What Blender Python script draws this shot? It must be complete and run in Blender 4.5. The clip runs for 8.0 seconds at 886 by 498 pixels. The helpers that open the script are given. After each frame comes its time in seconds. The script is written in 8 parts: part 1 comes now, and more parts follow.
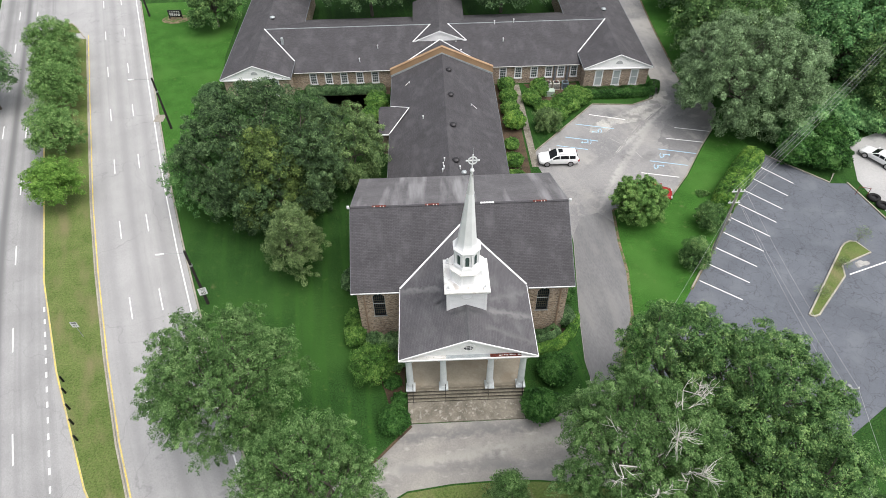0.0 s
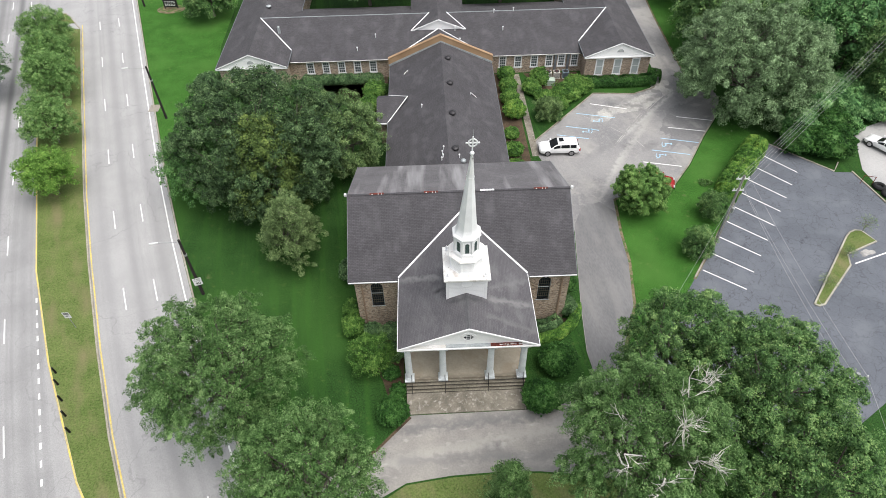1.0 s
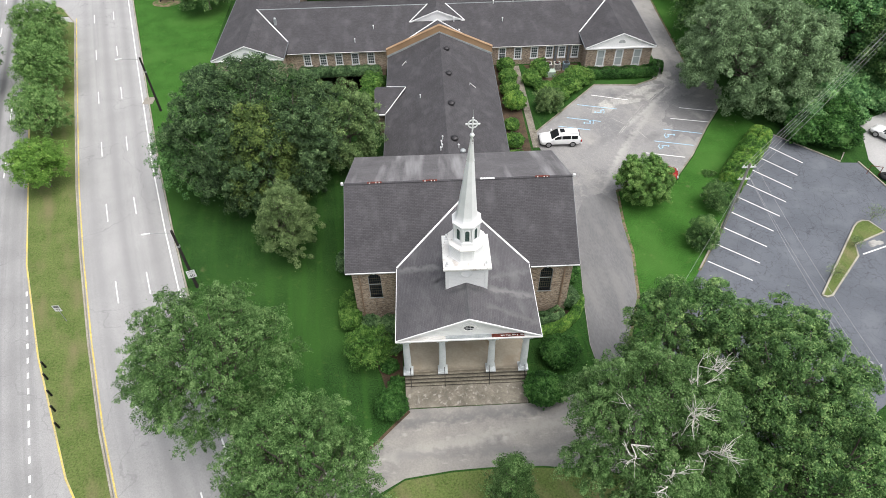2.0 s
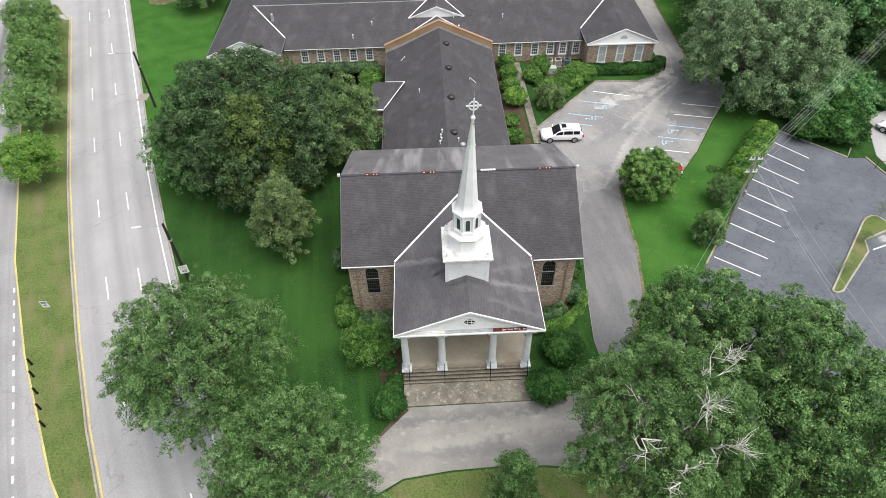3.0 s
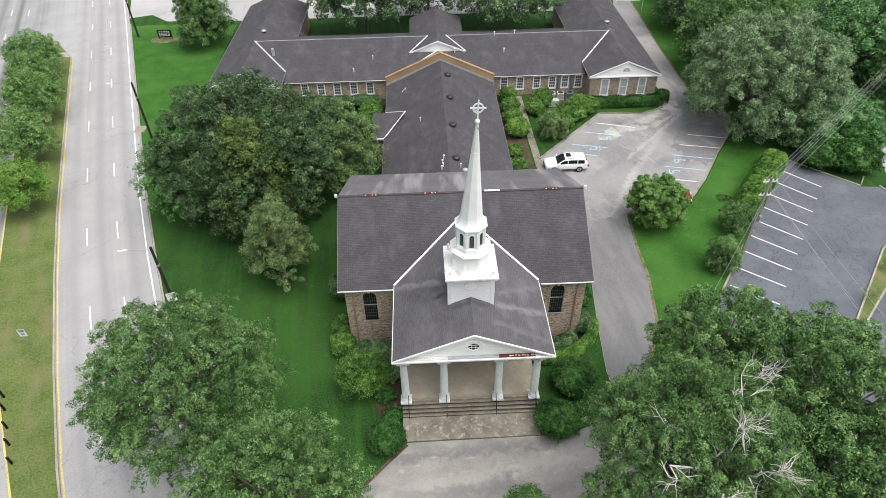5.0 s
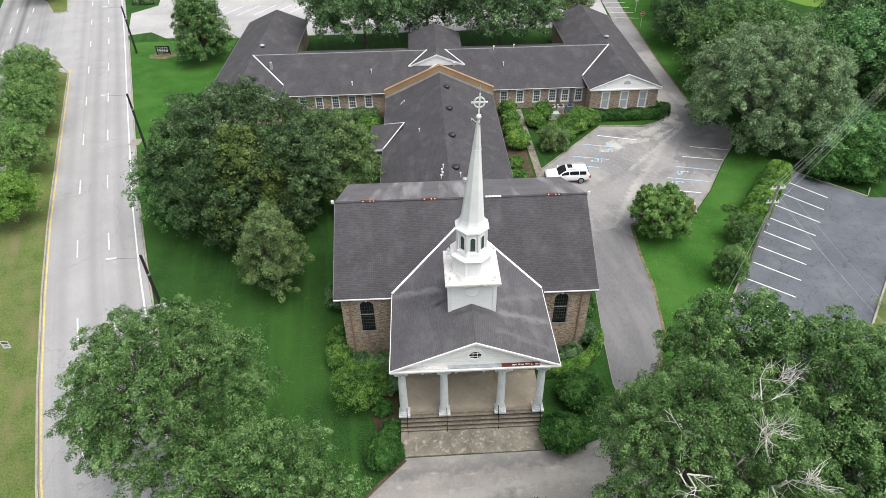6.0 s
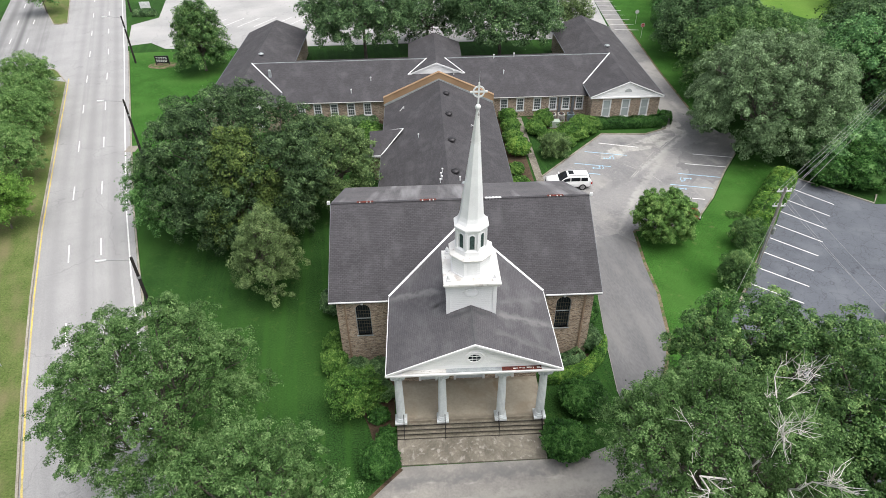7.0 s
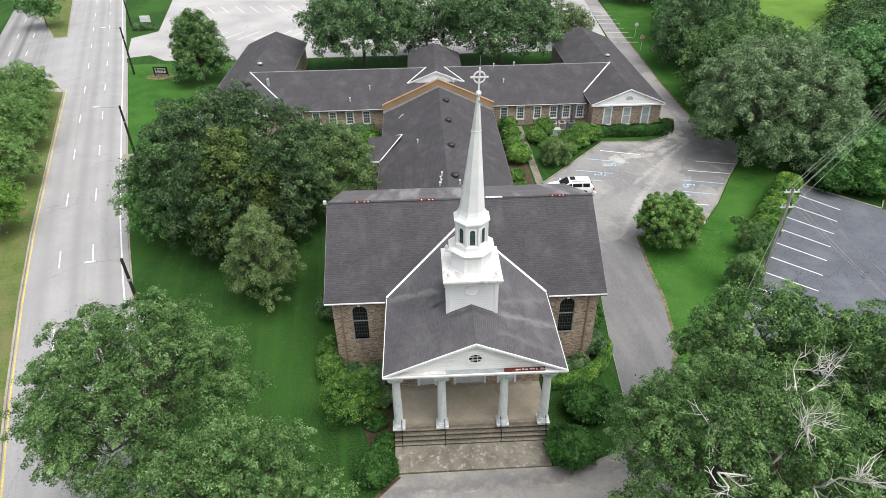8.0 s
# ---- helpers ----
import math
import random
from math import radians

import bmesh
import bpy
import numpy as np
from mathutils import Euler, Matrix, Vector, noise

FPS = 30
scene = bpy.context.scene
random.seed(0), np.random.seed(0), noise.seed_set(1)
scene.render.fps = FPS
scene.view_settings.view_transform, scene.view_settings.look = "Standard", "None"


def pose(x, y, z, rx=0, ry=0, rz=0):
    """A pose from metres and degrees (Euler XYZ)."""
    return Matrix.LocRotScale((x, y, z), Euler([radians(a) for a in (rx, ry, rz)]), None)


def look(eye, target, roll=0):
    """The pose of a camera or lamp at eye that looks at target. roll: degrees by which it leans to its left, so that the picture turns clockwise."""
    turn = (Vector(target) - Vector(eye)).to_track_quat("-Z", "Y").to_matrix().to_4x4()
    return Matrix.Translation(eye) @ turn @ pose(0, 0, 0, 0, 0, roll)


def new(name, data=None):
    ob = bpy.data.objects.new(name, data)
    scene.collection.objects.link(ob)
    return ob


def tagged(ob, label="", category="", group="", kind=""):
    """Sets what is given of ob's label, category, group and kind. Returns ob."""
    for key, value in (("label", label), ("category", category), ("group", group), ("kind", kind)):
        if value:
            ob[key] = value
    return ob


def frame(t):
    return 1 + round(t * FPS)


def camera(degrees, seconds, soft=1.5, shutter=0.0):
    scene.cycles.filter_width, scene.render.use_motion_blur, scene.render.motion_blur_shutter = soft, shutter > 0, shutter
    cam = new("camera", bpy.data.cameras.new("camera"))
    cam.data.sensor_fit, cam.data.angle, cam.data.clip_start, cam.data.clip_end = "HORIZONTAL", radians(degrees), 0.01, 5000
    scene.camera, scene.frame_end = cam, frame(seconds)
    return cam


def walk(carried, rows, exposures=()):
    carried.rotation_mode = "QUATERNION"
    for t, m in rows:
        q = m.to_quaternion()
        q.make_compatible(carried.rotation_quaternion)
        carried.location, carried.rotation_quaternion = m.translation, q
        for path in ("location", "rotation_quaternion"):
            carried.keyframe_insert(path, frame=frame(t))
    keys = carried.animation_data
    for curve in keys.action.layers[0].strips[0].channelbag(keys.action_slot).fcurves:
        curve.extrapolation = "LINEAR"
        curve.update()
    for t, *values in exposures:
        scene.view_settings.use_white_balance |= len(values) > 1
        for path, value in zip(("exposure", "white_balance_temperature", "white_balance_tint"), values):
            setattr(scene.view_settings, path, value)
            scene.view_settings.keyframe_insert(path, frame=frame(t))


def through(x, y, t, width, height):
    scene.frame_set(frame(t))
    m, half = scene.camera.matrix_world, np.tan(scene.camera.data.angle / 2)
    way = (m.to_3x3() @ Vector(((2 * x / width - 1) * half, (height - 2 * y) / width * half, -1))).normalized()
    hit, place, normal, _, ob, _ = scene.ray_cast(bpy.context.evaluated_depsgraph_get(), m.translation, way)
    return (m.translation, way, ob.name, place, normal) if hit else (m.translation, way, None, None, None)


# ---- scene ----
cam = camera(71.1, 8.0, soft=0.55)
PATH = [
    (0, (-2.528, -28.219, 47.678), (-2.5, -26.835, 46.235), -1.2),
    (0.5, (-2.573, -28.103, 47.105), (-2.542, -26.722, 45.659), -1.2),
    (1, (-2.569, -28.049, 46.415), (-2.538, -26.672, 44.965), -1.2),
    (1.5, (-2.56, -27.967, 45.705), (-2.529, -26.592, 44.254), -1.3),
    (3, (-2.638, -27.673, 42.858), (-2.601, -26.274, 41.429), -1.2),
    (3.5, (-2.598, -27.611, 42.039), (-2.562, -26.205, 40.616), -1.2),
    (4, (-2.619, -27.502, 41.168), (-2.581, -26.073, 39.769), -1.2),
    (4.5, (-2.705, -27.431, 40.347), (-2.666, -25.956, 38.997), -1.2),
    (6, (-2.884, -26.983, 37.411), (-2.835, -25.42, 36.165), -1.1),
    (6.5, (-2.8, -26.852, 36.57), (-2.752, -25.267, 35.351), -1.1),
    (7, (-2.769, -26.737, 35.656), (-2.719, -25.137, 34.457), -1.0),
    (7.5, (-2.738, -26.66, 34.67), (-2.687, -25.041, 33.496), -1.0),
    (8, (-2.77, -26.538, 33.708), (-2.717, -24.899, 32.563), -1.0),
]
walk(cam, [(t, look(eye, target, roll)) for t, eye, target, roll in PATH])

# ---- world, sun, exposure ----
world = bpy.data.worlds.new("overcast_sky")
scene.world = world
world.use_nodes = True
_wn, _wl = world.node_tree.nodes, world.node_tree.links
_sky = _wn.new("ShaderNodeTexSky")
_sky.sky_type = "NISHITA"
_sky.sun_disc = False
_sky.sun_elevation, _sky.sun_rotation = radians(67), radians(130)
_sky.air_density, _sky.dust_density = 1.0, 4.0
_grey = _wn.new("ShaderNodeHueSaturation")
_grey.inputs["Saturation"].default_value = 0.35
_wl.new(_sky.outputs[0], _grey.inputs["Color"])
_wl.new(_grey.outputs[0], _wn["Background"].inputs["Color"])
_wn["Background"].inputs["Strength"].default_value = 0.15
sun = new("sun", bpy.data.lights.new("sun", "SUN"))
sun.data.energy, sun.data.angle, sun.data.color = 1.75, radians(62), (1.0, 0.98, 0.95)
sun.matrix_world = look((26, -22, 82), (0, 0, 0))
scene.view_settings.exposure = 0.40


# ---- materials ----
def mat(name, base, dark=None, scale=1.0, rough=0.8, metal=0.0, bump=0.0, fine=None, fine_amount=0.25, per_piece=0.0, stretch=(1, 1, 1), contrast=(0.35, 0.65), spec=0.3, turn=0.0):
    """A surface that varies at two scales between two colours, with relief."""
    m = bpy.data.materials.new(name)
    m.use_nodes = True
    n, l = m.node_tree.nodes, m.node_tree.links
    p = n["Principled BSDF"]
    p.inputs["Roughness"].default_value, p.inputs["Metallic"].default_value = rough, metal
    p.inputs["Specular IOR Level"].default_value = spec
    dark = dark or tuple(c * 0.75 for c in base)
    co = n.new("ShaderNodeNewGeometry")
    mp = n.new("ShaderNodeMapping")
    mp.vector_type = "TEXTURE"
    mp.inputs["Scale"].default_value, mp.inputs["Rotation"].default_value = tuple(1 / q for q in stretch), (0, 0, radians(turn))
    l.new(co.outputs["Position"], mp.inputs["Vector"])
    big = n.new("ShaderNodeTexNoise")
    big.inputs["Scale"].default_value, big.inputs["Detail"].default_value = scale, 5
    l.new(mp.outputs[0], big.inputs["Vector"])
    ramp = n.new("ShaderNodeValToRGB")
    ramp.color_ramp.elements[0].position, ramp.color_ramp.elements[1].position = contrast
    ramp.color_ramp.elements[0].color, ramp.color_ramp.elements[1].color = (*dark, 1), (*base, 1)
    l.new(big.outputs[0], ramp.inputs[0])
    small = n.new("ShaderNodeTexNoise")
    small.inputs["Scale"].default_value, small.inputs["Detail"].default_value = fine or scale * 14, 4
    l.new(mp.outputs[0], small.inputs["Vector"])
    grain = n.new("ShaderNodeMapRange")
    grain.inputs["From Min"].default_value, grain.inputs["From Max"].default_value = 0.25, 0.75
    grain.inputs["To Min"].default_value, grain.inputs["To Max"].default_value = 1 - fine_amount, 1 + fine_amount
    l.new(small.outputs[0], grain.inputs[0])
    mul = n.new("ShaderNodeVectorMath")
    mul.operation = "SCALE"
    l.new(ramp.outputs[0], mul.inputs[0])
    l.new(grain.outputs[0], mul.inputs["Scale"])
    out = mul.outputs[0]
    if per_piece:
        info = n.new("ShaderNodeObjectInfo")
        r = n.new("ShaderNodeMapRange")
        r.inputs["To Min"].default_value, r.inputs["To Max"].default_value = 1 - per_piece, 1 + per_piece
        l.new(info.outputs["Random"], r.inputs[0])
        mul2 = n.new("ShaderNodeVectorMath")
        mul2.operation = "SCALE"
        l.new(out, mul2.inputs[0])
        l.new(r.outputs[0], mul2.inputs["Scale"])
        out = mul2.outputs[0]
    l.new(out, p.inputs["Base Color"])
    if bump:
        b = n.new("ShaderNodeBump")
        b.inputs["Strength"].default_value, b.inputs["Distance"].default_value = 0.6, bump
        l.new(small.outputs[0], b.inputs["Height"])
        l.new(b.outputs[0], p.inputs["Normal"])
    return m


def overlay(m, kind, colour, amount, scale, lo=0.5, hi=0.7, stretch=(1, 1, 1), detail=3.0, turn=0.0):
    """Lays stains of another colour, with a shape of their own, over a material made by mat()."""
    n, l = m.node_tree.nodes, m.node_tree.links
    p = n["Principled BSDF"]
    old = p.inputs["Base Color"].links[0].from_socket
    geo, mp = n.new("ShaderNodeNewGeometry"), n.new("ShaderNodeMapping")
    mp.vector_type = "TEXTURE"
    mp.inputs["Scale"].default_value, mp.inputs["Rotation"].default_value = tuple(1 / q for q in stretch), (0, 0, radians(turn))
    l.new(geo.outputs["Position"], mp.inputs["Vector"])
    if kind == "cracks":
        t = n.new("ShaderNodeTexVoronoi")
        t.feature = "DISTANCE_TO_EDGE"
        w = n.new("ShaderNodeTexNoise")
        w.inputs["Scale"].default_value = scale * 3
        w.inputs["Detail"].default_value = 4
        l.new(mp.outputs[0], w.inputs["Vector"])
        mixv = n.new("ShaderNodeVectorMath")
        mixv.operation = "MULTIPLY_ADD"
        mixv.inputs[1].default_value = (0.5 / scale,) * 3
        l.new(w.outputs["Color"], mixv.inputs[0])
        l.new(mp.outputs[0], mixv.inputs[2])
        l.new(mixv.outputs[0], t.inputs["Vector"])
    else:
        t = n.new("ShaderNodeTexNoise")
        t.inputs["Detail"].default_value = detail
        l.new(mp.outputs[0], t.inputs["Vector"])
    t.inputs["Scale"].default_value = scale
    r = n.new("ShaderNodeMapRange")
    r.inputs["From Min"].default_value, r.inputs["From Max"].default_value = lo, hi
    r.inputs["To Min"].default_value, r.inputs["To Max"].default_value = (amount, 0) if kind == "cracks" else (0, amount)
    l.new(t.outputs[0], r.inputs[0])
    mix = n.new("ShaderNodeMix")
    mix.data_type = "RGBA"
    l.new(r.outputs[0], mix.inputs["Factor"])
    l.new(old, mix.inputs["A"])
    mix.inputs["B"].default_value = (*colour, 1)
    l.new(mix.outputs["Result"], p.inputs["Base Color"])
    return m


def masonry(name, c1, c2, mortar, width, height, gap=0.012, bump=0.01, rough=0.85, slope=False, offset=0.5, vary=0.5):
    """Courses of brick, shingle or board, laid by the face's own direction: along the wall, and up it."""
    m = bpy.data.materials.new(name)
    m.use_nodes = True
    n, l = m.node_tree.nodes, m.node_tree.links
    p = n["Principled BSDF"]
    p.inputs["Roughness"].default_value = rough
    p.inputs["Specular IOR Level"].default_value = 0.25
    uv = n.new("ShaderNodeUVMap")
    uv.uv_map = "courses"
    br = n.new("ShaderNodeTexBrick")
    br.offset = offset
    br.inputs["Color1"].default_value, br.inputs["Color2"].default_value = (*c1, 1), (*c2, 1)
    br.inputs["Mortar"].default_value = (*mortar, 1)
    br.inputs["Scale"].default_value = 1.0
    br.inputs["Mortar Size"].default_value = gap
    br.inputs["Mortar Smooth"].default_value = 0.3
    br.inputs["Bias"].default_value = 0.0
    br.inputs["Brick Width"].default_value, br.inputs["Row Height"].default_value = width, height
    l.new(uv.outputs[0], br.inputs["Vector"])
    geo = n.new("ShaderNodeNewGeometry")
    stain = n.new("ShaderNodeTexNoise")
    stain.inputs["Scale"].default_value, stain.inputs["Detail"].default_value = 0.45, 6
    l.new(geo.outputs["Position"], stain.inputs["Vector"])
    fine = n.new("ShaderNodeTexNoise")
    fine.inputs["Scale"].default_value, fine.inputs["Detail"].default_value = 16, 3
    l.new(geo.outputs["Position"], fine.inputs["Vector"])
    add = n.new("ShaderNodeMath")
    add.operation = "ADD"
    l.new(stain.outputs[0], add.inputs[0])
    l.new(fine.outputs[0], add.inputs[1])
    r = n.new("ShaderNodeMapRange")
    r.inputs["From Min"].default_value, r.inputs["From Max"].default_value = 0.6, 1.4
    r.inputs["To Min"].default_value, r.inputs["To Max"].default_value = 1 - vary, 1 + vary
    l.new(add.outputs[0], r.inputs[0])
    mul = n.new("ShaderNodeVectorMath")
    mul.operation = "SCALE"
    l.new(br.outputs["Color"], mul.inputs[0])
    l.new(r.outputs[0], mul.inputs["Scale"])
    l.new(mul.outputs[0], p.inputs["Base Color"])
    b = n.new("ShaderNodeBump")
    b.invert = True
    b.inputs["Strength"].default_value, b.inputs["Distance"].default_value = 0.7, bump
    l.new(br.outputs["Fac"], b.inputs["Height"])
    l.new(b.outputs[0], p.inputs["Normal"])
    return m


def leaf(name, c1, c2, c3, shine=0.5, through=0.2):
    """Leaves: colour varies from leaf to leaf and from bough to bough; some light passes through."""
    m = bpy.data.materials.new(name)
    m.use_nodes = True
    n, l = m.node_tree.nodes, m.node_tree.links
    p = n["Principled BSDF"]
    p.inputs["Roughness"].default_value = shine
    p.inputs["Specular IOR Level"].default_value = 0.18
    geo = n.new("ShaderNodeNewGeometry")
    ramp = n.new("ShaderNodeValToRGB")
    ramp.color_ramp.elements[0].color, ramp.color_ramp.elements[1].color = (*c1, 1), (*c3, 1)
    e = ramp.color_ramp.elements.new(0.55)
    e.color = (*c2, 1)
    no = n.new("ShaderNodeTexNoise")
    no.inputs["Scale"].default_value, no.inputs["Detail"].default_value = 0.7, 3
    l.new(geo.outputs["Position"], no.inputs["Vector"])
    mr = n.new("ShaderNodeMapRange")
    mr.inputs["From Min"].default_value, mr.inputs["From Max"].default_value = 0.7, 1.3
    mr.inputs["To Min"].default_value, mr.inputs["To Max"].default_value = -0.4, 0.65
    sprig = n.new("ShaderNodeTexNoise")
    sprig.inputs["Scale"].default_value, sprig.inputs["Detail"].default_value = 2.6, 2
    l.new(geo.outputs["Position"], sprig.inputs["Vector"])
    both = n.new("ShaderNodeMath")
    both.operation = "MULTIPLY_ADD"
    both.inputs[1].default_value = 1.0
    l.new(no.outputs[0], both.inputs[0])
    l.new(sprig.outputs[0], both.inputs[2])
    l.new(both.outputs[0], mr.inputs[0])
    mulr = n.new("ShaderNodeMath")
    mulr.operation = "MULTIPLY_ADD"
    mulr.inputs[1].default_value = 0.62
    l.new(geo.outputs["Random Per Island"], mulr.inputs[0])
    l.new(mr.outputs[0], mulr.inputs[2])
    l.new(mulr.outputs[0], ramp.inputs[0])
    l.new(ramp.outputs[0], p.inputs["Base Color"])
    tr = n.new("ShaderNodeBsdfTranslucent")
    l.new(ramp.outputs[0], tr.inputs["Color"])
    mix = n.new("ShaderNodeMixShader")
    mix.inputs[0].default_value = through
    l.new(p.outputs[0], mix.inputs[1])
    l.new(tr.outputs[0], mix.inputs[2])
    l.new(mix.outputs[0], n["Material Output"].inputs["Surface"])
    return m


def glass(name, tint=(0.02, 0.025, 0.03)):
    m = bpy.data.materials.new(name)
    m.use_nodes = True
    p = m.node_tree.nodes["Principled BSDF"]
    p.inputs["Base Color"].default_value = (*tint, 1)
    p.inputs["Roughness"].default_value, p.inputs["Specular IOR Level"].default_value = 0.2, 0.16
    return m


M = {}
# lawn green set dark for the tree-shaded west side; that shade is in the colour
M["grass"] = mat("lawn_grass", (0.032, 0.083, 0.019), (0.021, 0.06, 0.013), 0.45, 0.9, bump=0.03, fine=9, fine_amount=0.75, contrast=(0.3, 0.7), spec=0.1)
overlay(M["grass"], "noise", (0.06, 0.15, 0.028), 0.4, 0.07, 0.5, 0.66, detail=6)
overlay(M["grass"], "noise", (0.04, 0.115, 0.02), 0.5, 1.0, 0.5, 0.62, (1.1, 0.05, 1), 3, 8)
overlay(M["grass"], "noise", (0.13, 0.19, 0.05), 0.35, 1.7, 0.6, 0.76, (1, 1, 1), 7)
overlay(M["grass"], "noise", (0.22, 0.2, 0.1), 0.4, 0.33, 0.72, 0.78, (1, 1, 1), 9)
M["median_grass"] = mat("dry_grass", (0.132, 0.172, 0.054), (0.096, 0.14, 0.038), 0.5, 0.9, bump=0.05, fine=7, fine_amount=0.4, spec=0.1)
overlay(M["median_grass"], "noise", (0.22, 0.18, 0.105), 0.65, 0.55, 0.5, 0.72, (1, 0.35, 1), 12, 22.5)
overlay(M["median_grass"], "noise", (0.2, 0.2, 0.09), 0.45, 4.5, 0.5, 0.7, detail=7)
def lane_wear(m, bands, streak, amount):
    """Wear that follows the lanes: long streaks, and darker bands where vehicles drip and brake."""
    n, l = m.node_tree.nodes, m.node_tree.links
    p = n["Principled BSDF"]
    uv, mp = n.new("ShaderNodeUVMap"), n.new("ShaderNodeMapping")
    uv.uv_map = "lane"
    mp.inputs["Scale"].default_value = (1, 0.012, 1)
    l.new(uv.outputs[0], mp.inputs["Vector"])
    t = n.new("ShaderNodeTexNoise")
    t.inputs["Scale"].default_value, t.inputs["Detail"].default_value = 1.3, 5
    l.new(mp.outputs[0], t.inputs["Vector"])
    r = n.new("ShaderNodeMapRange")
    r.inputs["From Min"].default_value, r.inputs["From Max"].default_value, r.inputs["To Max"].default_value = 0.46, 0.72, amount
    l.new(t.outputs[0], r.inputs[0])
    fac = r.outputs[0]
    sep = n.new("ShaderNodeSeparateXYZ")
    l.new(uv.outputs[0], sep.inputs[0])
    wob = n.new("ShaderNodeMath")
    wob.operation = "MULTIPLY_ADD"
    wob.inputs[1].default_value, wob.inputs[2].default_value = 0.9, 0.55
    l.new(t.outputs[0], wob.inputs[0])
    for centre, wide, strong in bands:
        d, ab, mr, mx = n.new("ShaderNodeMath"), n.new("ShaderNodeMath"), n.new("ShaderNodeMapRange"), n.new("ShaderNodeMath")
        d.operation, ab.operation, mx.operation = "SUBTRACT", "ABSOLUTE", "MAXIMUM"
        d.inputs[1].default_value = centre
        l.new(sep.outputs[0], d.inputs[0])
        l.new(d.outputs[0], ab.inputs[0])
        mr.interpolation_type = "SMOOTHSTEP"
        mr.inputs["From Max"].default_value, mr.inputs["To Min"].default_value, mr.inputs["To Max"].default_value = wide, strong, 0.0
        l.new(ab.outputs[0], mr.inputs[0])
        damp = n.new("ShaderNodeMath")
        damp.operation = "MULTIPLY"
        l.new(mr.outputs[0], damp.inputs[0])
        l.new(wob.outputs[0], damp.inputs[1])
        l.new(fac, mx.inputs[0])
        l.new(damp.outputs[0], mx.inputs[1])
        fac = mx.outputs[0]
    mix = n.new("ShaderNodeMix")
    mix.data_type = "RGBA"
    l.new(fac, mix.inputs["Factor"])
    l.new(p.inputs["Base Color"].links[0].from_socket, mix.inputs["A"])
    mix.inputs["B"].default_value = (*streak, 1)
    l.new(mix.outputs["Result"], p.inputs["Base Color"])


M["road"] = mat("worn_road", (0.40, 0.393, 0.39), (0.35, 0.345, 0.342), 0.25, 0.85, bump=0.01, fine=14, fine_amount=0.16)
overlay(M["road"], "noise", (0.22, 0.22, 0.22), 0.3, 11.0, 0.54, 0.7, detail=2)
lane_wear(M["road"], ((1.2, 0.9, 0.5), (3.95, 0.95, 0.55), (6.6, 0.9, 0.4), (12.2, 1.4, 0.35)), (0.26, 0.258, 0.257), 0.45)
overlay(M["road"], "cracks", (0.2, 0.2, 0.2), 0.45, 0.085, 0.0, 0.006)
M["road_dark"] = mat("darker_worn_road", (0.35, 0.345, 0.343), (0.29, 0.286, 0.284), 0.25, 0.85, bump=0.01, fine=14, fine_amount=0.16)
overlay(M["road_dark"], "noise", (0.2, 0.2, 0.2), 0.3, 11.0, 0.54, 0.7, detail=2)
lane_wear(M["road_dark"], ((17.3, 0.8, 1.0), (20.2, 1.0, 0.75), (14.3, 0.8, 0.3)), (0.17, 0.17, 0.17), 0.5)
overlay(M["road_dark"], "cracks", (0.18, 0.18, 0.18), 0.45, 0.085, 0.0, 0.006)
M["lot"] = mat("dark_asphalt", (0.14, 0.15, 0.172), (0.11, 0.119, 0.138), 0.2, 0.85, bump=0.01, fine=12, fine_amount=0.16)
overlay(M["lot"], "cracks", (0.05, 0.054, 0.062), 0.65, 0.8, 0.0, 0.022)
overlay(M["lot"], "cracks", (0.045, 0.05, 0.056), 0.6, 0.22, 0.0, 0.008)
overlay(M["lot"], "noise", (0.18, 0.19, 0.21), 0.5, 0.35, 0.52, 0.68, detail=8)
M["forecourt"] = mat("pale_forecourt", (0.35, 0.33, 0.30), (0.27, 0.255, 0.24), 0.35, 0.85, bump=0.01, fine=7, fine_amount=0.12)
overlay(M["forecourt"], "noise", (0.16, 0.158, 0.162), 0.7, 0.33, 0.46, 0.64, (0.5, 1, 1), 9)
overlay(M["forecourt"], "noise", (0.55, 0.52, 0.48), 0.5, 1.6, 0.6, 0.72, (0.4, 1, 1), 8)
overlay(M["forecourt"], "cracks", (0.2, 0.19, 0.18), 0.3, 0.2, 0.0, 0.008)
M["drive"] = mat("worn_drive", (0.30, 0.291, 0.285), (0.22, 0.216, 0.218), 0.16, 0.85, bump=0.006, fine=9, fine_amount=0.2)
overlay(M["drive"], "noise", (0.36, 0.345, 0.32), 0.5, 2.2, 0.54, 0.68, detail=10)
overlay(M["drive"], "noise", (0.42, 0.40, 0.37), 0.45, 0.13, 0.54, 0.62, (1, 0.75, 1), 11, 35)
overlay(M["drive"], "noise", (0.40, 0.385, 0.36), 0.3, 0.9, 0.58, 0.7, (1, 0.12, 1), 6, 12)
overlay(M["drive"], "noise", (0.12, 0.12, 0.125), 0.5, 0.3, 0.58, 0.72, detail=7)
overlay(M["drive"], "cracks", (0.13, 0.13, 0.13), 0.35, 0.14, 0.0, 0.008)
M["pale_patch"] = mat("pale_worn_patch", (0.48, 0.462, 0.43), (0.33, 0.32, 0.305), 0.5, 0.85, bump=0.01, fine=5, fine_amount=0.18)
overlay(M["pale_patch"], "noise", (0.22, 0.215, 0.21), 0.85, 0.7, 0.5, 0.6, detail=9)
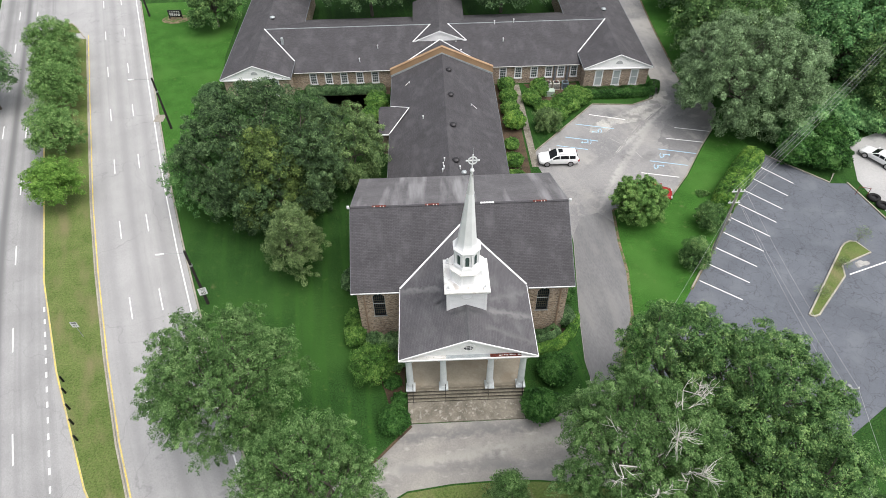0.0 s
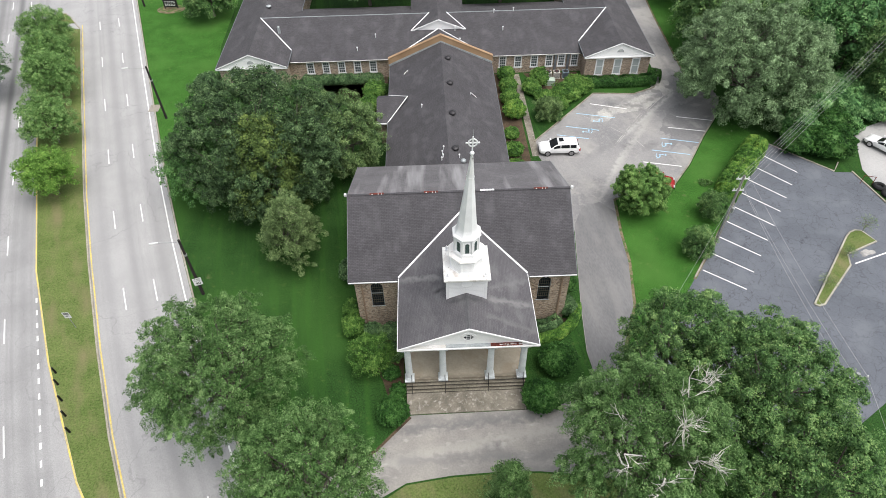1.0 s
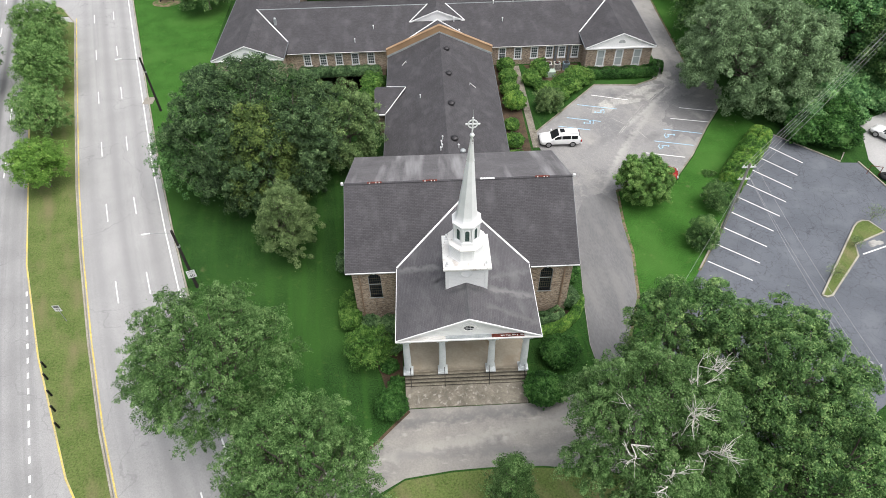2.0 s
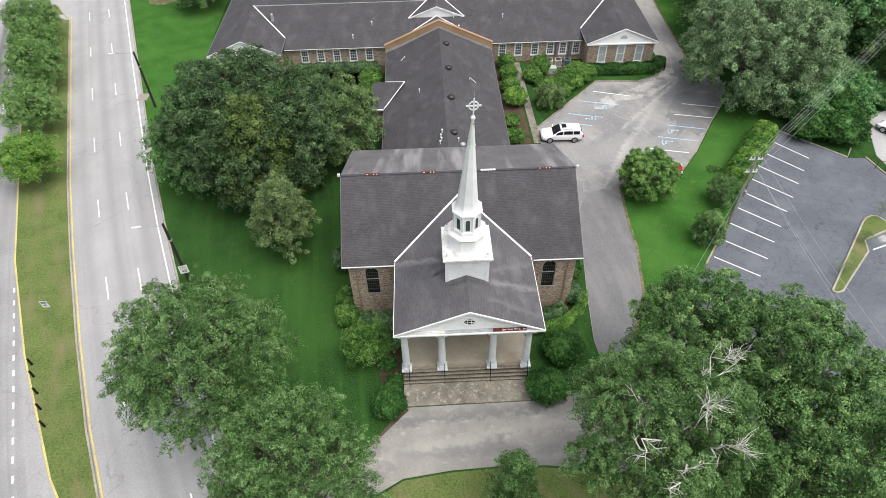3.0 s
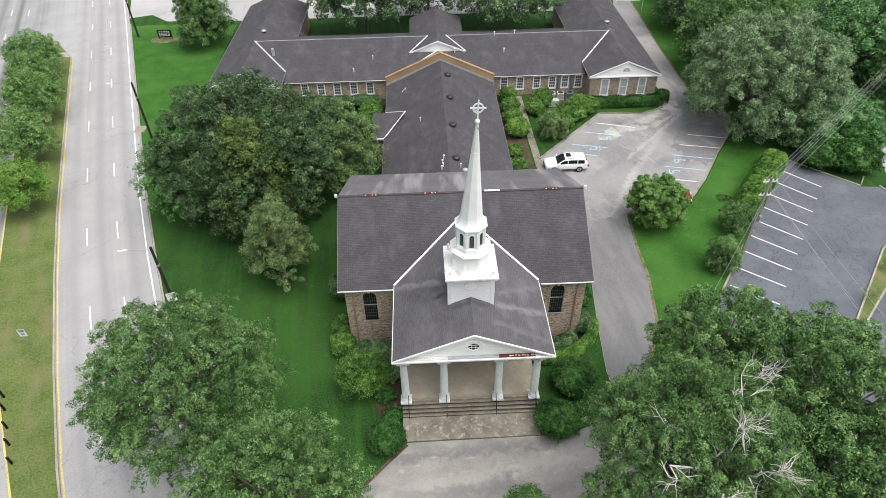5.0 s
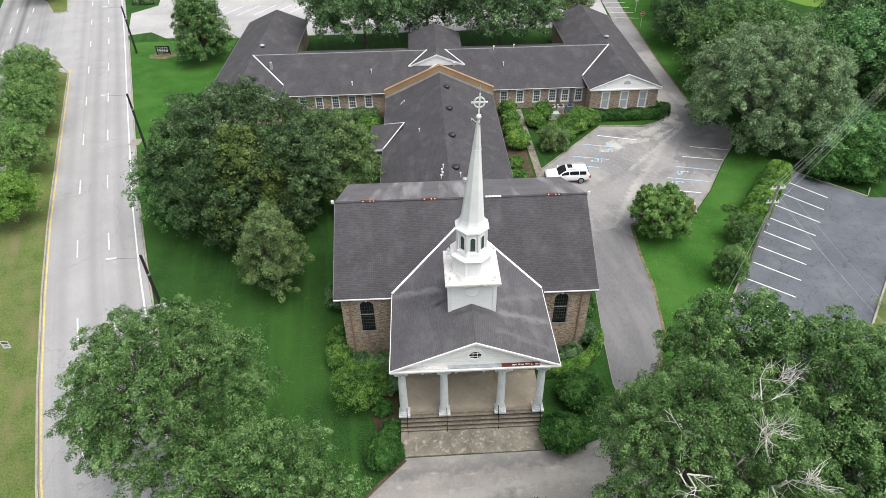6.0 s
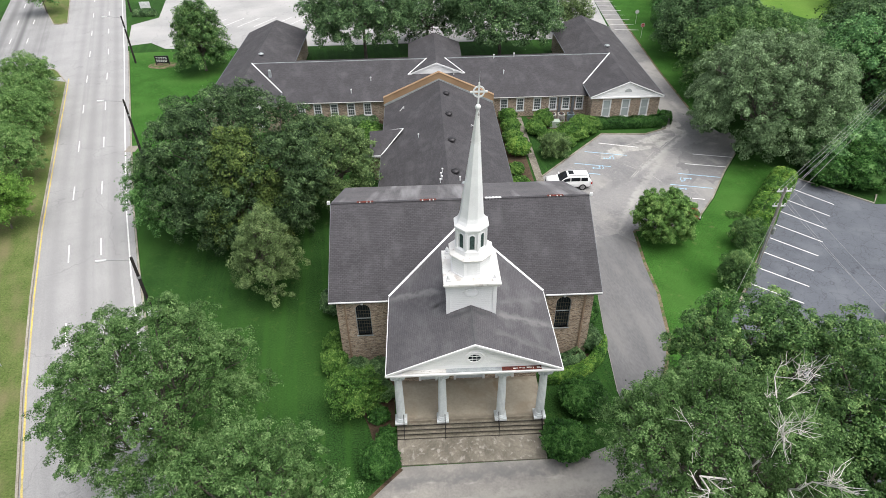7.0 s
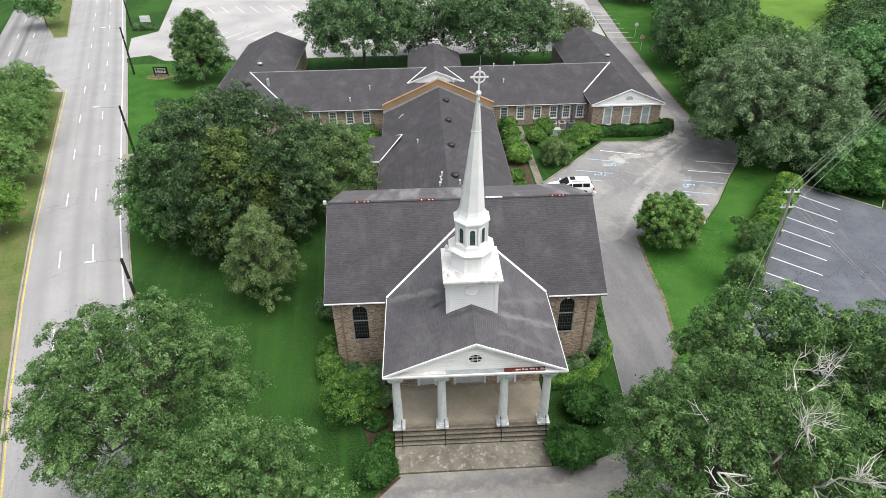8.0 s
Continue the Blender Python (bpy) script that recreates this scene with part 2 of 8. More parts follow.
M["dark_patch"] = mat("dark_worn_patch", (0.235, 0.23, 0.23), (0.19, 0.186, 0.188), 0.3, 0.85, bump=0.01, fine=5, fine_amount=0.16)
overlay(M["dark_patch"], "noise", (0.34, 0.33, 0.31), 0.6, 0.6, 0.58, 0.68, detail=9)
M["asphalt_patch"] = mat("dark_drive_asphalt", (0.2, 0.198, 0.2), (0.155, 0.154, 0.158), 0.4, 0.85, bump=0.006, fine=9, fine_amount=0.15, stretch=(1, 0.3, 1), turn=8)
overlay(M["asphalt_patch"], "noise", (0.23, 0.226, 0.22), 0.6, 0.8, 0.5, 0.65, (1, 0.25, 1), 9, 8)
M["concrete"] = mat("old_concrete", (0.36, 0.33, 0.28), (0.26, 0.235, 0.2), 0.4, 0.85, bump=0.008, fine=9, fine_amount=0.12)
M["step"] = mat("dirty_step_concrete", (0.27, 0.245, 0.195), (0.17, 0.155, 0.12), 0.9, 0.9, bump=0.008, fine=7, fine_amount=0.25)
M["apron"] = mat("stained_concrete", (0.27, 0.245, 0.2), (0.165, 0.148, 0.12), 0.9, 0.85, bump=0.008, fine=7, fine_amount=0.2)
overlay(M["apron"], "noise", (0.48, 0.445, 0.4), 0.55, 3.4, 0.56, 0.66, (1, 1, 1), 12)
overlay(M["apron"], "noise", (0.09, 0.08, 0.07), 0.5, 2.2, 0.58, 0.72, (1, 0.3, 1), 6)
M["porch"] = mat("porch_concrete", (0.42, 0.375, 0.3), (0.32, 0.285, 0.225), 0.35, 0.8, bump=0.005, fine=6, fine_amount=0.1)
overlay(M["porch"], "noise", (0.29, 0.23, 0.16), 0.55, 0.6, 0.5, 0.7, detail=7)
overlay(M["porch"], "noise", (0.56, 0.51, 0.43), 0.4, 1.2, 0.58, 0.72, detail=8)
M["kerb"] = mat("kerb_concrete", (0.40, 0.37, 0.31), (0.30, 0.27, 0.22), 0.6, 0.85, bump=0.01, fine=8)
M["yellow"] = mat("yellow_paint", (0.72, 0.55, 0.12), (0.5, 0.42, 0.2), 0.7, 0.7, fine=6)
M["white_line"] = mat("white_road_paint", (0.88, 0.88, 0.86), (0.72, 0.72, 0.7), 0.9, 0.7, fine=7, fine_amount=0.15)
M["blue_line"] = mat("blue_road_paint", (0.42, 0.62, 0.76), (0.3, 0.47, 0.6), 1.5, 0.7, fine=7)
M["dirt"] = mat("edge_dirt", (0.24, 0.185, 0.12), (0.12, 0.1, 0.055), 1.2, 0.95, bump=0.03, fine=7, fine_amount=0.4)
overlay(M["dirt"], "noise", (0.07, 0.13, 0.03), 0.9, 1.1, 0.5, 0.58, detail=6)
M["soil"] = mat("mulch_soil", (0.105, 0.072, 0.045), (0.055, 0.04, 0.026), 0.8, 0.95, bump=0.04, fine=9, fine_amount=0.4)
M["roof"] = masonry("asphalt_shingles", (0.087, 0.083, 0.089), (0.07, 0.067, 0.072), (0.045, 0.043, 0.046), 0.30, 0.135, 0.011, 0.012, 0.9, vary=0.22)
overlay(M["roof"], "noise", (0.15, 0.147, 0.152), 0.4, 0.8, 0.52, 0.75, (1, 0.6, 0.6), 9)
overlay(M["roof"], "noise", (0.06, 0.056, 0.06), 0.5, 1.1, 0.55, 0.75, (1, 0.12, 0.12), 4)
M["portico_roof"] = masonry("asphalt_shingles_portico", (0.125, 0.12, 0.128), (0.104, 0.1, 0.107), (0.08, 0.077, 0.083), 0.30, 0.135, 0.011, 0.012, 0.9, vary=0.24)
overlay(M["portico_roof"], "noise", (0.2, 0.197, 0.2), 0.5, 0.9, 0.5, 0.74, (1, 0.5, 0.5), 9)


def runoff(m, p, q, width, colour, amount):
    """A stain along the line from p to q on the plan, with a frayed edge."""
    n, l = m.node_tree.nodes, m.node_tree.links
    bsdf = n["Principled BSDF"]
    p, q = Vector((*p, 0)), Vector((*q, 0))
    way = (q - p).normalized()

    def maths(kind, a, b=None):
        nd = n.new("ShaderNodeVectorMath" if kind == "DOT_PRODUCT" else "ShaderNodeMath")
        nd.operation = kind
        for i, v in enumerate((a, b)):
            if v is None:
                continue
            if hasattr(v, "links"):
                l.new(v, nd.inputs[i])
            else:
                nd.inputs[i].default_value = v
        return nd.outputs["Value"]

    def fade(v, lo, hi, a, b):
        r = n.new("ShaderNodeMapRange")
        r.interpolation_type = "SMOOTHSTEP"
        for i, x in enumerate((lo, hi, a, b)):
            r.inputs[i + 1].default_value = x
        l.new(v, r.inputs[0])
        return r.outputs[0]
    geo, no = n.new("ShaderNodeNewGeometry"), n.new("ShaderNodeTexNoise")
    no.inputs["Scale"].default_value, no.inputs["Detail"].default_value = 1.8, 6
    l.new(geo.outputs["Position"], no.inputs["Vector"])
    pos = geo.outputs["Position"]
    side = maths("SUBTRACT", maths("DOT_PRODUCT", pos, (-way.y, way.x, 0)), p.x * -way.y + p.y * way.x)
    side = maths("ADD", side, maths("MULTIPLY", maths("SUBTRACT", no.outputs[0], 0.5), width * 2.2))
    along = maths("SUBTRACT", maths("DOT_PRODUCT", pos, tuple(way)), p.dot(way))
    mask = maths("MULTIPLY", fade(maths("ABSOLUTE", side), 0.0, width, amount, 0.0), maths("MULTIPLY", fade(along, -0.3, 0.4, 0, 1), fade(along, (q - p).length - 0.6, (q - p).length + 0.4, 1, 0)))
    mask = maths("MULTIPLY", mask, fade(no.outputs[0], 0.25, 0.6, 0.45, 1.0))
    mix = n.new("ShaderNodeMix")
    mix.data_type = "RGBA"
    l.new(mask, mix.inputs["Factor"])
    l.new(bsdf.inputs["Base Color"].links[0].from_socket, mix.inputs["A"])
    mix.inputs["B"].default_value = (*colour, 1)
    l.new(mix.outputs["Result"], bsdf.inputs["Base Color"])


for p, q, wide, colour, amount in (((1.5, 2.5), (5.3, 2.9), 0.5, (0.26, 0.254, 0.252), 0.6), ((1.8, 3.6), (5.4, 5.6), 0.5, (0.22, 0.216, 0.218), 0.4), ((-1.9, 4.6), (-5.5, 6.1), 0.45, (0.25, 0.245, 0.245), 0.6),
                                  ((-2.7, 3.4), (-1.7, 3.6), 0.3, (0.035, 0.034, 0.036), 0.85), ((-1.7, 2.0), (1.5, 2.0), 0.35, (0.06, 0.064, 0.066), 0.6), ((-0.15, -0.8), (-0.15, 2.2), 0.35, (0.085, 0.09, 0.092), 0.5), ((1.2, 0.9), (5.3, 0.2), 0.5, (0.2, 0.195, 0.195), 0.45)):
    runoff(M["portico_roof"], p, q, wide, colour, amount)
for p, q, wide, colour, amount in (((-6.5, -4.0), (6, -3.2), 0.8, (0.17, 0.168, 0.172), 0.75), ((-9, -7.2), (3, -4.9), 0.9, (0.44, 0.42, 0.385), 0.6), ((-6, -6.6), (7, -6.6), 0.6, (0.2, 0.196, 0.196), 0.6), ((2, -5.2), (11, -3.4), 0.9, (0.42, 0.4, 0.37), 0.55), ((-12, -10.5), (-7, -6.0), 0.6, (0.2, 0.19, 0.18), 0.5)):
    runoff(M["forecourt"], p, q, wide, colour, amount)
for p, q, wide, colour, amount in (((29.5, 44.8), (19.5, 38.2), 0.9, (0.5, 0.485, 0.455), 0.7), ((30.5, 43.5), (20.5, 33.0), 0.45, (0.46, 0.445, 0.42), 0.6), ((26.5, 39.0), (18.5, 27.0), 0.7, (0.43, 0.415, 0.39), 0.55), ((22.0, 34.5), (15.5, 29.5), 0.8, (0.2, 0.197, 0.198), 0.5), ((20.5, 30.5), (16.0, 22.5), 0.5, (0.44, 0.425, 0.4), 0.5), ((31.3, 62), (31.4, 47), 0.5, (0.19, 0.188, 0.19), 0.45)):
    runoff(M["drive"], p, q, wide, colour, amount)
for p, q, wide, colour, amount in (((-5.2, 0.0), (4.7, 0.0), 0.35, (0.17, 0.145, 0.11), 0.7), ((-5.2, 3.4), (-5.1, 0.2), 0.35, (0.2, 0.17, 0.13), 0.6), ((4.7, 3.4), (4.6, 0.2), 0.45, (0.2, 0.17, 0.13), 0.6), ((1.7, 3.3), (2.1, 1.4), 0.35, (0.27, 0.2, 0.12), 0.7), ((-5, 3.3), (4.6, 3.3), 0.3, (0.24, 0.2, 0.15), 0.6)):
    runoff(M["porch"], p, q, wide, colour, amount)
M["brick"] = masonry("mixed_brick", (0.52, 0.395, 0.29), (0.16, 0.105, 0.08), (0.5, 0.45, 0.38), 0.23, 0.085, 0.011, 0.012, vary=0.35)
overlay(M["brick"], "noise", (0.58, 0.5, 0.41), 0.85, 5.0, 0.61, 0.64, (0.8, 0.8, 2.6), 2)
overlay(M["brick"], "noise", (0.09, 0.065, 0.052), 0.6, 4.6, 0.61, 0.64, (0.8, 0.8, 2.6), 2)
M["arch_brick"] = mat("arch_brick", (0.5, 0.42, 0.34), (0.3, 0.23, 0.18), 9.0, 0.85, bump=0.01)
M["white"] = mat("white_paint", (0.89, 0.89, 0.89), (0.79, 0.79, 0.79), 0.8, 0.5, fine=12, fine_amount=0.04)
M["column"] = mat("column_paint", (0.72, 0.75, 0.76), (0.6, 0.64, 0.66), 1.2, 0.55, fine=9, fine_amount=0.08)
M["weathered"] = mat("weathered_white", (0.80, 0.79, 0.77), (0.66, 0.64, 0.60), 0.7, 0.6, fine=10, fine_amount=0.06)
overlay(M["weathered"], "noise", (0.42, 0.37, 0.33), 0.6, 1.7, 0.55, 0.68, (1, 1, 1), 9)
overlay(M["weathered"], "noise", (0.25, 0.2, 0.17), 0.6, 5.0, 0.63, 0.68, (1, 1, 1), 6)
M["siding"] = masonry("white_siding", (0.94, 0.94, 0.94), (0.92, 0.92, 0.92), (0.74, 0.74, 0.74), 60.0, 0.16, 0.01, 0.02, 0.5, vary=0.03)
M["rust"] = mat("rusted_metal", (0.2, 0.045, 0.03), (0.07, 0.025, 0.02), 6, 0.85, bump=0.01, fine=20)
M["lead"] = mat("brassy_lead_bar", (0.13, 0.11, 0.075), None, 3, 0.6, 0.3)
# near-black for the step edges: riser shade painted in, plus grime
M["edge_shade"] = mat("step_edge_shade_and_grime", (0.075, 0.067, 0.056), (0.035, 0.032, 0.028), 2.0, 0.9)
M["grey_metal"] = mat("grey_flashing", (0.46, 0.49, 0.50), (0.34, 0.37, 0.38), 1.5, 0.5, 0.3)
M["tan_cap"] = mat("tan_coping", (0.40, 0.265, 0.155), (0.33, 0.21, 0.12), 0.5, 0.6, fine=9, fine_amount=0.06)
M["iron"] = mat("black_iron", (0.02, 0.02, 0.021), None, 3, 0.5, 0.6)
M["dark"] = mat("dark_metal", (0.04, 0.04, 0.042), None, 3, 0.5, 0.3)
M["vent"] = mat("roof_vent_metal", (0.065, 0.062, 0.065), None, 4, 0.45, 0.5)
M["glass"] = glass("window_glass")
M["pale_pane"] = glass("pale_window_glass", (0.1, 0.12, 0.12))
M["dirty_kerb"] = mat("dirty_kerb", (0.36, 0.335, 0.28), (0.2, 0.175, 0.13), 0.8, 0.9, bump=0.01)
M["white_pane"] = glass("blind_lit_window_glass", (0.42, 0.46, 0.46))
M["curtain"] = mat("pale_blind", (0.5, 0.52, 0.52), (0.38, 0.4, 0.4), 4, 0.7)
M["louvre"] = mat("dark_green_louvre", (0.06, 0.10, 0.09), (0.03, 0.05, 0.05), 6, 0.6)
M["bark"] = mat("bark", (0.17, 0.15, 0.13), (0.085, 0.07, 0.06), 3, 0.95, bump=0.03, fine=22, stretch=(1, 1, 0.3))
M["deadwood"] = mat("bare_pale_wood", (0.72, 0.69, 0.65), (0.5, 0.47, 0.43), 3, 0.9, bump=0.02, fine=20)
M["pole_wood"] = mat("dark_pole", (0.035, 0.03, 0.028), (0.02, 0.018, 0.016), 3, 0.8)
M["grey_wood"] = mat("weathered_pole_wood", (0.3, 0.285, 0.26), (0.19, 0.178, 0.16), 3, 0.9, bump=0.01, stretch=(1, 1, 0.2))
M["galv"] = mat("galvanised_pole", (0.42, 0.43, 0.43), (0.3, 0.31, 0.31), 2, 0.5, 0.5)
M["cable"] = mat("overhead_cable", (0.5, 0.5, 0.5), None, 3, 0.6)
M["car_white"] = mat("white_car_paint", (0.82, 0.82, 0.82), (0.79, 0.79, 0.79), 0.5, 0.22, fine=3, fine_amount=0.01, spec=0.5)
M["car_red"] = mat("red_car_paint", (0.35, 0.03, 0.035), (0.3, 0.025, 0.03), 0.5, 0.25, fine=3, fine_amount=0.02, spec=0.5)
M["car_glass"] = glass("tinted_car_glass", (0.012, 0.014, 0.016))
M["rubber"] = mat("tyre_rubber", (0.02, 0.02, 0.02), None, 5, 0.85)
M["rim"] = mat("alloy_rim", (0.45, 0.45, 0.46), None, 5, 0.3, 0.9)
M["plastic"] = mat("dark_plastic", (0.03, 0.03, 0.032), None, 5, 0.6)
M["lamp_red"] = mat("red_lens", (0.4, 0.02, 0.02), None, 5, 0.25)
M["lamp_clear"] = mat("clear_lens", (0.6, 0.6, 0.6), None, 5, 0.15)
M["ac_white"] = mat("condenser_paint", (0.62, 0.60, 0.55), (0.5, 0.48, 0.44), 2, 0.6)
M["ac_blue"] = mat("blue_grey_condenser_paint", (0.2, 0.27, 0.31), None, 2, 0.6)
M["ac_green"] = mat("pale_green_box_paint", (0.42, 0.5, 0.42), (0.33, 0.41, 0.34), 2, 0.6)
M["sign_white"] = mat("white_sign_sheet", (0.8, 0.8, 0.8), None, 2, 0.4, fine_amount=0.03)
M["sign_black"] = mat("black_sign_ink", (0.015, 0.015, 0.015), None, 2, 0.5)
M["sign_red"] = mat("red_sign_sheet", (0.45, 0.03, 0.03), None, 2, 0.4)
M["downspout"] = mat("tan_downspout", (0.34, 0.24, 0.17), None, 3, 0.5)
M["duct"] = mat("grey_duct", (0.2, 0.215, 0.23), None, 2, 0.5, 0.3)
M["oak"] = leaf("oak_leaves", (0.014, 0.032, 0.012), (0.07, 0.131, 0.05), (0.217, 0.327, 0.142))
M["grey_oak"] = leaf("grey_oak_leaves", (0.058, 0.096, 0.043), (0.189, 0.295, 0.138), (0.426, 0.595, 0.323))
M["light_leaf"] = leaf("light_leaves", (0.025, 0.063, 0.014), (0.111, 0.217, 0.065), (0.269, 0.408, 0.162))
M["elm_leaf"] = leaf("elm_leaves", (0.031, 0.093, 0.025), (0.116, 0.263, 0.072), (0.267, 0.46, 0.166))
M["olive_leaf"] = leaf("olive_leaves", (0.06, 0.099, 0.033), (0.159, 0.242, 0.089), (0.311, 0.412, 0.179))
M["dark_leaf"] = leaf("dark_leaves", (0.029, 0.065, 0.025), (0.103, 0.195, 0.078), (0.26, 0.402, 0.175))
M["bush_leaf"] = leaf("bush_leaves", (0.011, 0.045, 0.008), (0.044, 0.135, 0.025), (0.131, 0.272, 0.072))
M["garden_leaf"] = leaf("garden_shrub_leaves", (0.024, 0.071, 0.013), (0.094, 0.216, 0.039), (0.242, 0.389, 0.094))
M["yellow_leaf"] = leaf("yellow_green_leaves", (0.071, 0.157, 0.025), (0.16, 0.317, 0.055), (0.281, 0.462, 0.101))
M["magnolia"] = leaf("broad_dark_leaves", (0.036, 0.065, 0.018), (0.105, 0.167, 0.042), (0.25, 0.329, 0.091))
M["street_leaf"] = leaf("street_tree_leaves", (0.055, 0.123, 0.032), (0.164, 0.304, 0.086), (0.337, 0.497, 0.185))
M["dense_leaf"] = leaf("dense_tree_leaves", (0.023, 0.06, 0.016), (0.109, 0.222, 0.067), (0.299, 0.443, 0.158))
M["grey_olive"] = leaf("grey_olive_leaves", (0.04, 0.081, 0.028), (0.135, 0.215, 0.074), (0.311, 0.438, 0.172))
M["ornamental_leaf"] = leaf("ornamental_leaves", (0.043, 0.107, 0.023), (0.155, 0.302, 0.073), (0.346, 0.519, 0.167))
M["hedge_leaf"] = leaf("mixed_hedge_leaves", (0.033, 0.098, 0.018), (0.118, 0.268, 0.047), (0.306, 0.463, 0.092))
M["wood_leaf"] = leaf("woodland_leaves", (0.043, 0.124, 0.041), (0.146, 0.319, 0.109), (0.333, 0.55, 0.218))


# ---- mesh helpers ----
def box(bm, x0, x1, y0, y1, z0, z1):
    v = [bm.verts.new(c) for c in ((x0, y0, z0), (x1, y0, z0), (x1, y1, z0), (x0, y1, z0), (x0, y0, z1), (x1, y0, z1), (x1, y1, z1), (x0, y1, z1))]
    for f in ((3, 2, 1, 0), (4, 5, 6, 7), (0, 1, 5, 4), (1, 2, 6, 5), (2, 3, 7, 6), (3, 0, 4, 7)):
        bm.faces.new([v[i] for i in f])
    return bm


def prism(bm, pts, z0, z1):
    """A flat outline (counter-clockwise), raised from z0 to z1."""
    area = sum(a[0] * b[1] - b[0] * a[1] for a, b in zip(pts, pts[1:] + pts[:1]))
    pts = list(pts) if area > 0 else list(reversed(pts))
    lo, hi = [bm.verts.new((p[0], p[1], z0)) for p in pts], [bm.verts.new((p[0], p[1], z1)) for p in pts]
    bm.faces.new(hi)
    bm.faces.new(lo[::-1])
    for i in range(len(pts)):
        j = (i + 1) % len(pts)
        bm.faces.new((lo[i], lo[j], hi[j], hi[i]))
    return bm


def slab(bm, corners, thick):
    """A plane patch given by its top corners, thickened downwards."""
    top = [bm.verts.new(c) for c in corners]
    low = [bm.verts.new((c[0], c[1], c[2] - thick)) for c in corners]
    bm.faces.new(top)
    bm.faces.new(low[::-1])
    for i in range(len(top)):
        j = (i + 1) % len(top)
        bm.faces.new((low[i], low[j], top[j], top[i]))
    bmesh.ops.recalc_face_normals(bm, faces=bm.faces)
    return bm


def tube(bm, p0, p1, r0, r1=None, n=8):
    p0, p1 = Vector(p0), Vector(p1)
    r1 = r0 if r1 is None else r1
    d = (p1 - p0).normalized()
    a = d.orthogonal().normalized()
    b = d.cross(a)
    rings = []
    for p, r in ((p0, r0), (p1, r1)):
        rings.append([bm.verts.new(p + (a * math.cos(k * math.tau / n) + b * math.sin(k * math.tau / n)) * r) for k in range(n)])
    for k in range(n):
        j = (k + 1) % n
        bm.faces.new((rings[0][k], rings[0][j], rings[1][j], rings[1][k]))
    bm.faces.new(rings[0][::-1])
    bm.faces.new(rings[1])
    return bm


def lathe(bm, profile, n=16, at=(0, 0, 0), turn=0.0):
    """Rings of (radius, height) round an upright axis; a turn of half a step gives a flat front."""
    rings = [[bm.verts.new((at[0] + r * math.cos(turn + k * math.tau / n), at[1] + r * math.sin(turn + k * math.tau / n), at[2] + z)) for k in range(n)] for r, z in profile]
    for lo, hi in zip(rings, rings[1:]):
        for k in range(n):
            j = (k + 1) % n
            bm.faces.new((lo[k], lo[j], hi[j], hi[k]))
    bm.faces.new(rings[0][::-1])
    bm.faces.new(rings[-1])
    return bm


def strip(bm, pts, width, z0, z1):
    """A band of the given width along a line of points."""
    left, right = [], []
    for i, p in enumerate(pts):
        a, b = Vector(pts[max(i - 1, 0)][:2]), Vector(pts[min(i + 1, len(pts) - 1)][:2])
        d = (b - a).normalized()
        nrm = Vector((-d.y, d.x)) * width / 2
        left.append((p[0] + nrm.x, p[1] + nrm.y))
        right.append((p[0] - nrm.x, p[1] - nrm.y))
    for i in range(len(pts) - 1):
        prism(bm, [right[i], right[i + 1], left[i + 1], left[i]], z0, z1)
    return bm


def courses(me):
    """Lays lengths in metres on every face: across it, and up it."""
    uv = me.uv_layers.new(name="courses")
    for f in me.polygons:
        nrm = f.normal
        side = Vector((0, 0, 1)).cross(nrm)
        side = side.normalized() if side.length > 0.05 else Vector((1, 0, 0))
        up = nrm.cross(side)
        for li in f.loop_indices:
            co = me.vertices[me.loops[li].vertex_index].co
            uv.data[li].uv = (co.dot(side) + 50, co.dot(up) + 50)


def part(name, bm, material, parent=None, label="", smooth=False, at=None):
    me = bpy.data.meshes.new(name)
    bm.to_mesh(me)
    bm.free()
    me.materials.append(material)
    if material.name.startswith(("asphalt_shingles", "mixed_brick", "white_siding")):
        courses(me)
    if smooth:
        me.polygons.foreach_set("use_smooth", [True] * len(me.polygons))
    ob = new(name, me)
    if parent is not None:
        ob.parent = parent
    if at is not None:
        ob.location = at
    if label:
        ob["label"] = label
    return ob


def again(ob, name, parent, at):
    """The same mesh once more, as a part of its own."""
    o = new(name, ob.data)
    o.parent, o.location = parent, at
    return o


def thing(name, at, label, category, group="", kind="", turn=0.0):
    ob = new(name)
    ob.empty_display_size = 0.3
    ob.matrix_world = pose(*at, 0, 0, turn)
    return tagged(ob, label, category, group, kind)


def B():
    return bmesh.new()


def setting(name, bm, material, label, category):
    return tagged(part(name, bm, material), label, category, "", "structure")


# ---- ground, roads, pavements ----
def offset(pts, d):
    """The line moved d metres to its left."""
    out = []
    for i, p in enumerate(pts):
        a, b = Vector(pts[max(i - 1, 0)]), Vector(pts[min(i + 1, len(pts) - 1)])
        t = (b - a).normalized()
        out.append((p[0] - t.y * d, p[1] + t.x * d))
    return out


def cut(pts, y0, y1):
    """The stretch of a northward line between two values of y."""
    def at_y(y):
        for a, b in zip(pts, pts[1:]):
            if a[1] <= y <= b[1]:
                k = (y - a[1]) / (b[1] - a[1])
                return (a[0] + k * (b[0] - a[0]), y)
        return pts[0] if y < pts[0][1] else pts[-1]
    return [at_y(y0)] + [p for p in pts if y0 < p[1] < y1] + [at_y(y1)]


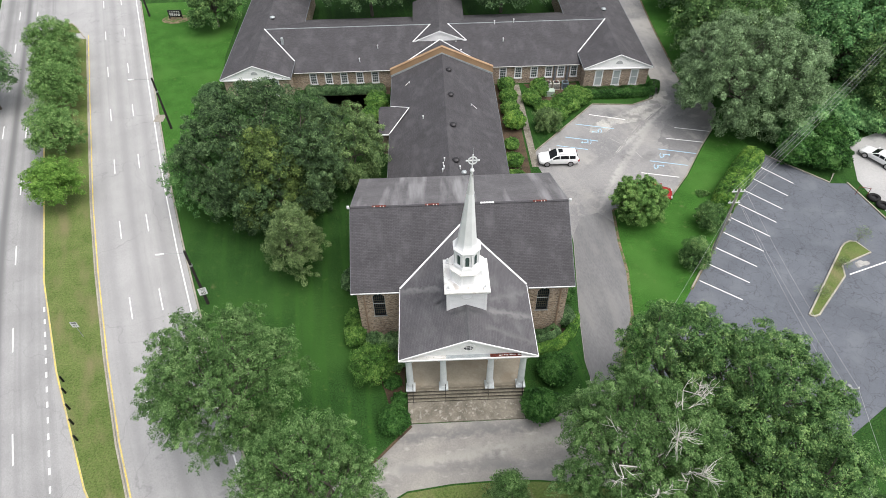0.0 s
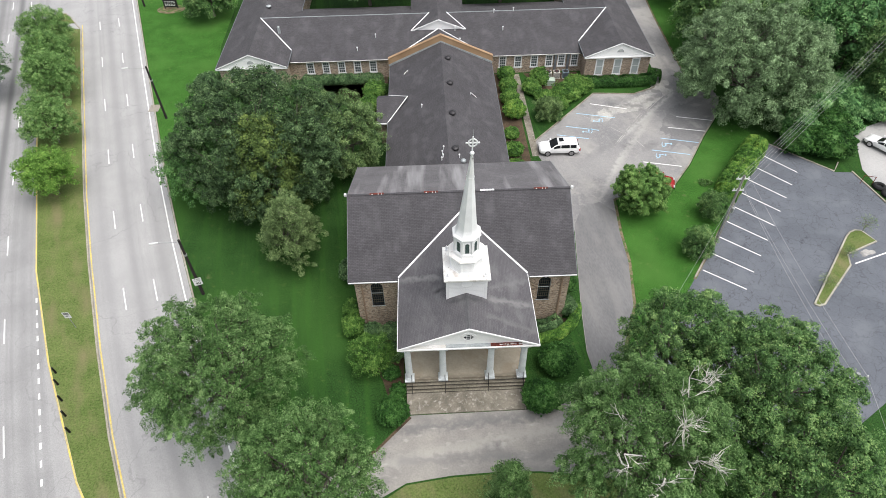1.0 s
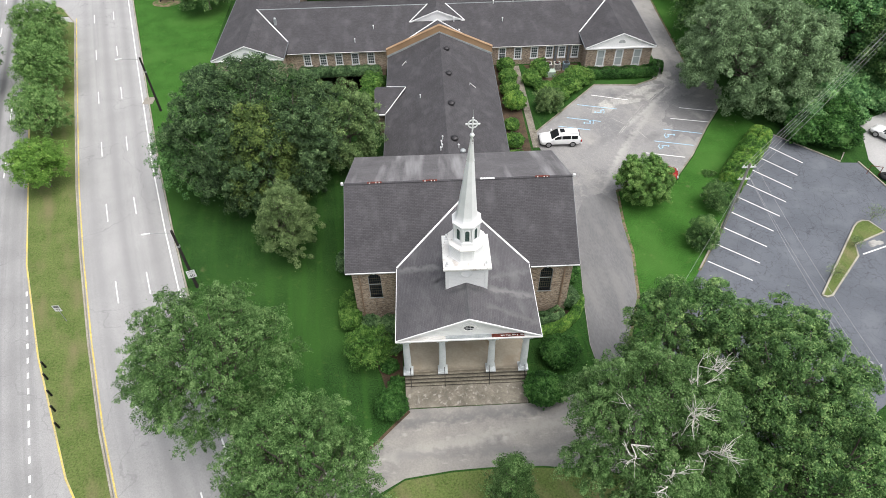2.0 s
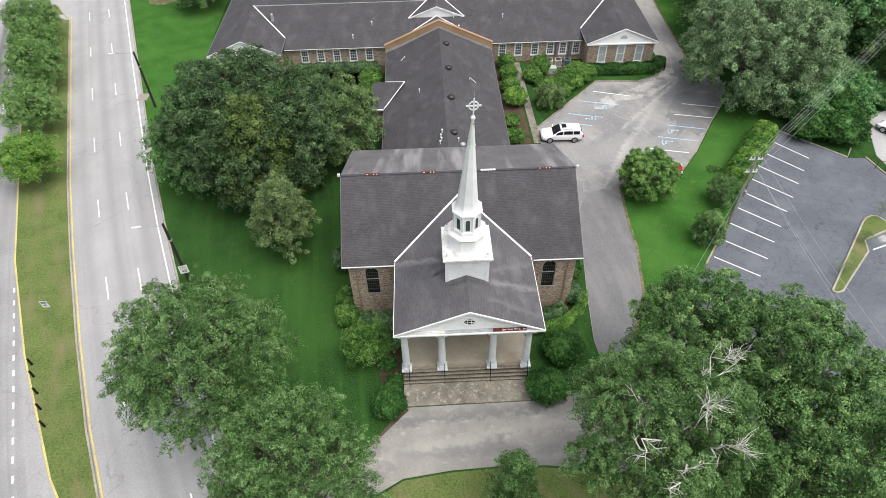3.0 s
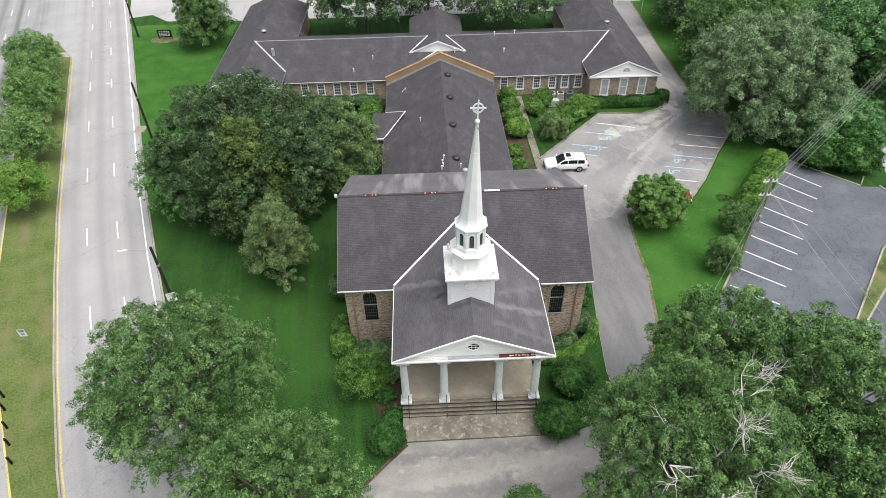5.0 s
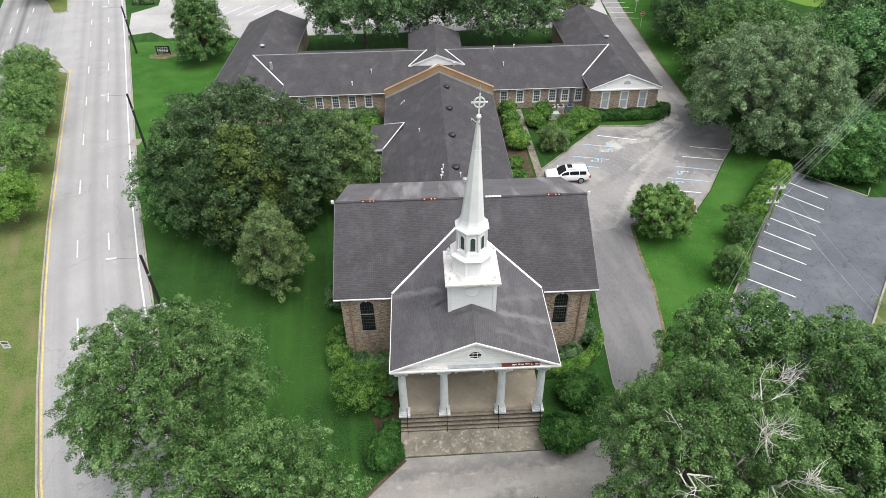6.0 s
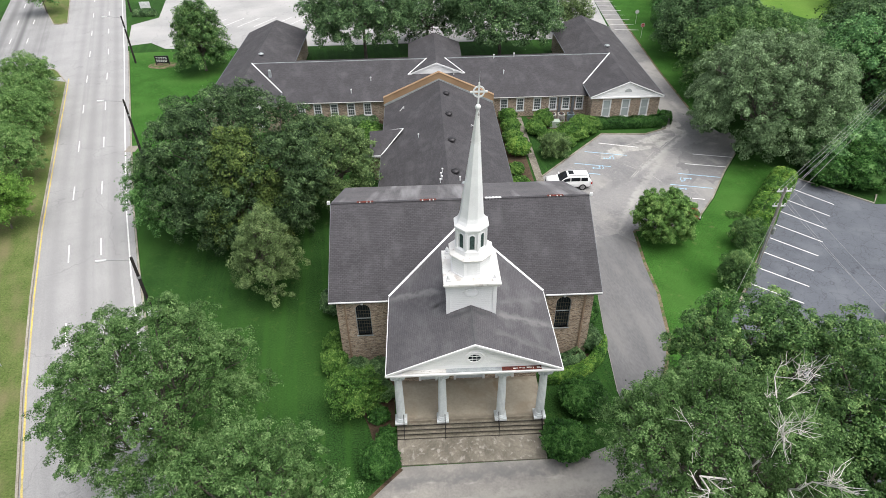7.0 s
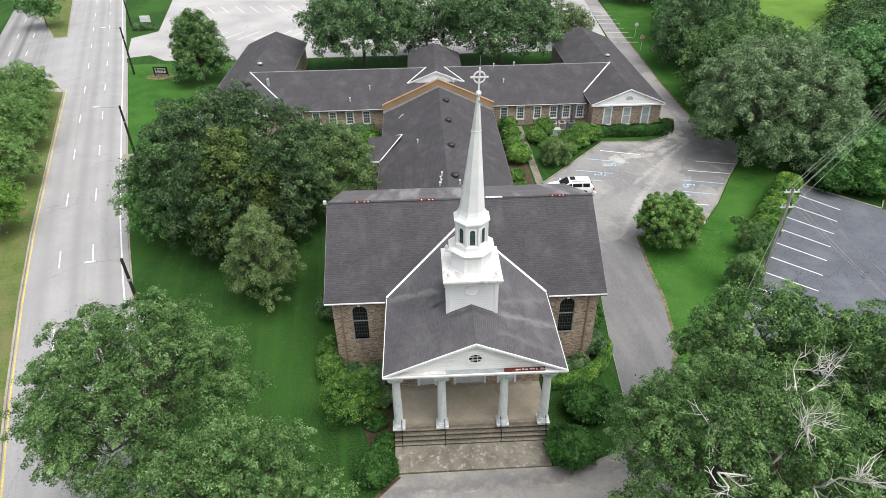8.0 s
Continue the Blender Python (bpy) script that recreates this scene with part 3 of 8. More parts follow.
ground = setting("ground", prism(B(), [(-900, -900), (900, -900), (900, 900), (-900, 900)], -0.5, 0.0), M["grass"], "mown green lawn with paler dry patches", "ground")
EDGE = [(14, -75), (1.5, -46), (-9, -25), (-17.8, -8), (-21.9, 0), (-25.67, 8.3), (-30.23, 19.04), (-34.44, 29.54), (-43.03, 52.6), (-53.49, 81), (-66.8, 116.2), (-100, 203), (-170, 390)]


def carriageway(pts, mid, width, z0, z1):
    """A road along a line mid metres west of the road's edge; its lane coordinates run across and along it."""
    bm = B()
    lane = bm.loops.layers.uv.new("lane")
    left, right = offset(pts, mid + width / 2), offset(pts, mid - width / 2)
    run, rows = 0.0, []
    for i, (a, b) in enumerate(zip(left, right)):
        run += (Vector(pts[i]) - Vector(pts[i - 1])).length if i else 0.0
        rows.append((run, [bm.verts.new((*p, z)) for p, z in ((a, z0), (a, z1), (b, z1), (b, z0))]))
    us = (mid + width / 2, mid + width / 2, mid - width / 2, mid - width / 2)
    for (r0, lo), (r1, hi) in zip(rows, rows[1:]):
        for k in range(3):
            f = bm.faces.new((lo[k + 1], hi[k + 1], hi[k], lo[k]))
            for loop, uv in zip(f.loops, ((us[k + 1], r0), (us[k + 1], r1), (us[k], r1), (us[k], r0))):
                loop[lane].uv = uv
    bmesh.ops.recalc_face_normals(bm, faces=bm.faces)
    return bm


road = setting("road", carriageway(EDGE, 10.7, 22.6, -0.1, 0.03), M["road"], "wide pale worn asphalt road with several lanes", "road")
kerb_road = setting("kerb", strip(B(), offset(cut(EDGE, -60, 80), -0.72), 0.16, -0.1, 0.10), M["kerb"], "low concrete kerb along the lawn", "kerb")


def marking(name, pts, width, material, label, z=0.03):
    return setting(name, strip(B(), pts, width, z, z + 0.005), material, label, "road marking")


marking("edge_line", offset(EDGE, 0.0), 0.14, M["white_line"], "solid white line along the road edge")
marking("median_line", offset(cut(EDGE, -40, 71), 7.95), 0.13, M["yellow"], "solid yellow line beside the median")


def dashes(name, line, first, label, length=3.05, period=12.19, width=0.12, start=-60, stop=240, material=None):
    """Single dashes along a line, counted from the point whose y is first."""
    pts, total = [Vector(p) for p in line], 0.0
    run = [0.0]
    for a, b in zip(pts, pts[1:]):
        total += (b - a).length
        run.append(total)

    def on(s):
        for i in range(len(pts) - 1):
            if run[i] <= s <= run[i + 1]:
                return pts[i].lerp(pts[i + 1], (s - run[i]) / (run[i + 1] - run[i]))
        return pts[-1]
    zero = next(run[i] + (first - pts[i].y) / (pts[i + 1].y - pts[i].y) * (run[i + 1] - run[i]) for i in range(len(pts) - 1) if pts[i].y <= first <= pts[i + 1].y)
    k = math.ceil((0 - zero) / period)
    while zero + k * period + length < total:
        s = zero + k * period
        a, b = on(s), on(s + length)
        if start < a.y < stop:
            bm = strip(B(), [tuple(a), tuple(b)], width, 0.03, 0.035)
            tagged(part(name, bm, material or M["white_line"]), label, "road marking", name + "s on the road", "structure")
        k += 1


dashes("lane_dash", offset(EDGE, 2.5), 21.8, "short white dash between two lanes")
dashes("lane_dash", offset(EDGE, 5.35), 20.8, "short white dash between two lanes")
dashes("lane_dash", offset(EDGE, 15.9), 17.4, "short white dash between two lanes")
dashes("lane_dash", offset(EDGE, 18.7), 17.4, "short white dash between two lanes")
for i in range(16):
    a, b = Vector((-40.6, 9.88)), Vector((-33.5, -6.61))
    d = (b - a).normalized()
    p = a + d * (i * 1.66 - 1.7)
    tagged(part("turn_dash", strip(B(), [tuple(p), tuple(p + d * 0.62)], 0.16, 0.03, 0.035), M["white_line"]), "small white dash beside the turning lane", "road marking", "turning lane dashes", "structure")

WEST = [(-9.5, -40), (-17, -26), (-24.5, -15), (-30.49, -7.31), (-37.03, 3.78), (-42.63, 14.83), (-47.65, 27.21), (-55.3, 46), (-62.3, 63.5), (-64.3, 69)]
EASTM = offset(cut(EDGE, -44, 69.5), 8.2)
TIP = [(-60.3, 71.2), (-61.4, 72.4), (-63, 72.3)]
def between(bm, west, east, y0, y1, n, z0, z1):
    """The ground between two northward lines."""
    rows = []
    for i in range(n + 1):
        y = y0 + (y1 - y0) * i / n
        a, b = cut(west, y, y + 0.01)[0], cut(east, y, y + 0.01)[0]
        rows.append([bm.verts.new((*p, z)) for p, z in ((a, z0), (a, z1), (b, z1), (b, z0))])
    for lo, hi in zip(rows, rows[1:]):
        for k in range(3):
            bm.faces.new((lo[k + 1], hi[k + 1], hi[k], lo[k]))
    bmesh.ops.recalc_face_normals(bm, faces=bm.faces)
    return bm


median = setting("median", prism(between(B(), WEST, EASTM, -39, 69, 54, -0.1, 0.14), [WEST[-1], (-58.7, 69), TIP[0], TIP[1], TIP[2]], -0.1, 0.139), M["median_grass"], "strip of dry patchy grass between the carriageways", "median")
setting("kerb", strip(B(), EASTM + TIP + WEST[::-1], 0.16, -0.1, 0.155), M["kerb"], "concrete kerb round the median", "kerb")
marking("median_line", WEST[1:], 0.13, M["yellow"], "solid yellow line beside the median", 0.156)
FAR_MEDIAN = [(-70.1, 97.2), (-71.3, 96.3), (-72.6, 96.9), (-81.2, 110.8), (-90, 131), (-130, 240), (-122, 240), (-82.6, 128)]
setting("median", prism(B(), FAR_MEDIAN, -0.1, 0.14), M["median_grass"], "far strip of grass between the carriageways", "median")
setting("kerb", strip(B(), FAR_MEDIAN + FAR_MEDIAN[:1], 0.16, -0.1, 0.155), M["kerb"], "concrete kerb round the far median", "kerb")

setting("road", carriageway(EDGE, 17.2, 9.4, -0.05, 0.0325), M["road_dark"], "darker worn asphalt of the far carriageway", "road")
# brighter copy of the lawn green: open, unshaded ground painted into the colour
M["sunlit_grass"] = mat("sunlit_lawn_grass", (0.05, 0.142, 0.024), (0.035, 0.108, 0.017), 0.4, 0.9, bump=0.03, fine=9, fine_amount=0.65, spec=0.1)
overlay(M["sunlit_grass"], "noise", (0.076, 0.175, 0.036), 0.5, 0.12, 0.48, 0.66, detail=7)
overlay(M["sunlit_grass"], "noise", (0.16, 0.2, 0.065), 0.4, 1.5, 0.6, 0.75, detail=7)
overlay(M["sunlit_grass"], "noise", (0.24, 0.2, 0.11), 0.45, 0.45, 0.7, 0.77, detail=8)
setting("lawn", prism(B(), [(14.2, 2.3), (16.4, 7.6), (17.3, 13.4), (17.4, 17.5), (17.95, 22.6), (21.6, 22.8), (24.8, 24.0), (28.0, 28.2), (31.5, 33.6), (34.5, 37.6), (37.2, 34.0), (38.1, 31.6), (22.8, 10.6), (16.0, 1.2)], -0.05, 0.010), M["sunlit_grass"], "mown lawn between drive and car park, coloured brighter as sunlit", "lawn")
setting("lawn", prism(B(), [(33.6, 47), (33.7, 54), (34.0, 65), (35.3, 89), (37, 112), (48, 112), (40, 89), (38, 65), (37, 54), (37.5, 47)], -0.05, 0.010), M["sunlit_grass"], "mown grass beside the drive, coloured brighter as sunlit", "lawn")
setting("lawn", prism(B(), offset(cut(EDGE, 27, 79), -0.85) + [(-47, 79.5), (-34, 79), (-33.5, 60), (-31.5, 46), (-30.5, 38)], -0.05, 0.010), M["sunlit_grass"], "mown lawn beside the road, coloured brighter as sunlit", "lawn")
M["field_grass"] = mat("bright_field_grass", (0.15, 0.27, 0.05), (0.11, 0.22, 0.035), 0.2, 0.9, bump=0.03, fine=5, fine_amount=0.3, spec=0.1)
setting("field", prism(B(), [(63, 99), (69, 88), (77, 84), (84, 100), (96, 113), (104, 150), (70, 160), (66, 115)], -0.05, 0.012), M["field_grass"], "bright open grass beyond the wood", "field")
# paved lots and drives
BACK = [(-57.2, 95.0), (-53.6, 83.0), (-50.0, 84.3), (-46.5, 81.0), (-34, 80.2), (20, 80.5), (31, 82), (33.5, 110), (38, 170), (-75, 170), (-58.9, 125.4), (-53.5, 99.4)]
M["pale_lot"] = mat("pale_lot", (0.47, 0.46, 0.45), (0.36, 0.355, 0.35), 0.12, 0.85, bump=0.01, fine=5, fine_amount=0.1)
overlay(M["pale_lot"], "cracks", (0.25, 0.25, 0.25), 0.5, 0.12, 0.0, 0.012)
setting("pavement", prism(B(), BACK, -0.1, 0.032), M["pale_lot"], "pale cracked concrete car park behind the building", "car park")
NORTH_DRIVE = [(29.3, 46), (33.3, 46), (33.4, 54), (33.7, 65), (35.0, 89), (36.6, 112), (38, 150), (34.5, 150), (33.5, 110), (31.6, 84), (29.6, 75), (29.3, 55)]
setting("pavement", prism(B(), NORTH_DRIVE, -0.1, 0.026), M["drive"], "grey worn drive past the classroom wing", "drive")
HC_LOT = [(10.35, 33.65), (15.1, 38.8), (19.7, 43.75), (25.1, 43.3), (28.2, 44.7), (29.3, 47.0), (33.4, 47.0), (35.3, 41), (34.24, 37.71), (31.29, 33.64), (27.85, 28.28), (24.63, 24.2), (21.5, 23.0), (17.8, 22.8), (17.2, 17.5), (17.1, 13.45), (16.2, 7.7),
          (14.0, 2.65), (13.1, 0.3), (13.5, -4), (12, -9), (8.8, -8.4), (5.07, -7.9), (1.76, -7.8), (-1.8, -7.95), (-5.3, -8.4), (-9, -10.5), (-13.5, -15), (-17.5, -10.5), (-12, -8), (-9.3, -6.8), (-7.62, -5.51), (-6.27, -4.11), (-4.92, -2.75), (4.64, -2.65), (7.3, -2.4), (9.6, -1.6), (10.87, 1.03), (10.71, 2.81), (11.16, 7.92), (12.4, 17.7), (12.5, 23), (11.2, 28), (10.4, 31)]
setting("pavement", prism(B(), HC_LOT, -0.1, 0.022), M["drive"], "grey worn asphalt drive and small car park", "drive")
setting("pavement", prism(B(), [(-4.92, -2.76), (4.64, -2.66), (7.3, -2.42), (9.6, -1.65), (10.9, -0.6), (13.2, -1.2), (13.5, -4), (12, -9), (8.8, -8.4), (5.07, -7.9), (1.76, -7.8), (-1.8, -7.95), (-5.3, -8.4), (-9, -10.5), (-13.5, -15), (-17.5, -10.5), (-12, -8), (-9.3, -6.8), (-7.62, -5.51), (-6.27, -4.11)], 0.0, 0.027), M["forecourt"], "pale stained forecourt in front of the steps", "forecourt")
LOT = [(38.3, 31.7), (44.0, 25.9), (46.0, 25.75), (47.16, 19.46), (49.5, 10), (49.8, 6.5), (43, 2.0), (35.2, -2.84), (31.2, -5.24), (24, -9.5), (16, 1.5), (23.03, 10.89)]
setting("pavement", prism(B(), LOT, -0.1, 0.024), M["lot"], "blue-grey cracked asphalt car park", "car park")
YARD = [(47.4, 26.2), (50, 33.5), (56, 36), (75, 30), (75, 2), (51, 7.2), (50.2, 10.5), (48.0, 19.8)]
setting("pavement", prism(B(), YARD, -0.1, 0.020), M["pale_lot"], "pale concrete yard beside the car park", "yard")
for i in range(12):
    y0 = 30.8 + i * 1.55
    x = 10.15 - 0.02 * i
    setting("paving_slab", box(B(), x - 0.42, x + 0.42, y0, y0 + 1.53, -0.05, 0.035), M["apron"], "worn brownish concrete path slab", "path")
setting("kerb", strip(B(), [(10.35, 33.65), (15.1, 38.8), (19.7, 43.8), (25.1, 43.35), (28.2, 44.8), (29.2, 47.0)], 0.15, -0.1, 0.13), M["dirty_kerb"], "low concrete kerb round the small car park", "kerb")
setting("kerb", strip(B(), [(24.63, 24.2), (27.85, 28.28), (31.29, 33.64), (34.24, 37.71)], 0.15, -0.1, 0.12), M["dirty_kerb"], "low worn kerb beside the lawn", "kerb")
M["lot_kerb"] = mat("yellowed_kerb", (0.42, 0.40, 0.33), (0.31, 0.29, 0.23), 0.6, 0.8, bump=0.01)
setting("kerb", strip(B(), [(23.0, 10.9), (38.3, 31.8), (44.0, 26.0), (45.2, 27.6)], 0.16, -0.1, 0.13), M["lot_kerb"], "worn yellow kerb round the car park", "kerb")
setting("kerb", strip(B(), [(46.0, 25.9), (47.3, 19.5), (49.6, 10), (49.9, 6.4)], 0.16, -0.1, 0.13), M["kerb"], "concrete kerb between car park and yard", "kerb")
ISLAND = [(33.06, 7.02), (40.3, 15.6), (40.9, 16.15), (41.6, 16.45), (42.2, 16.35), (42.98, 14.75), (39.2, 13.14), (38.75, 11.62), (34.53, 7.49), (34.0, 6.95), (33.4, 6.8)]
setting("lawn", prism(B(), ISLAND, -0.1, 0.13), M["median_grass"], "grassy island in the car park", "island")
setting("kerb", strip(B(), ISLAND + ISLAND[:1], 0.16, -0.1, 0.15), M["lot_kerb"], "worn yellow kerb round the island", "kerb")
ST_A = [(36.85, 29.62), (24.07, 11.81)]
ST_B = [(39.75, 26.09), (27.44, 9.16)]
for i in range(9):
    k = i / 8
    a = Vector(ST_A[0]).lerp(Vector(ST_A[1]), k)
    b = Vector(ST_B[0]).lerp(Vector(ST_B[1]), k)
    tagged(part("stall_line", strip(B(), [tuple(a), tuple(b)], 0.12, 0.024, 0.029), M["white_line"]), "white painted parking bay line", "road marking", "bay lines of the large car park", "structure")
for i, (a, b, m) in enumerate((((29.19, 37.87), (33.62, 36.75), "white_line"), ((27.45, 35.64), (31.94, 34.55), "white_line"), ((25.91, 33.48), (30.29, 32.31), "blue_line"), ((24.23, 31.19), (28.54, 30.07), "blue_line"), ((22.62, 28.99), (26.86, 27.92), "white_line"),
                               ((18.77, 41.43), (23.29, 39.99), "white_line"), ((16.57, 39.35), (21.35, 38.07), "blue_line"), ((14.75, 36.59), (18.75, 35.52), "blue_line"), ((13.38, 34.87), (17.12, 33.85), "blue_line"))):
    tagged(part("stall_line", strip(B(), [a, b], 0.13, 0.022, 0.028), M[m]), "faded %s painted parking bay line" % m.split("_")[0], "road marking", "bay lines of the small car park", "structure")
tagged(part("lot_line", strip(B(), [(39.4, 11.9), (44.5, 13.6)], 0.14, 0.024, 0.029), M["white_line"]), "white painted line from the island", "road marking", "", "structure")


def access_mark(x, y, turn):
    """A painted wheelchair sign: wheel, seat and back as plain strokes."""
    bm = B()
    ring = [(0.42 * math.cos(a * math.tau / 20 - 2.6), 0.42 * math.sin(a * math.tau / 20 - 2.6)) for a in range(15)]
    strip(bm, ring, 0.13, 0, 0.006)
    strip(bm, [(-0.25, 0.1), (-0.3, 1.15)], 0.13, 0, 0.006)
    strip(bm, [(-0.25, 0.25), (0.35, 0.2), (0.6, -0.35)], 0.13, 0, 0.006)
    prism(bm, [(-0.3 + 0.19 * math.cos(a * math.tau / 10), 1.42 + 0.19 * math.sin(a * math.tau / 10)) for a in range(10)], 0, 0.006)
    ob = tagged(part("access_sign", bm, M["blue_line"]), "pale blue painted wheelchair sign on asphalt", "road marking", "painted access signs", "structure")
    ob.matrix_world = pose(x, y, 0.022, 0, 0, turn) @ Matrix.Diagonal((0.95, 0.6, 1, 1))


for x, y, turn in ((26.0, 32.2, -105), (24.7, 30.1, -105), (19.4, 37.6, 75), (17.6, 35.4, 75)):
    access_mark(x, y, turn)
for i in range(9):
    x = -46 + i * 3.1
    for y0, d in ((92, 3.2), (112, -3.0)):
        tagged(part("stall_line", strip(B(), [(x, y0), (x + d, y0 + 5.5)], 0.12, 0.032, 0.037), M["white_line"]), "white slanted parking bay line", "road marking", "bay lines of the back car park", "structure")
for i in range(8):
    y0 = 84 + i * 3.0
    tagged(part("stall_line", strip(B(), [(32.2, y0 + 0.6), (36.4, y0)], 0.12, 0.032, 0.037), M["white_line"]), "white parking bay line beside the drive", "road marking", "bay lines of the back car park", "structure")
# worn patches and seams of the small car park
def blob(x, y, rx, ry, turn, seed, z1):
    """A flat patch with an uneven, frayed edge."""
    rng = np.random.default_rng(seed)
    ph = rng.uniform(0, 6.28, 6)
    bm = B()
    mid = bm.verts.new((x, y, z1))
    ca, sa = math.cos(radians(turn)), math.sin(radians(turn))
    ring = []
    for k in range(72):
        a = k * math.tau / 72
        r = 1 + sum(0.2 / (m * 0.55 + 0.6) * math.sin((m + 1) * a + ph[m]) for m in range(6)) + rng.normal() * 0.045
        u, v = rx * r * math.cos(a), ry * r * math.sin(a)
        ring.append(bm.verts.new((x + u * ca - v * sa, y + u * sa + v * ca, z1)))
    for a, b in zip(ring, ring[1:] + ring[:1]):
        bm.faces.new((mid, a, b))
    return bm


for k, (x, y, rx, ry, turn) in enumerate(((20.4, 39.3, 2.1, 1.0, 40), (24.3, 41.0, 3.2, 1.3, 25), (29.6, 44.6, 2.0, 1.3, 60))):
    setting("worn_patch", blob(x, y, rx, ry, turn, 80 + k, 0.0262 + 0.0003 * k), M["pale_patch"], "pale worn patch in the old asphalt", "pavement")
for k, (x, y, rx, ry, turn) in enumerate(((29.4, 36.2, 7.2, 2.3, 56),)):
    setting("worn_patch", blob(x, y, rx, ry, turn, 90 + k, 0.0245 if k == 0 else 0.0295 + 0.0003 * k), M["dark_patch"], "darker stained patch in the pavement", "pavement")
EAST_DRIVE = [(10.95, -0.4), (13.05, 0.4), (14.0, 2.7), (16.2, 7.75), (17.05, 13.4), (17.15, 17.5), (17.5, 20.5), (16.0, 22.3), (13.9, 21.6), (12.6, 18.9), (11.2, 7.9), (10.75, 2.8)]
setting("pavement", prism(B(), EAST_DRIVE, -0.05, 0.0255), M["asphalt_patch"], "darker asphalt of the drive beside the church", "drive")
for pts in ([(30.5, 44.5), (24.7, 38.2), (20.2, 32.4)], [(27.5, 42.2), (23.2, 36.8), (19.4, 31.6)], [(17.5, 38.6), (20.0, 36.4), (22.6, 33.7), (24.6, 29.4)]):
    tagged(part("seam", strip(B(), pts, 0.06, 0.022, 0.0275), M["pale_patch"]), "pale filled seam in the worn asphalt", "pavement", "seams in the drive", "structure")
setting("planting_bed", strip(B(), [(-4.95, -2.9), (-6.3, -4.25), (-7.65, -5.65), (-9.4, -6.95)], 0.24, 0.0, 0.034), M["soil"], "dark dirt along the forecourt edge", "planting bed")
for pts in ([(17.75, 22.7), (17.25, 17.5), (17.15, 13.4), (16.25, 7.7), (14.05, 2.6)], [(24.5, 24.1), (21.5, 22.95), (17.8, 22.75)], [(22.9, 10.7), (38.1, 31.7)], [(33.3, 47.0), (33.45, 54), (33.75, 65), (35.05, 89)]):
    setting("dirt_edge", strip(B(), pts, 0.28, 0.0, 0.0285), M["dirt"], "thin line of dirt and dead grass along the pavement edge", "dirt")
setting("worn_patch", blob(41.5, 13.4, 0.75, 0.4, 20, 97, 0.0275), M["pale_patch"], "white spill stain beside the island", "pavement")
setting("verge", prism(B(), [(-12.5, -16.5), (-9.2, -11.0), (-5.3, -8.55), (-1.8, -8.1), (1.76, -7.95), (5.07, -8.05), (8.8, -8.55), (12, -9.2), (14, -16), (8, -30), (-2, -40)], -0.05, 0.016), M["median_grass"], "patchy dry grass verge with bare soil", "verge")
# planting beds
for pts in ([(-9.0, 6.5), (-5.5, 6.5), (-5.5, -1.2), (-6.6, -1.8), (-7.3, 0.6), (-8.6, 3.5)], [(5.3, 6.3), (9.5, 6.6), (9.8, 5.2), (7.0, 4.0), (5.3, 3.6)], [(-20, 49.9), (-8, 49.9), (-8, 44), (-9.5, 36), (-7, 36), (-7, 47)], [(6.2, 49.6), (9.3, 49.6), (9.5, 22), (6.2, 22)], [(11, 49.5), (18.5, 49.5), (18.5, 46), (13, 44)]):
    setting("planting_bed", prism(B(), pts, -0.05, 0.012), M["soil"], "bare brown mulch bed", "planting bed")


# ---- church ----
def gable_z(x, cx, z, slope):
    return z - abs(x - cx) * slope


def gable_roof_y(name, parent, x0, x1, y0, y1, ze, zr, label, thick=0.18, cx=None):
    """Two slopes whose ridge runs north."""
    cx = (x0 + x1) / 2 if cx is None else cx
    for a, b in ((x0, cx), (cx, x1)):
        za, zb = (ze, zr) if a == x0 else (zr, ze)
        part(name, slab(B(), [(a, y0, za), (b, y0, zb), (b, y1, zb), (a, y1, za)], thick), M["roof"], parent, label)


def arched(bm, x0, x1, z0, z1, y, depth, n=10):
    """A round-headed outline in an east-west wall, with depth."""
    cx, r = (x0 + x1) / 2, (x1 - x0) / 2
    pts = [(x0, z0), (x1, z0)] + [(cx + r * math.cos(math.pi * k / n), z1 - r + r * math.sin(math.pi * k / n)) for k in range(n + 1)]
    f = [bm.verts.new((p[0], y, p[1])) for p in pts]
    b = [bm.verts.new((p[0], y + depth, p[1])) for p in pts]
    bm.faces.new(f)
    bm.faces.new(b[::-1])
    for i in range(len(pts)):
        j = (i + 1) % len(pts)
        bm.faces.new((f[j], f[i], b[i], b[j]))
    return bm


def arch_ring(bm, x0, x1, z0, z1, y0, y1, w, n=12, legs=True):
    """A frame of width w round a round-headed opening."""
    cx, r = (x0 + x1) / 2, (x1 - x0) / 2
    zs = z1 - r
    for k in range(n):
        a, b = math.pi * k / n, math.pi * (k + 1) / n
        pts = [(cx + q * math.cos(t), zs + q * math.sin(t)) for q, t in ((r, a), (r + w, a), (r + w, b), (r, b))]
        f = [bm.verts.new((p[0], y0, p[1])) for p in pts]
        g = [bm.verts.new((p[0], y1, p[1])) for p in pts]
        bm.faces.new(f[::-1])
        bm.faces.new(g)
        for i in range(4):
            j = (i + 1) % 4
            bm.faces.new((f[i], f[j], g[j], g[i]))
    if legs:
        box(bm, x0 - w, x0, y0, y1, z0, zs)
        box(bm, x1, x1 + w, y0, y1, z0, zs)
    bmesh.ops.recalc_face_normals(bm, faces=bm.faces)
    return bm


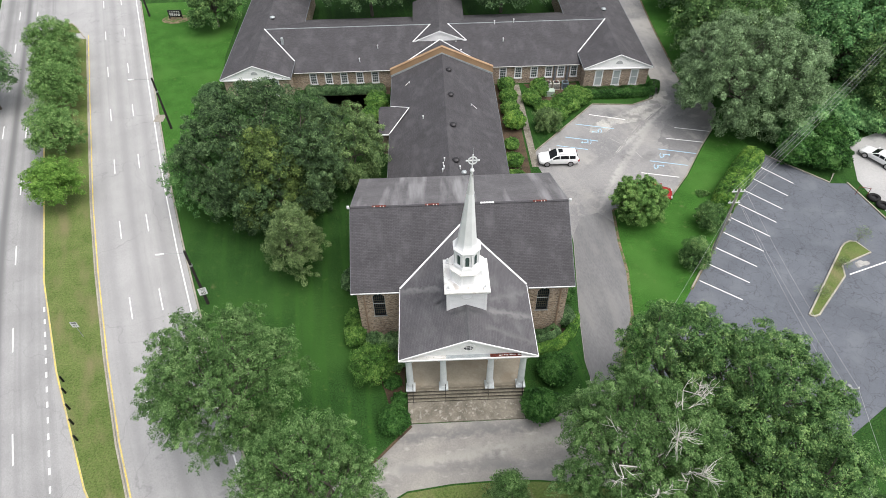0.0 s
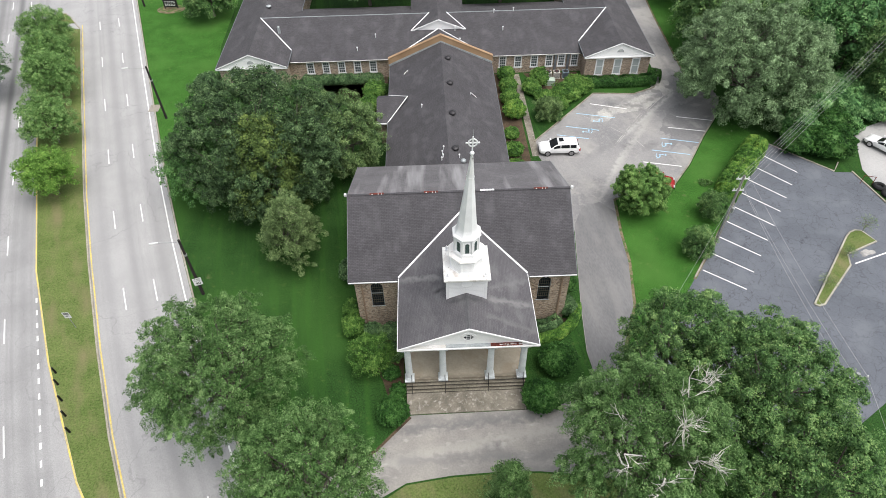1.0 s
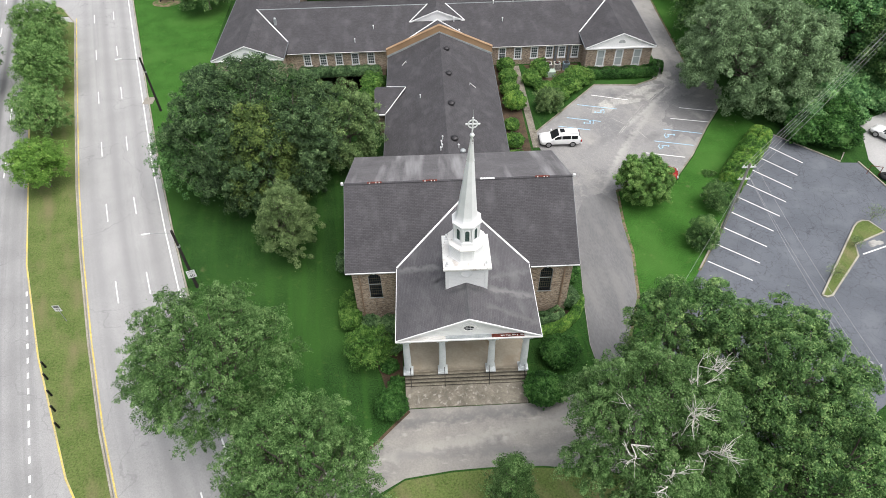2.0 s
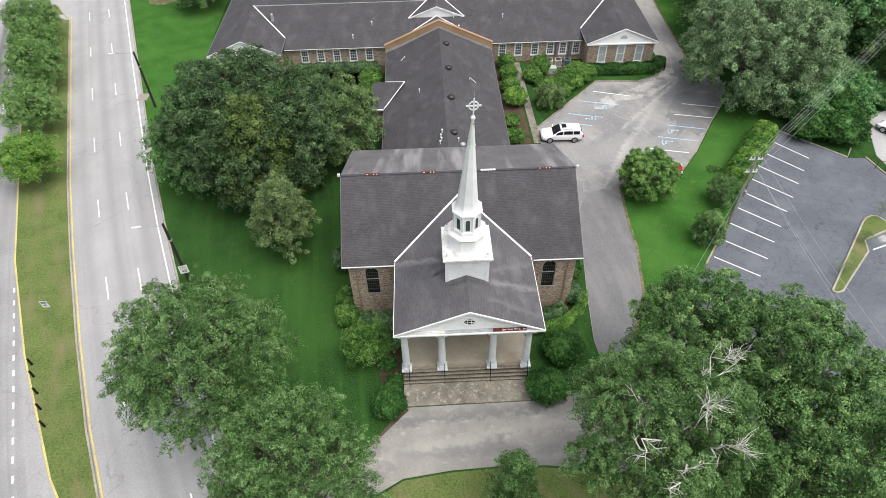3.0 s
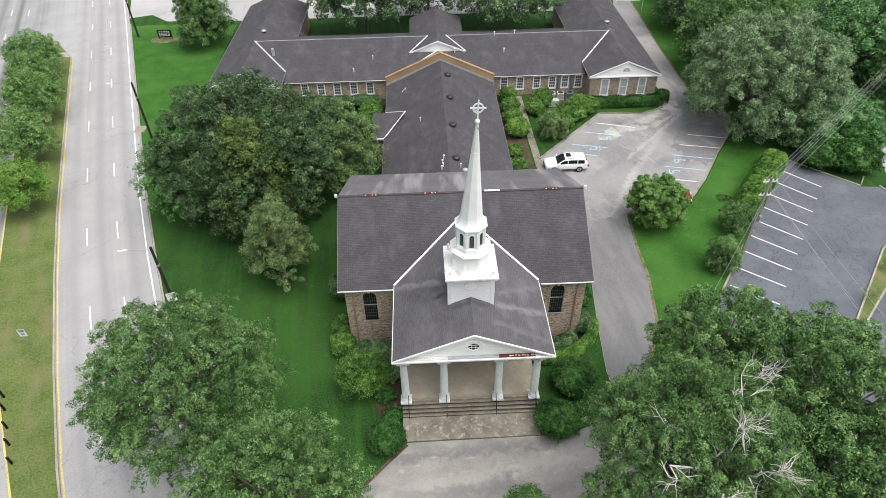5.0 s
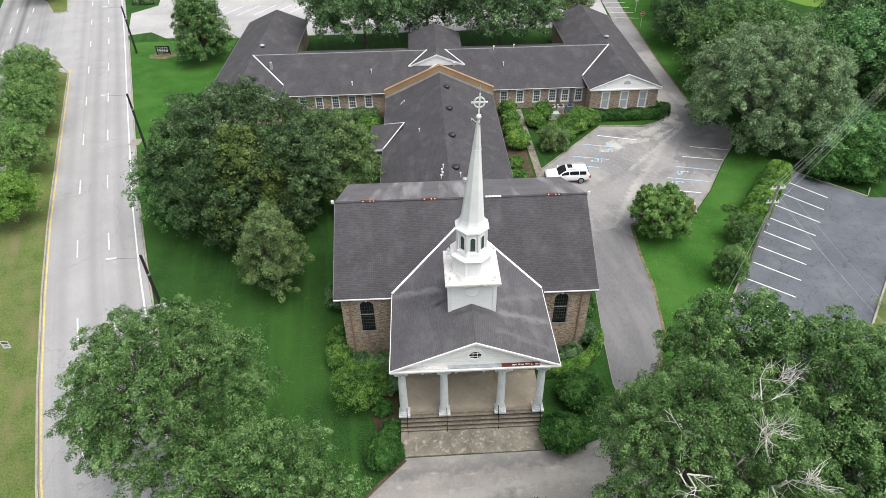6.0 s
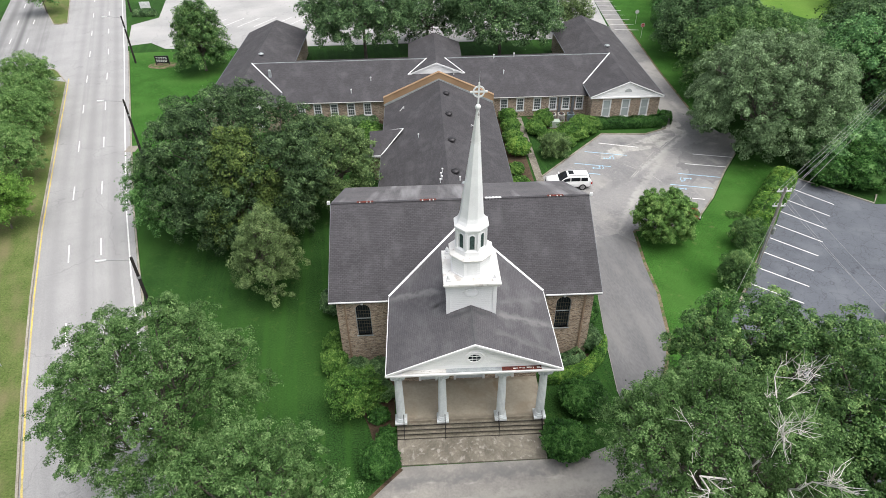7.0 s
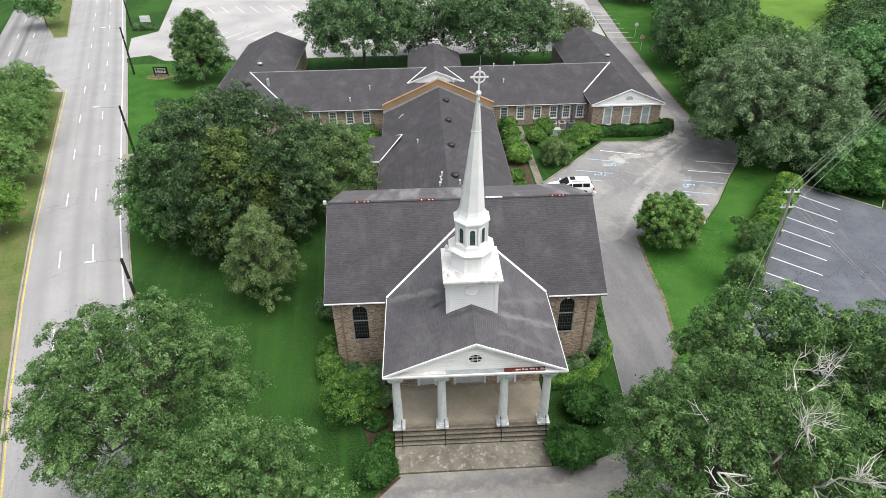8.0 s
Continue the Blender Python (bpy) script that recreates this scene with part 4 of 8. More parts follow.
CX = -0.15
church = thing("church", (CX, 6, 0), "brick church with grey shingle roofs, white portico and tall white steeple", "church")
church.matrix_world = Matrix.Identity(4)
NX0, NX1 = -9.87, 9.55
NY0, NYR, NY1 = 6.2, 12.7, 21.2
NZ0, NZR, NZ1 = 6.62, 10.72, 6.95
part("roof", slab(B(), [(NX0, NY0, NZ0), (NX1, NY0, NZ0), (NX1, NYR, NZR), (NX0, NYR, NZR)], 0.2), M["roof"], church, "dark grey shingled front slope of the nave")
# paler shingles with pale streaks, used on the back slope only
M["roof_back"] = masonry("asphalt_shingles_pale", (0.16, 0.153, 0.16), (0.132, 0.127, 0.132), (0.11, 0.105, 0.11), 0.33, 0.15, 0.012, 0.01, 0.9, vary=0.3)
overlay(M["roof_back"], "noise", (0.34, 0.335, 0.34), 0.85, 0.8, 0.5, 0.7, (1, 0.1, 0.1), 4)
part("roof", slab(B(), [(NX0, NYR, NZR), (NX1, NYR, NZR), (NX1, NY1, NZ1), (NX0, NY1, NZ1)], 0.2), M["roof_back"], church, "paler streaked back slope of the nave")
part("ridge_cap", box(B(), NX0, NX1, NYR - 0.1, NYR + 0.1, NZR - 0.03, NZR + 0.03), M["roof"], church)
WX0, WX1, WY0, WY1 = NX0 + 0.42, NX1 - 0.42, NY0 + 0.4, NY1 - 0.4
WIN = [(-8.15, -7.05, 2.95, 6.0), (6.45, 7.55, 2.95, 6.0)]


def wall_x(bm, x0, x1, y0, y1, z0, z1, holes=()):
    """A wall running east, in one piece, with upright openings cut right through."""
    xs = sorted({x0, x1, *(q for h in holes for q in h[:2])})
    zs = sorted({z0, z1, *(q for h in holes for q in h[2:])})
    verts = {}

    def v(i, j, y):
        if (i, j, y) not in verts:
            verts[i, j, y] = bm.verts.new((xs[i], y, zs[j]))
        return verts[i, j, y]

    def solid(i, j):
        if not (0 <= i < len(xs) - 1 and 0 <= j < len(zs) - 1):
            return False
        cx, cz = (xs[i] + xs[i + 1]) / 2, (zs[j] + zs[j + 1]) / 2
        return not any(h[0] < cx < h[1] and h[2] < cz < h[3] for h in holes)
    for i in range(len(xs) - 1):
        for j in range(len(zs) - 1):
            if solid(i, j):
                bm.faces.new((v(i, j, y0), v(i + 1, j, y0), v(i + 1, j + 1, y0), v(i, j + 1, y0)))
                bm.faces.new((v(i, j + 1, y1), v(i + 1, j + 1, y1), v(i + 1, j, y1), v(i, j, y1)))
                for di, dj, p, q in ((-1, 0, (i, j), (i, j + 1)), (1, 0, (i + 1, j), (i + 1, j + 1)), (0, -1, (i, j), (i + 1, j)), (0, 1, (i, j + 1), (i + 1, j + 1))):
                    if not solid(i + di, j + dj):
                        bm.faces.new((v(*p, y0), v(*q, y0), v(*q, y1), v(*p, y1)))
    bmesh.ops.recalc_face_normals(bm, faces=bm.faces)
    return bm


part("wall", wall_x(B(), WX0, WX1, WY0, WY0 + 0.35, 0, NZ0 + 0.12, WIN), M["brick"], church, "mixed brown brick front wall")
for x in (WX0, WX1 - 0.35):
    bm = B()
    pts = [(WY0 + 0.35, 0), (WY1 - 0.35, 0), (WY1 - 0.35, NZ1), (NYR, NZR - 0.22), (WY0 + 0.35, NZ0 + 0.05)]
    a, b = [bm.verts.new((x, p[0], p[1])) for p in pts], [bm.verts.new((x + 0.35, p[0], p[1])) for p in pts]
    bm.faces.new(a[::-1])
    bm.faces.new(b)
    for i in range(5):
        j = (i + 1) % 5
        bm.faces.new((a[i], a[j], b[j], b[i]))
    part("wall", bm, M["brick"], church, "mixed brown brick gable wall")
part("wall", box(B(), WX0, WX1, WY1 - 0.35, WY1, 0, NZ1 - 0.05), M["brick"], church, "mixed brown brick back wall")
bm = B()
box(bm, NX0, -5.7, NY0 - 0.06, NY0, NZ0 - 0.1, NZ0 - 0.01)
part("gutter", bm, M["white"], church, "white gutter")
part("gutter", box(B(), 5.5, NX1, NY0 - 0.06, NY0, NZ0 - 0.1, NZ0 - 0.01), M["white"], church, "white gutter")
for x in (NX0, NX1):
    for y0, y1, z0, z1 in ((NY0, NYR, NZ0, NZR), (NYR, NY1, NZR, NZ1)):
        bm = B()
        s = -0.03 if x < 0 else 0.03
        slab(bm, [(x, y0, z0 + 0.01), (x + s, y0, z0 + 0.01), (x + s, y1, z1 + 0.01), (x, y1, z1 + 0.01)], 0.16)
        part("rake_trim", bm, M["duct"], church, "grey metal edge strip")
for x0, x1, z0, z1 in WIN:
    w = new("window")
    w.parent = church
    w["label"] = "tall round-headed window with dark leaded glass"
    part("pane", arched(B(), x0, x1, z0, z1, WY0 + 0.16, 0.04), M["glass"], w)
    part("frame", arch_ring(B(), x0 + 0.04, x1 - 0.04, z0, z1 - 0.04, WY0 + 0.05, WY0 + 0.2, 0.04), M["grey_metal"], w, "thin pale frame")
    part("brick_arch", arch_ring(B(), x0, x1, z0, z1, WY0 - 0.03, WY0 + 0.12, 0.24, legs=False), M["arch_brick"], w, "projecting pale brick arch")
    cx = (x0 + x1) / 2
    part("keystone", box(B(), cx - 0.09, cx + 0.09, WY0 - 0.07, WY0 + 0.1, z1 - 0.02, z1 + 0.3), M["white"], w, "white keystone")
    part("sill", box(B(), x0 - 0.08, x1 + 0.08, WY0 - 0.06, WY0 + 0.2, z0 - 0.07, z0), M["grey_metal"], w, "pale sill")
    part("mullion", box(B(), x0 + 0.02, x1 - 0.02, WY0 + 0.09, WY0 + 0.15, z0 + 1.57, z0 + 1.61), M["grey_metal"], w)
    # corners of the square opening above the arch
    r = (x1 - x0) / 2
    for s in (-1, 1):
        bm = B()
        pts = [(cx + s * r, z1 + 0.001), (cx, z1 + 0.001)] + [(cx + s * r * math.sin(k * math.pi / 16), z1 - r + r * math.cos(k * math.pi / 16)) for k in range(9)]
        f = [bm.verts.new((p[0], WY0, p[1])) for p in pts]
        g = [bm.verts.new((p[0], WY0 + 0.34, p[1])) for p in pts]
        bm.faces.new(f)
        bm.faces.new(g[::-1])
        for i in range(len(pts)):
            j = (i + 1) % len(pts)
            bm.faces.new((f[i], f[j], g[j], g[i]))
        bmesh.ops.recalc_face_normals(bm, faces=bm.faces)
        part("spandrel", bm, M["brick"], w)
    for k in range(1, 6):
        xb = x0 + k * (x1 - x0) / 6
        part("lead_bar", box(B(), xb - 0.008, xb + 0.008, WY0 + 0.14, WY0 + 0.155, z0, z1 - 0.16 - 0.1 * abs(k - 3)), M["lead"], w)
    for k in range(1, 8):
        part("lead_bar", box(B(), x0 + 0.03, x1 - 0.03, WY0 + 0.135, WY0 + 0.155, z0 + k * 0.33, z0 + k * 0.33 + 0.02), M["lead"], w)
for x in (-8.85, 8.5):
    part("downspout", box(B(), x - 0.06, x + 0.06, WY0 - 0.1, WY0 - 0.005, 0.1, NZ0 - 0.1), M["downspout"], church, "tan downspout")
for x, m in ((-7.3, "rust"), (-2.6, "rust"), (2.3, "sign_white"), (7.0, "rust")):
    bm = B()
    box(bm, x - 0.62, x + 0.62, NYR - 0.07, NYR + 0.12, NZR - 0.05, NZR + 0.05)
    for k in range(5):
        box(bm, x - 0.56 + k * 0.25, x - 0.44 + k * 0.25, NYR - 0.085, NYR + 0.13, NZR - 0.05, NZR + 0.065)
    if m == "rust":
        for k in (0, 2, 3):
            part("paint_flake", box(B(), x - 0.45 + k * 0.27, x - 0.36 + k * 0.27, NYR - 0.09, NYR - 0.01, NZR - 0.02, NZR + 0.07), M["weathered"], church, "flaking white paint")
    part("ridge_vent", bm, M[m], church, "rusted red ridge vent" if m == "rust" else "white metal ridge vent")
for x in (NX0 - 0.15, NX1 + 0.15):
    f = thing("floodlight", (x, NYR - 0.1, NZR - 0.06), "small white floodlight on the gable peak", "floodlight", "floodlights on the gable peaks")
    box_ = B()
    box(box_, -0.1, 0.1, -0.1, 0.1, 0.08, 0.3)
    part("housing", box_, M["sign_white"], f)
    part("bracket", tube(B(), (0.12 if x < 0 else -0.12, 0.1, -0.05), (0, 0, 0.1), 0.03), M["grey_metal"], f)

# portico
PX0, PX1, PY0 = -5.6, 5.32, -0.86
PZE, PZR, PZB = 6.76, 9.12, 9.7
PS = (PZR - PZE) / (CX - PX0)
NS = (NZR - NZ0) / (NYR - NY0)
VY = NY0 + (PZB - NZ0) / NS
VE = NY0 + (PZE - NZ0) / NS
for s in (-1, 1):
    xe = PX0 if s < 0 else PX1
    c = [(xe, PY0, PZE), (CX, PY0, PZR), (CX, VY, PZB), (xe, VE, PZE)]
    part("roof", slab(B(), c if s < 0 else c[::-1], 0.16), M["portico_roof"], church, "grey shingled portico slope with pale run-off stains")
    bm = B()
    a, b = Vector((xe, VE, PZE)), Vector((CX, VY, PZB))
    d = (b - a).normalized()
    side = Vector((-s * 0.0, 0.0, 1.0))
    w = d.cross(Vector((0, -NS, 1)).normalized()) * 0.10
    slab(bm, [tuple(a + w + side * 0.03), tuple(a - w + side * 0.03), tuple(b - w + side * 0.03), tuple(b + w + side * 0.03)], 0.025)
    part("valley_flashing", bm, M["white"], church, "white metal valley strip")
    part("eave_trim", box(B(), xe - (0.045 if s < 0 else 0), xe + (0 if s < 0 else 0.045), PY0, VE - 0.05, PZE - 0.2, PZE + 0.0), M["white"], church, "white eave trim")
    # raking cornice
    bm = B()
    slab(bm, [(xe - s * -0.02, PY0 - 0.09, PZE + 0.03), (xe, PY0 + 0.0, PZE + 0.03), (CX, PY0 + 0.0, PZR + 0.03), (CX, PY0 - 0.09, PZR + 0.03)], 0.14)
    part("raking_cornice", bm, M["white"], church, "white raking cornice")
bm = B()
pts = [(PX0 + 0.1, PZE - 0.02), (PX1 - 0.1, PZE - 0.02), (CX, PZR - 0.06)]
f = [bm.verts.new((p[0], PY0 + 0.28, p[1])) for p in pts]
g = [bm.verts.new((p[0], PY0 + 0.45, p[1])) for p in pts]
bm.faces.new(f)
bm.faces.new(g[::-1])
for i in range(3):
    bm.faces.new((f[(i + 1) % 3], f[i], g[i], g[(i + 1) % 3]))
part("pediment", bm, M["siding"], church, "white boarded pediment")
# round window in the pediment
pw = new("pediment_window")
pw.parent = church
pw["label"] = "round window with white surround in the pediment"
OZ = 7.72
bm = B()
for k in range(24):
    a, b = k * math.tau / 24, (k + 1) * math.tau / 24
    for r0, r1, y in ((0.33, 0.52, PY0 + 0.2),):
        q = [(CX + 1.15 * r * math.cos(t), y, OZ + r * math.sin(t)) for r, t in ((r0, a), (r1, a), (r1, b), (r0, b))]
        v = [bm.verts.new(p) for p in q] + [bm.verts.new((p[0], PY0 + 0.29, p[2])) for p in q]
        bm.faces.new(v[:4])
        bm.faces.new((v[1], v[5], v[6], v[2]))
        bm.faces.new((v[3], v[7], v[4], v[0]))
bmesh.ops.recalc_face_normals(bm, faces=bm.faces)
part("surround", bm, M["white"], pw, "white oval moulding")
bm = B()
ring = [bm.verts.new((CX + 0.385 * math.cos(k * math.tau / 24), PY0 + 0.26, OZ + 0.335 * math.sin(k * math.tau / 24))) for k in range(24)]
bm.faces.new(ring)
part("pane", bm, M["glass"], pw)
for dx in (-0.14, 0.14):
    part("glazing_bar", box(B(), CX + dx - 0.015, CX + dx + 0.015, PY0 + 0.235, PY0 + 0.262, OZ - 0.31, OZ + 0.31), M["white"], pw)
for dz in (-0.12, 0.12):
    part("glazing_bar", box(B(), CX - 0.36, CX + 0.36, PY0 + 0.237, PY0 + 0.260, OZ + dz - 0.015, OZ + dz + 0.015), M["white"], pw)
# entablature: frieze, projecting cornice with a worn metal top
part("entablature", box(B(), PX0 + 0.45, PX1 - 0.45, -0.38, 0.4, 6.02, PZE - 0.2), M["white"], church, "white entablature beam")
part("architrave", box(B(), PX0 + 0.4, PX1 - 0.4, -0.43, 0.45, 6.22, 6.30), M["white"], church)
part("bed_moulding", box(B(), PX0 + 0.25, PX1 - 0.25, -0.56, 0.5, PZE - 0.29, PZE - 0.2), M["white"], church, "white bed moulding under the cornice")
part("corona", box(B(), PX0 - 0.05, PX1 + 0.05, PY0 - 0.11, PY0 + 0.5, PZE - 0.09, PZE - 0.022), M["white"], church, "white top moulding of the cornice")
part("cornice", box(B(), PX0, PX1, PY0 - 0.06, PY0 + 0.5, PZE - 0.2, PZE - 0.02), M["white"], church, "white projecting cornice")
part("cornice_flashing", box(B(), PX0 + 1.0, -1.9, PY0 + 0.0, PY0 + 0.27, PZE - 0.015, PZE + 0.05), M["weathered"], church, "weathered white metal flashing")
part("cornice_flashing", box(B(), -1.89, 1.55, PY0 + 0.0, PY0 + 0.27, PZE - 0.015, PZE + 0.055), M["grey_metal"], church, "grey metal flashing")
part("cornice_flashing", box(B(), 1.56, 4.0, PY0 + 0.0, PY0 + 0.27, PZE - 0.015, PZE + 0.05), M["rust"], church, "rusted red metal flashing with peeling white paint")
for i in range(9):
    x = 2.2 + i * 0.21 + random.uniform(-0.05, 0.05)
    part("paint_flake", box(B(), x, x + random.uniform(0.06, 0.2), PY0 + random.uniform(0.0, 0.1), PY0 + random.uniform(0.12, 0.2), PZE + 0.05, PZE + 0.056), M["weathered"], church, "peeling white paint")
for x0, x1 in ((PX0 + 0.45, PX0 + 1.05), (PX1 - 1.05, PX1 - 0.45)):
    part("side_beam", box(B(), x0 if x0 < 0 else x1 - 0.4, x0 + 0.4 if x0 < 0 else x1, 0.4, 3.4, 6.02, PZE - 0.2), M["white"], church)
part("porch_ceiling", box(B(), PX0 + 0.5, PX1 - 0.5, 0.0, 3.4, PZE - 0.2, PZE - 0.12), M["white"], church)
FZ = 1.28
part("porch_floor", box(B(), -5.25, 4.75, -0.1, 3.42, 0.0, FZ), M["porch"], church, "brown stained concrete porch floor")
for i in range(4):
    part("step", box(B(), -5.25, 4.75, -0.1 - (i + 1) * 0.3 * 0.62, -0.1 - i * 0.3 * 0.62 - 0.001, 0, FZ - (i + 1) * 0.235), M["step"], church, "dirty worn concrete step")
    # dark strip puts the riser's shadow line, with grime, into the edge colour
    part("nosing", box(B(), -5.25, 4.75, -0.1 - (i + 1) * 0.3 * 0.62 - 0.012, -0.1 - (i + 1) * 0.3 * 0.62 + 0.03, FZ - (i + 1) * 0.235 - 0.06, FZ - (i + 1) * 0.235 + 0.004), M["edge_shade"], church, "step edge strip painted dark for riser shade and grime")
slabm = B()
slab(slabm, [(-5.2, -2.68, 0.1), (4.62, -2.62, 0.1), (4.75, -0.85, 0.3), (-5.25, -0.85, 0.3)], 0.25)
part("apron", slabm, M["apron"], church, "stained concrete apron at the foot of the steps")
for x in (-4.75, -2.0, 1.6, 4.5):
    hr = new("handrail")
    hr.parent = church
    hr["label"] = "black iron handrail on the steps"
    part("post", tube(B(), (x, -0.05, FZ), (x, -0.05, FZ + 0.95), 0.022), M["iron"], hr)
    part("post", tube(B(), (x, -0.95, 0.3), (x, -0.95, 1.2), 0.022), M["iron"], hr)
    part("rail", tube(B(), (x, -0.05, FZ + 0.95), (x, -0.95, 1.2), 0.025), M["iron"], hr)
    part("rail", tube(B(), (x, -0.05, FZ + 0.5), (x, -0.95, 0.75), 0.018), M["iron"], hr)
# vestibule walls and doors
DOORS = [(-3.55, -2.55, FZ, FZ + 2.15), (-1.05, 0.85, FZ, FZ + 2.3), (1.95, 2.95, FZ, FZ + 2.15)]
part("wall", wall_x(B(), -5.1, 4.75, 3.42, 3.75, 0, PZE - 0.1, DOORS), M["brick"], church, "mixed brown brick porch wall")
for x in (-5.1, 4.4):
    part("wall", box(B(), x, x + 0.35, 3.75, WY0, 0, PZE - 0.1), M["brick"], church, "mixed brown brick side wall")
for x0, x1, z0, z1 in DOORS:
    d = new("door")
    d.parent = church
    d["label"] = "closed white panelled door"
    leaves = ((x0, x1),) if x1 - x0 < 1.3 else ((x0, (x0 + x1) / 2 - 0.01), ((x0 + x1) / 2 + 0.01, x1))
    for a, b in leaves:
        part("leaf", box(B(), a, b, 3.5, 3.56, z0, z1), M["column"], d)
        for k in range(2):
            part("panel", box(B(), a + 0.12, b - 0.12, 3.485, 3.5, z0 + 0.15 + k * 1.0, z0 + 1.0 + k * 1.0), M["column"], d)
        part("handle", box(B(), (b if a == x0 and len(leaves) > 1 else a + 0.12) - 0.07, (b if a == x0 and len(leaves) > 1 else a + 0.12) - 0.02, 3.44, 3.5, z0 + 0.95, z0 + 1.15), M["iron"], d, "black handle")
    bm = B()
    box(bm, x0 - 0.17, x0, 3.38, 3.5, z0, z1 + 0.17)
    box(bm, x1, x1 + 0.17, 3.38, 3.5, z0, z1 + 0.17)
    box(bm, x0, x1, 3.38, 3.5, z1, z1 + 0.17)
    part("frame", bm, M["white"], d, "white door surround")


def column(x):
    c = new("column")
    c.parent, c.location = church, (x, 0, FZ)
    c["label"] = "white round column with ornate capital"
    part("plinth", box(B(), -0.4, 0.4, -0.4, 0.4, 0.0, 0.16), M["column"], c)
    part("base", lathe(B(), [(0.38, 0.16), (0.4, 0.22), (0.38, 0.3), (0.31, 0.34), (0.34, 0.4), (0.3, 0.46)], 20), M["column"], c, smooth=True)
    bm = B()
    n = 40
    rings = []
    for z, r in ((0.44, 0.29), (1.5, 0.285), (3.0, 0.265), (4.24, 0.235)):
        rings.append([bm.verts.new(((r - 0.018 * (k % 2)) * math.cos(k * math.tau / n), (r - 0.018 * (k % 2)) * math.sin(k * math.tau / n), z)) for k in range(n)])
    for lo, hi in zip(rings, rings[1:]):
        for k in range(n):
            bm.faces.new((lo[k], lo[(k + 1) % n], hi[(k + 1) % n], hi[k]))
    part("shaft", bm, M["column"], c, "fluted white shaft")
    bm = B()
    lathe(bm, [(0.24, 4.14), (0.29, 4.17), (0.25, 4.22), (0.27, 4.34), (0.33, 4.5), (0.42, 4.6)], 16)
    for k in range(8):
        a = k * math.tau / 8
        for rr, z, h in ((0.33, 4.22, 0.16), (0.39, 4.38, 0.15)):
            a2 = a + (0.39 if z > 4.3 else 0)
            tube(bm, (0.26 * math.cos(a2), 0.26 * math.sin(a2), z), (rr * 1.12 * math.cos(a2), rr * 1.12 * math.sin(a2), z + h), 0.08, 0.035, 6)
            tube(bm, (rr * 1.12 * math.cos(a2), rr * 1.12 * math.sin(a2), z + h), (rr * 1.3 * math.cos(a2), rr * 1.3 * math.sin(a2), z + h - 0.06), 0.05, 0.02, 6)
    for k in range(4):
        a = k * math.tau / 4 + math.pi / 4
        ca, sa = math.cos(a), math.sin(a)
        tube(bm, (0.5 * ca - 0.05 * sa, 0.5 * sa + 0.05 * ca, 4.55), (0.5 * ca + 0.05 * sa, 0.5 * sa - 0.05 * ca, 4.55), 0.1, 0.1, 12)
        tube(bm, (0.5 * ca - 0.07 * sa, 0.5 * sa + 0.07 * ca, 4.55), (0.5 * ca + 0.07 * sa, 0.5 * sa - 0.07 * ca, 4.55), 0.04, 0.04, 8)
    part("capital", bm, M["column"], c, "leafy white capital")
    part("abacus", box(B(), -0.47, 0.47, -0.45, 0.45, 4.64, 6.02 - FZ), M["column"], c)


for x in (-4.95, -2.15, 1.75, 4.4):
    column(x)

# steeple
TX, TY = -0.13, 3.5
tower = new("steeple")
tower.parent = church
tower["label"] = "white wooden steeple in stages"


def ring8(bm, profile, n=8):
    c = 1 / math.cos(math.pi / n)
    return lathe(bm, [(r * c, z) for r, z in profile], n, (TX, TY, 0), math.pi / n - math.pi / 2)


def lean(bm):
    """The old spire leans a little forwards and to the east."""
    for v in bm.verts:
        k = max(0.0, v.co.z - 14.86) / 8.0
        v.co.x, v.co.y, v.co.z = v.co.x + 0.22 * k, v.co.y - 0.7 * k, v.co.z + 0.35 * k
    return bm


part("tower_base", box(B(), TX - 1.55, TX + 1.55, TY - 1.05, TY + 1.55, 7.9, 11.3), M["siding"], tower, "square white boarded base")
for sx in (-1, 1):
    for sy in (-1, 1):
        part("corner_board", box(B(), TX + sx * 1.47 - 0.12, TX + sx * 1.47 + 0.12, TY + (1.47 if sy > 0 else -0.97) - 0.12, TY + (1.47 if sy > 0 else -0.97) + 0.12, 7.9, 11.3), M["white"], tower)
bm = B()
ring8(bm, [(1.57, 11.18), (1.66, 11.26), (1.68, 11.36), (1.76, 11.44), (1.76, 11.56), (1.7, 11.6)], 4)
part("base_cornice", bm, M["weathered"], tower, "projecting white cornice with weathered top")
lv = new("louvre")
lv.parent = tower
lv["label"] = "oval louvre with white moulding"
bm = B()
for k in range(24):
    a, b = k * math.tau / 24, (k + 1) * math.tau / 24
    q = [(TX + 1.25 * r * math.cos(t), TY - 1.1, 10.35 + r * math.sin(t)) for r, t in ((0.33, a), (0.39, a), (0.39, b), (0.33, b))]
    v = [bm.verts.new(p) for p in q] + [bm.verts.new((p[0], TY - 1.05, p[2])) for p in q]
    bm.faces.new(v[:4])
    bm.faces.new((v[1], v[5], v[6], v[2]))
    bm.faces.new((v[3], v[7], v[4], v[0]))
bmesh.ops.recalc_face_normals(bm, faces=bm.faces)
part("moulding", bm, M["white"], lv)
